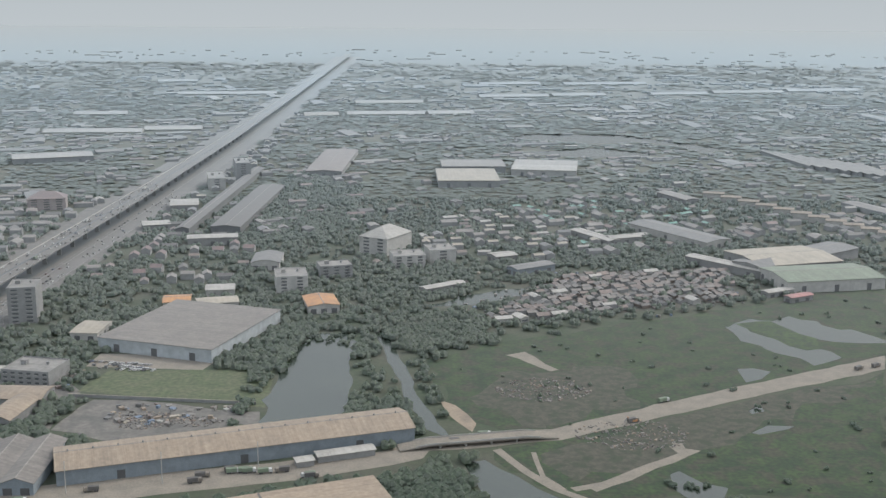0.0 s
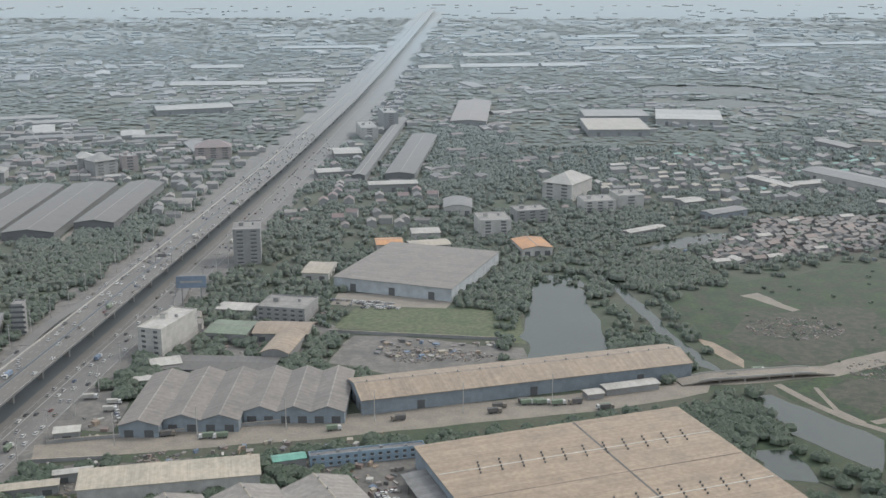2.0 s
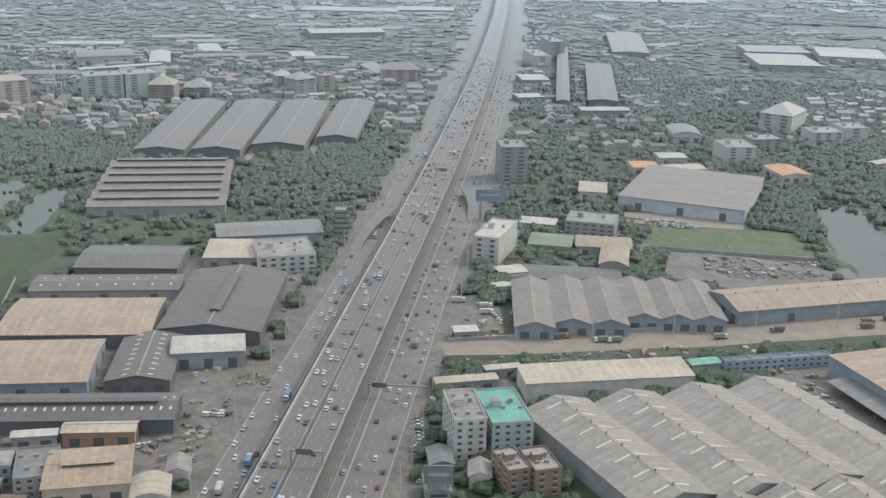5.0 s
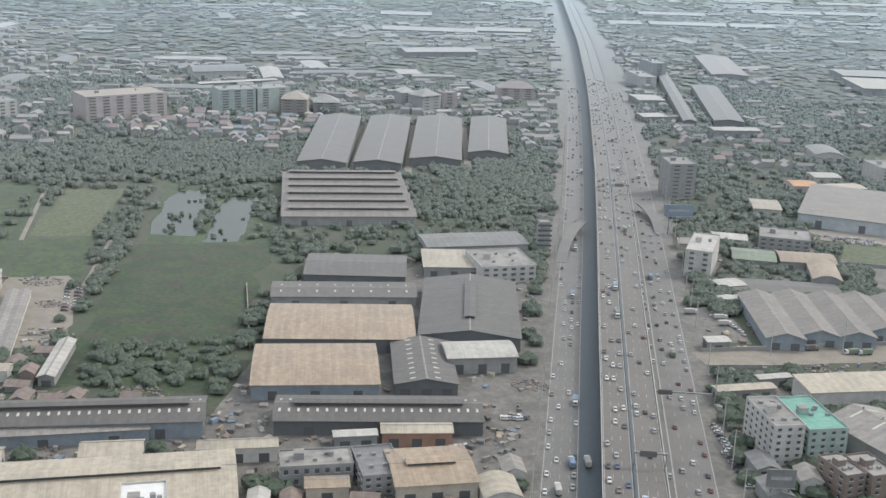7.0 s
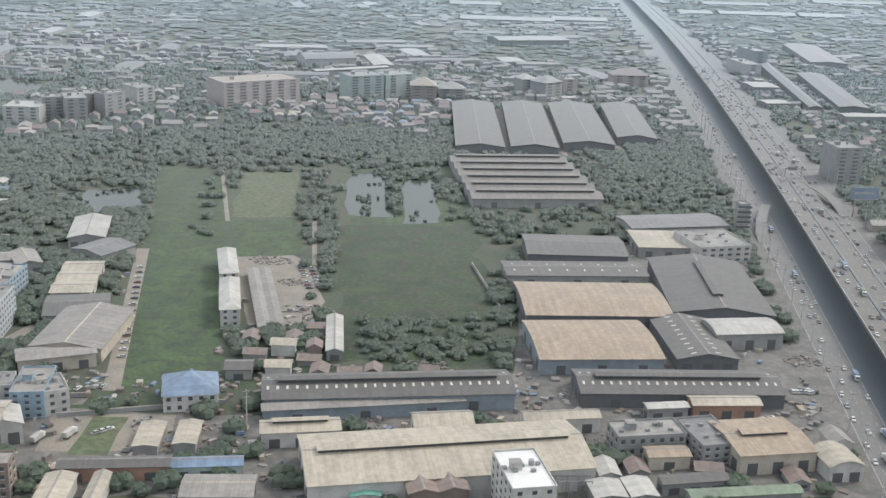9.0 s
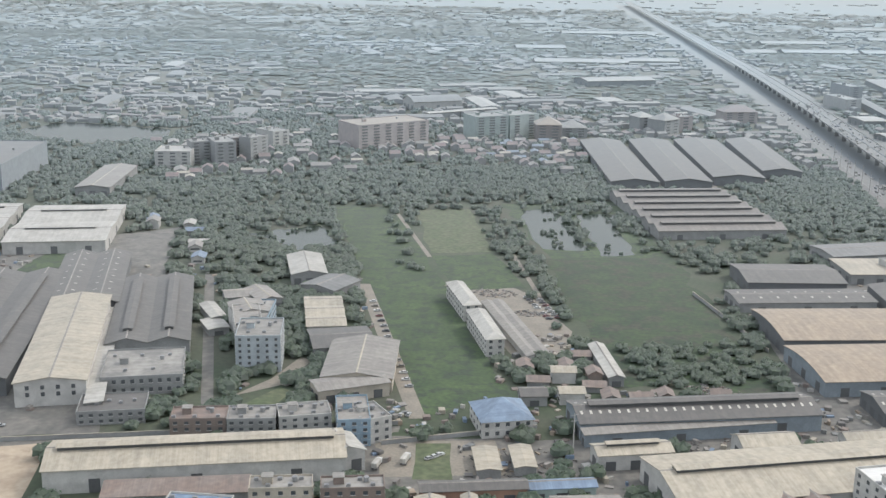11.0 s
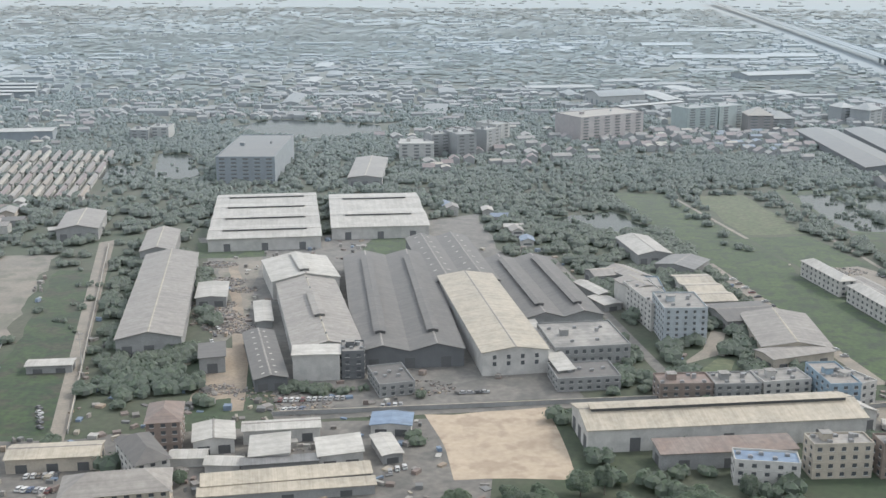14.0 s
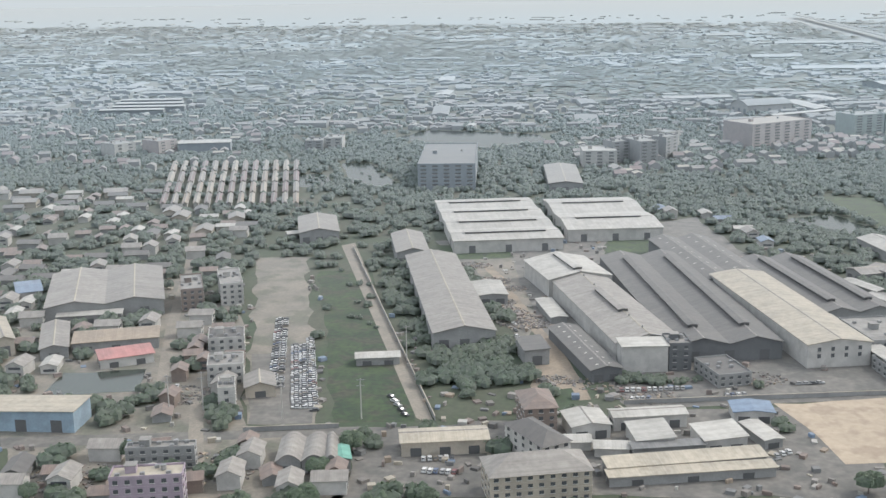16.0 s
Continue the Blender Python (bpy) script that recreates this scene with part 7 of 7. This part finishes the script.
parked(-195.2, 492.5, -175.8, 449.1, 24, 90)
parked(-188.3, 498.1, -183.3, 476.9, 5, 90)
parked(-345.1, 603.3, -344.8, 578.2, 4, 0)
parked(-358.5, 598.6, -351.3, 579.1, 5, 20)
parked(-813.5, 424.6, -854.5, 572.3, 16, 80)
parked(-831.3, 444.0, -842.6, 483.5, 6, 0)
parked(-565.7, 423.4, -549.6, 426.0, 8, 90)
parked(-488.8, 440.5, -478.0, 441.0, 6, 90)
parked(-485.3, 444.9, -475.0, 441.9, 5, 90)
parked(-1162.7, 247.5, -1147.1, 251.2, 7, 90)
parked(-1160.7, 236.8, -1146.2, 237.2, 6, 90)
parked(-1190.3, 317.8, -1177.1, 291.3, 5, 30)
parked(-1213.3, 216.9, -1204.4, 217.1, 5, 90)
parked(-832.1, 470.5, -828.0, 452.9, 3, 0)
parked(-387.4, 449.2, -383.2, 415.6, 9, 80)
parked(-386.2, 420.7, -380.6, 385.7, 8, 80)
parked(-383.4, 469.3, -369.0, 471.7, 7, 90)
parked(-797.3, 346.1, -791.1, 352.5, 3, 0)
parked(-1147.5, 450.9, -1133.6, 373.2, 7, 20)
parked(-1150.7, 408.4, -1141.6, 355.3, 7, 20)
parked(-1085.1, 336.4, -1054.5, 343.1, 12, 80)
parked(-1003.0, 355.4, -990.0, 358.5, 4, 0)
parked(-1080.2, 325.3, -1070.5, 328.6, 4, 60)
parked(-1037.2, 335.2, -1026.8, 338.5, 4, 80)
parked(-823.1, 388.9, -809.2, 394.4, 4, 60)
parked(-690.4, 361.8, -666.7, 367.7, 8, 80)
parked(-511.1, 405.4, -500.3, 408.9, 5, 80)
parked(-363.8, 715.8, -340.9, 736.8, 9, 70)
parked(-319.6, 765.5, -302.7, 760.1, 6, 70)
parked(-365.0, 603.5, -356.2, 633.0, 6, 70)
parked(-256.2, 695.1, -244.5, 652.4, 5, 30)
parked(-1083.1, 266.3, -1080.9, 272.4, 2, 0)
parked(-1025.2, 265.5, -1015.3, 275.2, 4, 60)
parked(-1287.5, 291.1, -1313.5, 389.0, 10, 0)
truck(-137.7, 596.4, 15, "dark")
truck(-100.1, 610.1, 15, "green")
truck(-75.2, 605.0, 195, "green")
truck(7.3, 656.5, 195, "dark")
truck(27.9, 668.7, 15, "green")
truck(124.4, 693.4, 30, "dark")
truck(151.7, 731.4, 30, "green")
truck(309.3, 802.3, 35, "dark")
truck(324.4, 809.1, 35, "dark")
truck(-119.9, 612.2, 15, "dark")
truck(-111.7, 611.5, 15, "green")
truck(-316.3, 557.7, 14, "dark")
truck(-295.0, 555.4, 194, "green")
truck(-287.3, 556.0, 194, "green")
truck(-235.8, 583.0, 14, "dark")
truck(-226.4, 568.8, 14, "green")
truck(-192.3, 583.9, 194, "dark")
truck(-135.0, 604.0, 14, "dark")
truck(-118.3, 609.8, 14, "green")
truck(-109.3, 610.5, 14, "green")
truck(-90.9, 612.0, 194, "dark")
truck(-72.9, 604.6, 14, "dark")
truck(-376.9, 608.8, 10, "white")
truck(-360.2, 601.3, 10, "white")
truck(-359.2, 591.0, 10, "white")
truck(-456.4, 396.9, 95, "blue")
truck(-449.4, 398.7, 95, "white")
truck(-462.9, 371.9, 95, "white")
truck(-817.4, 337.7, 80, "white")
truck(-806.1, 343.7, 80, "white")
fence(-1082.7, 319.4, -964.9, 346.6)
fence(-964.9, 346.6, -812.9, 382.5)
fence(-818.8, 359.4, -750.8, 385.1)
fence(-379.2, 544.8, -224.5, 586.4)
fence(-1244.0, 266.5, -1204.0, 276.1)
fence(-1164.1, 289.7, -1278.2, 605.7)
fence(-653.2, 611.8, -625.2, 504.9)
fence(-253.0, 734.6, -123.4, 721.1)
fence(-379.9, 520.8, -339.1, 527.6)
rubble(-1171.4, 513.7, 13.0, 170, "rows of scrap and machine parts beside the lane")
rubble(-1153.4, 459.2, 14.0, 200, "rows of scrap and machine parts beside the lane")
rubble(-1152.1, 509.9, 9.0, 90, "scrap beside the grey hall")
rubble(-1116.2, 347.0, 10.0, 110, "crates and scrap by the gate")
rubble(-1070.3, 330.4, 14.0, 90, "pallets and parts along the works wall")
rubble(-1161.0, 477.8, 14.0, 160, "stacked scrap metal beside the long hall")
rubble(-1138.8, 437.5, 16.0, 200, "stacked scrap and machine parts")
rubble(-1168.7, 526.1, 14.0, 160, "scrap heaps in the works yard")
rubble(-1092.1, 344.8, 16.0, 90, "stored pallets and crates along the wall")
rubble(-1019.3, 361.4, 14.0, 70, "stored crates along the wall")
rubble(-672.4, 374.1, 30.0, 120, "yard clutter of crates and barrels")
rubble(-562.5, 369.3, 26.0, 120, "yard clutter of crates and barrels")
rubble(-757.4, 347.0, 26.0, 80, "yard clutter beside the carports")
rubble(-474.5, 482.2, 10.0, 60, "roadside clutter")
rubble(-1288.0, 305.6, 18.0, 160, "clutter between the houses")
rubble(-1242.7, 228.7, 22.0, 160, "clutter between the houses")
rubble(-1289.7, 211.9, 24.0, 160, "clutter between the houses")
rubble(-1060.4, 269.3, 26.0, 120, "pallets and crates between the sheds")
rubble(-333.1, 490.3, 20.0, 120, "roadside clutter and stalls")
rubble(-316.1, 589.5, 16.0, 80, "truck yard clutter")
rubble(-188.8, 691.6, 22.0, 240, "scattered scrap, timber and rubble on the yard")
rubble(-155.6, 689.9, 14.0, 90, "scattered scrap and rubble")
rubble(71.2, 754.8, 34.0, 260, "lumps of dumped earth and rubble")
rubble(120.9, 672.1, 36.0, 260, "lumps of dug earth beside the road")
rubble(-779.0, 596.6, 14.0, 90, "building rubble in the yard")
rubble(-756.4, 557.9, 9.0, 70, "scrap heap in the yard")
rubble(-664.0, 442.6, 14.0, 90, "demolition waste")
rubble(-1184.4, 565.8, 12.0, 120, "stacked scrap metal")
rubble(-1149.1, 450.7, 16.0, 160, "stacked scrap metal beside the hall")
rubble(-1135.6, 437.6, 12.0, 120, "stacked scrap metal")
rubble(-315.3, 529.5, 12.0, 60, "pale rubble beside the lane")
rubble(-948.4, 411.2, 8.0, 50, "roof rubbish and scrap")

# ---- loose goods in the yards ----
CLUTTER = ("white", "grey", "rust", "taupe", "dark", "tan", "grey", "steel", "cream", "rust", "blue")
loose_v, loose_f, loose_m = [], [], []


def goods(x0, x1, y0, y1, n, most=4.0):
    """Crates, pallets, sheets and scrap that lie about between the buildings."""
    for _ in range(n):
        x, y = random.uniform(x0, x1), random.uniform(y0, y1)
        w, d, h = random.uniform(0.8, most), random.uniform(0.8, most), random.uniform(0.4, 2.3)
        if not is_free(x, y, most * 0.6) or any(inside(x, y, p) for p in CLEAN):
            continue
        a, i, k = random.uniform(0, 3.14), len(loose_v), random.randrange(len(CLUTTER))
        c, q = math.cos(a) / 2, math.sin(a) / 2
        for z in (0.0, h):
            loose_v.extend((x + u * w * c - v * d * q, y + u * w * q + v * d * c, z) for u, v in ((-1, -1), (1, -1), (1, 1), (-1, 1)))
        loose_f.extend([i + j for j in f] for f in ((4, 5, 6, 7), (0, 1, 5, 4), (1, 2, 6, 5), (2, 3, 7, 6), (3, 0, 4, 7)))
        loose_m.extend([k] * 5)


for zone in ((-860, -480, 295, 430, 900), (-1190, -980, 215, 330, 320), (-1190, -950, 330, 640, 420), (-385, -185, 445, 580, 420), (-380, -245, 600, 810, 320), (-1420, -1190, 195, 520, 700), (-625, -470, 400, 700, 420), (-780, -690, 400, 520, 260), (-900, -800, 380, 640, 260), (20, 280, 915, 1100, 240)):
    goods(*zone)
goods(-215, -135, 680, 722, 70, 4.5)
me = bpy.data.meshes.new("yard_goods")
me.from_pydata(loose_v, [], loose_f)
for k in CLUTTER:
    me.materials.append(ROOFS[k])
me.polygons.foreach_set("material_index", loose_m)
tagged(new("yard_goods", me), "loose crates, pallets, sheets and scrap in the yards", "clutter", "", "stuff")

# ---- greenery and the far town ----
def town_noise(x, y):
    return noise.noise(Vector((x * 0.0032, y * 0.0024, 3.1))) + 0.35 * noise.noise(Vector((x * 0.011, y * 0.008, 8.0)))


close_crowns = [lumpy_crown(4, 6, 2, 56, 5.0, 2.7, 0.5, rng) + np.array((0, 0, 3.6)) for _ in range(8)]
near_crowns = [lumpy_crown(2, 5, 2, 12, 5.2, 2.9, 0.8, rng) + np.array((0, 0, 3.6)) for _ in range(8)]
far_crowns = [crown_points(13, 6.8, 0.6, 3.0, 5, rng, 12.0) + np.array((0, 0, 2.8)) for _ in range(8)]
wood_verts = {"near": [], "far": []}


def plant(px, py, s, far=False):
    v = (far_crowns if far else close_crowns if py < 720 and s > 0.5 else near_crowns)[random.randrange(8)]
    a = random.uniform(0, 6.28)
    c, q = math.cos(a) * s, math.sin(a) * s
    wood_verts["far" if far else "near"].append(np.stack([v[:, 0] * c - v[:, 1] * q + px, v[:, 0] * q + v[:, 1] * c + py, v[:, 2] * s - 1.2 * s], 1))


def grove(pts, n, size=1.0):
    """Trees or bushes close together over a piece of ground."""
    xs, ys = [p[0] for p in pts], [p[1] for p in pts]
    for _ in range(n):
        x, y = random.uniform(min(xs), max(xs)), random.uniform(min(ys), max(ys))
        if inside(x, y, pts) and not any(inside(x, y + k, p) for p in PONDS for k in (0, 14, 26)) and is_free(x, y, 2.0 * size) and (size > 0.6 or noise.noise(Vector((x * 0.03, y * 0.03, 5.0))) > -0.1):
            plant(x, y, size * random.uniform(0.7, 1.3))


grove([(-1166, 330), (-1125, 336), (-1152, 411), (-1191, 407)], 130, 1)
grove([(-941, 836), (-673, 902), (-688, 1047), (-973, 1000)], 900, 1)
grove([(-500, 813), (-445, 879), (-486, 1077), (-578, 988)], 500, 1)
grove([(-219, 1227), (-94, 1230), (-114, 1608), (-228, 1735)], 700, 1)
grove([(-1089, 356), (-1051, 357), (-1019, 356), (-1018, 349), (-1087, 345)], 50, 0.6)
grove([(-959, 358), (-926, 377), (-917, 386), (-922, 393), (-958, 368)], 40, 0.6)
grove([(-45, 869), (-4, 816), (57, 931), (-30, 974)], 240, 1)
grove([(-119, 788), (-102, 788), (-108, 871), (-83, 887), (-104, 919), (-137, 886)], 160, 1)
grove([(-33, 602), (-8, 522), (35, 505), (35, 524), (11, 612)], 140, 1)
grove([(-701, 696), (-654, 731), (-672, 842), (-716, 937), (-785, 882)], 320, 1)
grove([(-846, 637), (-801, 583), (-873, 836), (-882, 833)], 70, 0.8)
grove([(-738, 502), (-712, 442), (-799, 853), (-818, 849)], 90, 0.8)
grove([(220, 1573), (356, 1789), (424, 1629), (232, 1445), (163, 1483)], 240, 1)
grove([(-698, 444), (-631, 456), (-637, 521), (-707, 499)], 120, 0.7)
grove([(-1233, 361), (-1200, 365), (-1251, 543), (-1283, 540)], 60, 0.5)
grove([(77, 596), (196, 718), (325, 790), (246, 582)], 120, 0.42)
grove([(0, 816), (426, 1056), (337, 823), (72, 681)], 160, 0.42)
grove([(-137, 825), (-109, 877), (-128, 706), (-125, 662), (-134, 662)], 90, 0.9)
# clumps of bushes that stand in the shallow fish ponds
for x0, y0, x1, y1, n in ((-750, 715, -722, 850, 26), (-705, 705, -692, 835, 6), (-975, 700, -905, 755, 12), (-1395, 850, -1370, 912, 14), (-1350, 860, -1320, 975, 16), (-105, 855, -70, 885, 26), (128, 590, 155, 606, 8)):
    for _ in range(n):
        plant(random.uniform(x0, x1), random.uniform(y0, y1), random.uniform(0.3, 0.6))
single = 0
QUARTER_X = -1060.0  # the crowded quarter has few trees
SMALL_ROOFS, BIG_ROOFS = (1, 3, 3, 3, 4, 4, 5, 3, 7, 10, 10, 10, 10, 0), (0, 1, 1, 5, 10, 10, 3, 3)


def clear_of_ponds(x, y, r):
    return not any(inside(x, y + k, p) for p in PATCHES if abs(p[0][0] - x) < 900 for k in (0, r))


y = 190.0
while y < 5600:
    step = 6.9 if y < 900 else 6.9 * (y / 900) ** 0.98
    if y > 1250:
        step = min(step, 14.0) if y < 2600 else 14.0 * (y / 2600) ** 1.15
    x = -1200 - 0.6 * y
    while x < 40 + 0.44 * y:
        px, py = x + random.uniform(-0.5, 0.5) * step, y + random.uniform(-0.5, 0.5) * step
        x += step
        t = town_noise(px, py)
        r = random.random()
        if y > 1250 and r < (0.22 if t > 0.16 else 0.11 if t > -0.05 else 0.03) * (1.0 if y < 2600 else 0.6 if y < 4200 else 0.3):
            big = random.random() < 0.035 + 0.05 * (y > 2200)
            grow = 1.0 if y < 3600 else 1.25
            w, d = (random.uniform(18, 34), random.uniform(40, 110)) if big else (random.uniform(7, 13) * grow, random.uniform(9, 24) * grow)
            if is_free(px, py, 14 if big else 5) and clear_of_ponds(px, py, 8):
                turn = 14 + 9 * math.sin(px * 0.0021 + py * 0.0013) + random.gauss(0, 4) + (90 if random.random() < 0.55 else 0)
                far_house(px, py, radians(turn), w, d, (random.uniform(4, 7) if big else random.choice((3.0, 3.2, 5.6, 6.0))) * (1.0 if y < 1700 else 0.6), random.uniform(0.8, 2.2), 1 + random.choice(BIG_ROOFS if big else SMALL_ROOFS))
                if big:
                    keep(px, py, w, d, turn)
            continue
        thick = (0.66 if y < 1000 else 0.86) + 0.9 * (noise.noise(Vector((px * 0.013, py * 0.013, 1.7))) + 0.1)
        if t > 0.12:
            thick *= 0.5
        if y < 820 and px < QUARTER_X - 0.35 * y:
            thick *= 0.5
        if y < 440 and (-860 < px < -480 or -1190 < px < -980):
            thick *= 0.22  # paved works quarters
        if y > 1250:
            thick *= 0.85 if y < 3000 else 0.5 if y < 4500 else 0.0
        if r < thick and (open_ground(px, py, 2.2) if y < 1800 else is_free(px, py, 3) and clear_of_ponds(px, py, 10)):
            if y < 640 and single < 300 and random.random() < 0.45:
                tree(px, py, random.randrange(4), random.uniform(0.7, 1.25))
                single += 1
            else:
                plant(px, py, random.uniform(0.65, 1.3) * max(1.0, step / 11.5), y > 1500)
    y += step
for key, words in (("near", "dusty green trees and bushes between the buildings"), ("far", "distant dusty green woods and gardens")):
    tagged(new("woods", quads_mesh("woods", np.concatenate(wood_verts[key]), WOODS)), words, "trees", "", "stuff")
me = bpy.data.meshes.new("distant_houses")
me.from_pydata(roof_v, [], roof_f)
me.materials.append(WALLS["grey"])
for k in FAR_ROOFS:
    me.materials.append(ROOFS[k])
me.polygons.foreach_set("material_index", roof_m)
tagged(new("distant_houses", me), "distant town of small houses and sheds with pale roofs", "houses", "", "stuff")
me = bpy.data.meshes.new("parked_cars")
me.from_pydata(parked_v, [], parked_f)
for m in (*CARS, GLASS):
    me.materials.append(m)
me.polygons.foreach_set("material_index", parked_m)
tagged(new("parked_cars", me), "rows of small parked and distant cars, mostly white and silver", "cars", "", "stuff")

# ---- drawing scale ----
# All the building above is drawn at life size; the model of the plain is brought to the scale of the flight.
MODEL = 615.0 / 1100.0
for ob in scene.objects:
    if ob.parent is None and ob.type not in ("CAMERA", "LIGHT"):
        ob.matrix_basis = Matrix.Scale(MODEL, 4) @ ob.matrix_basis
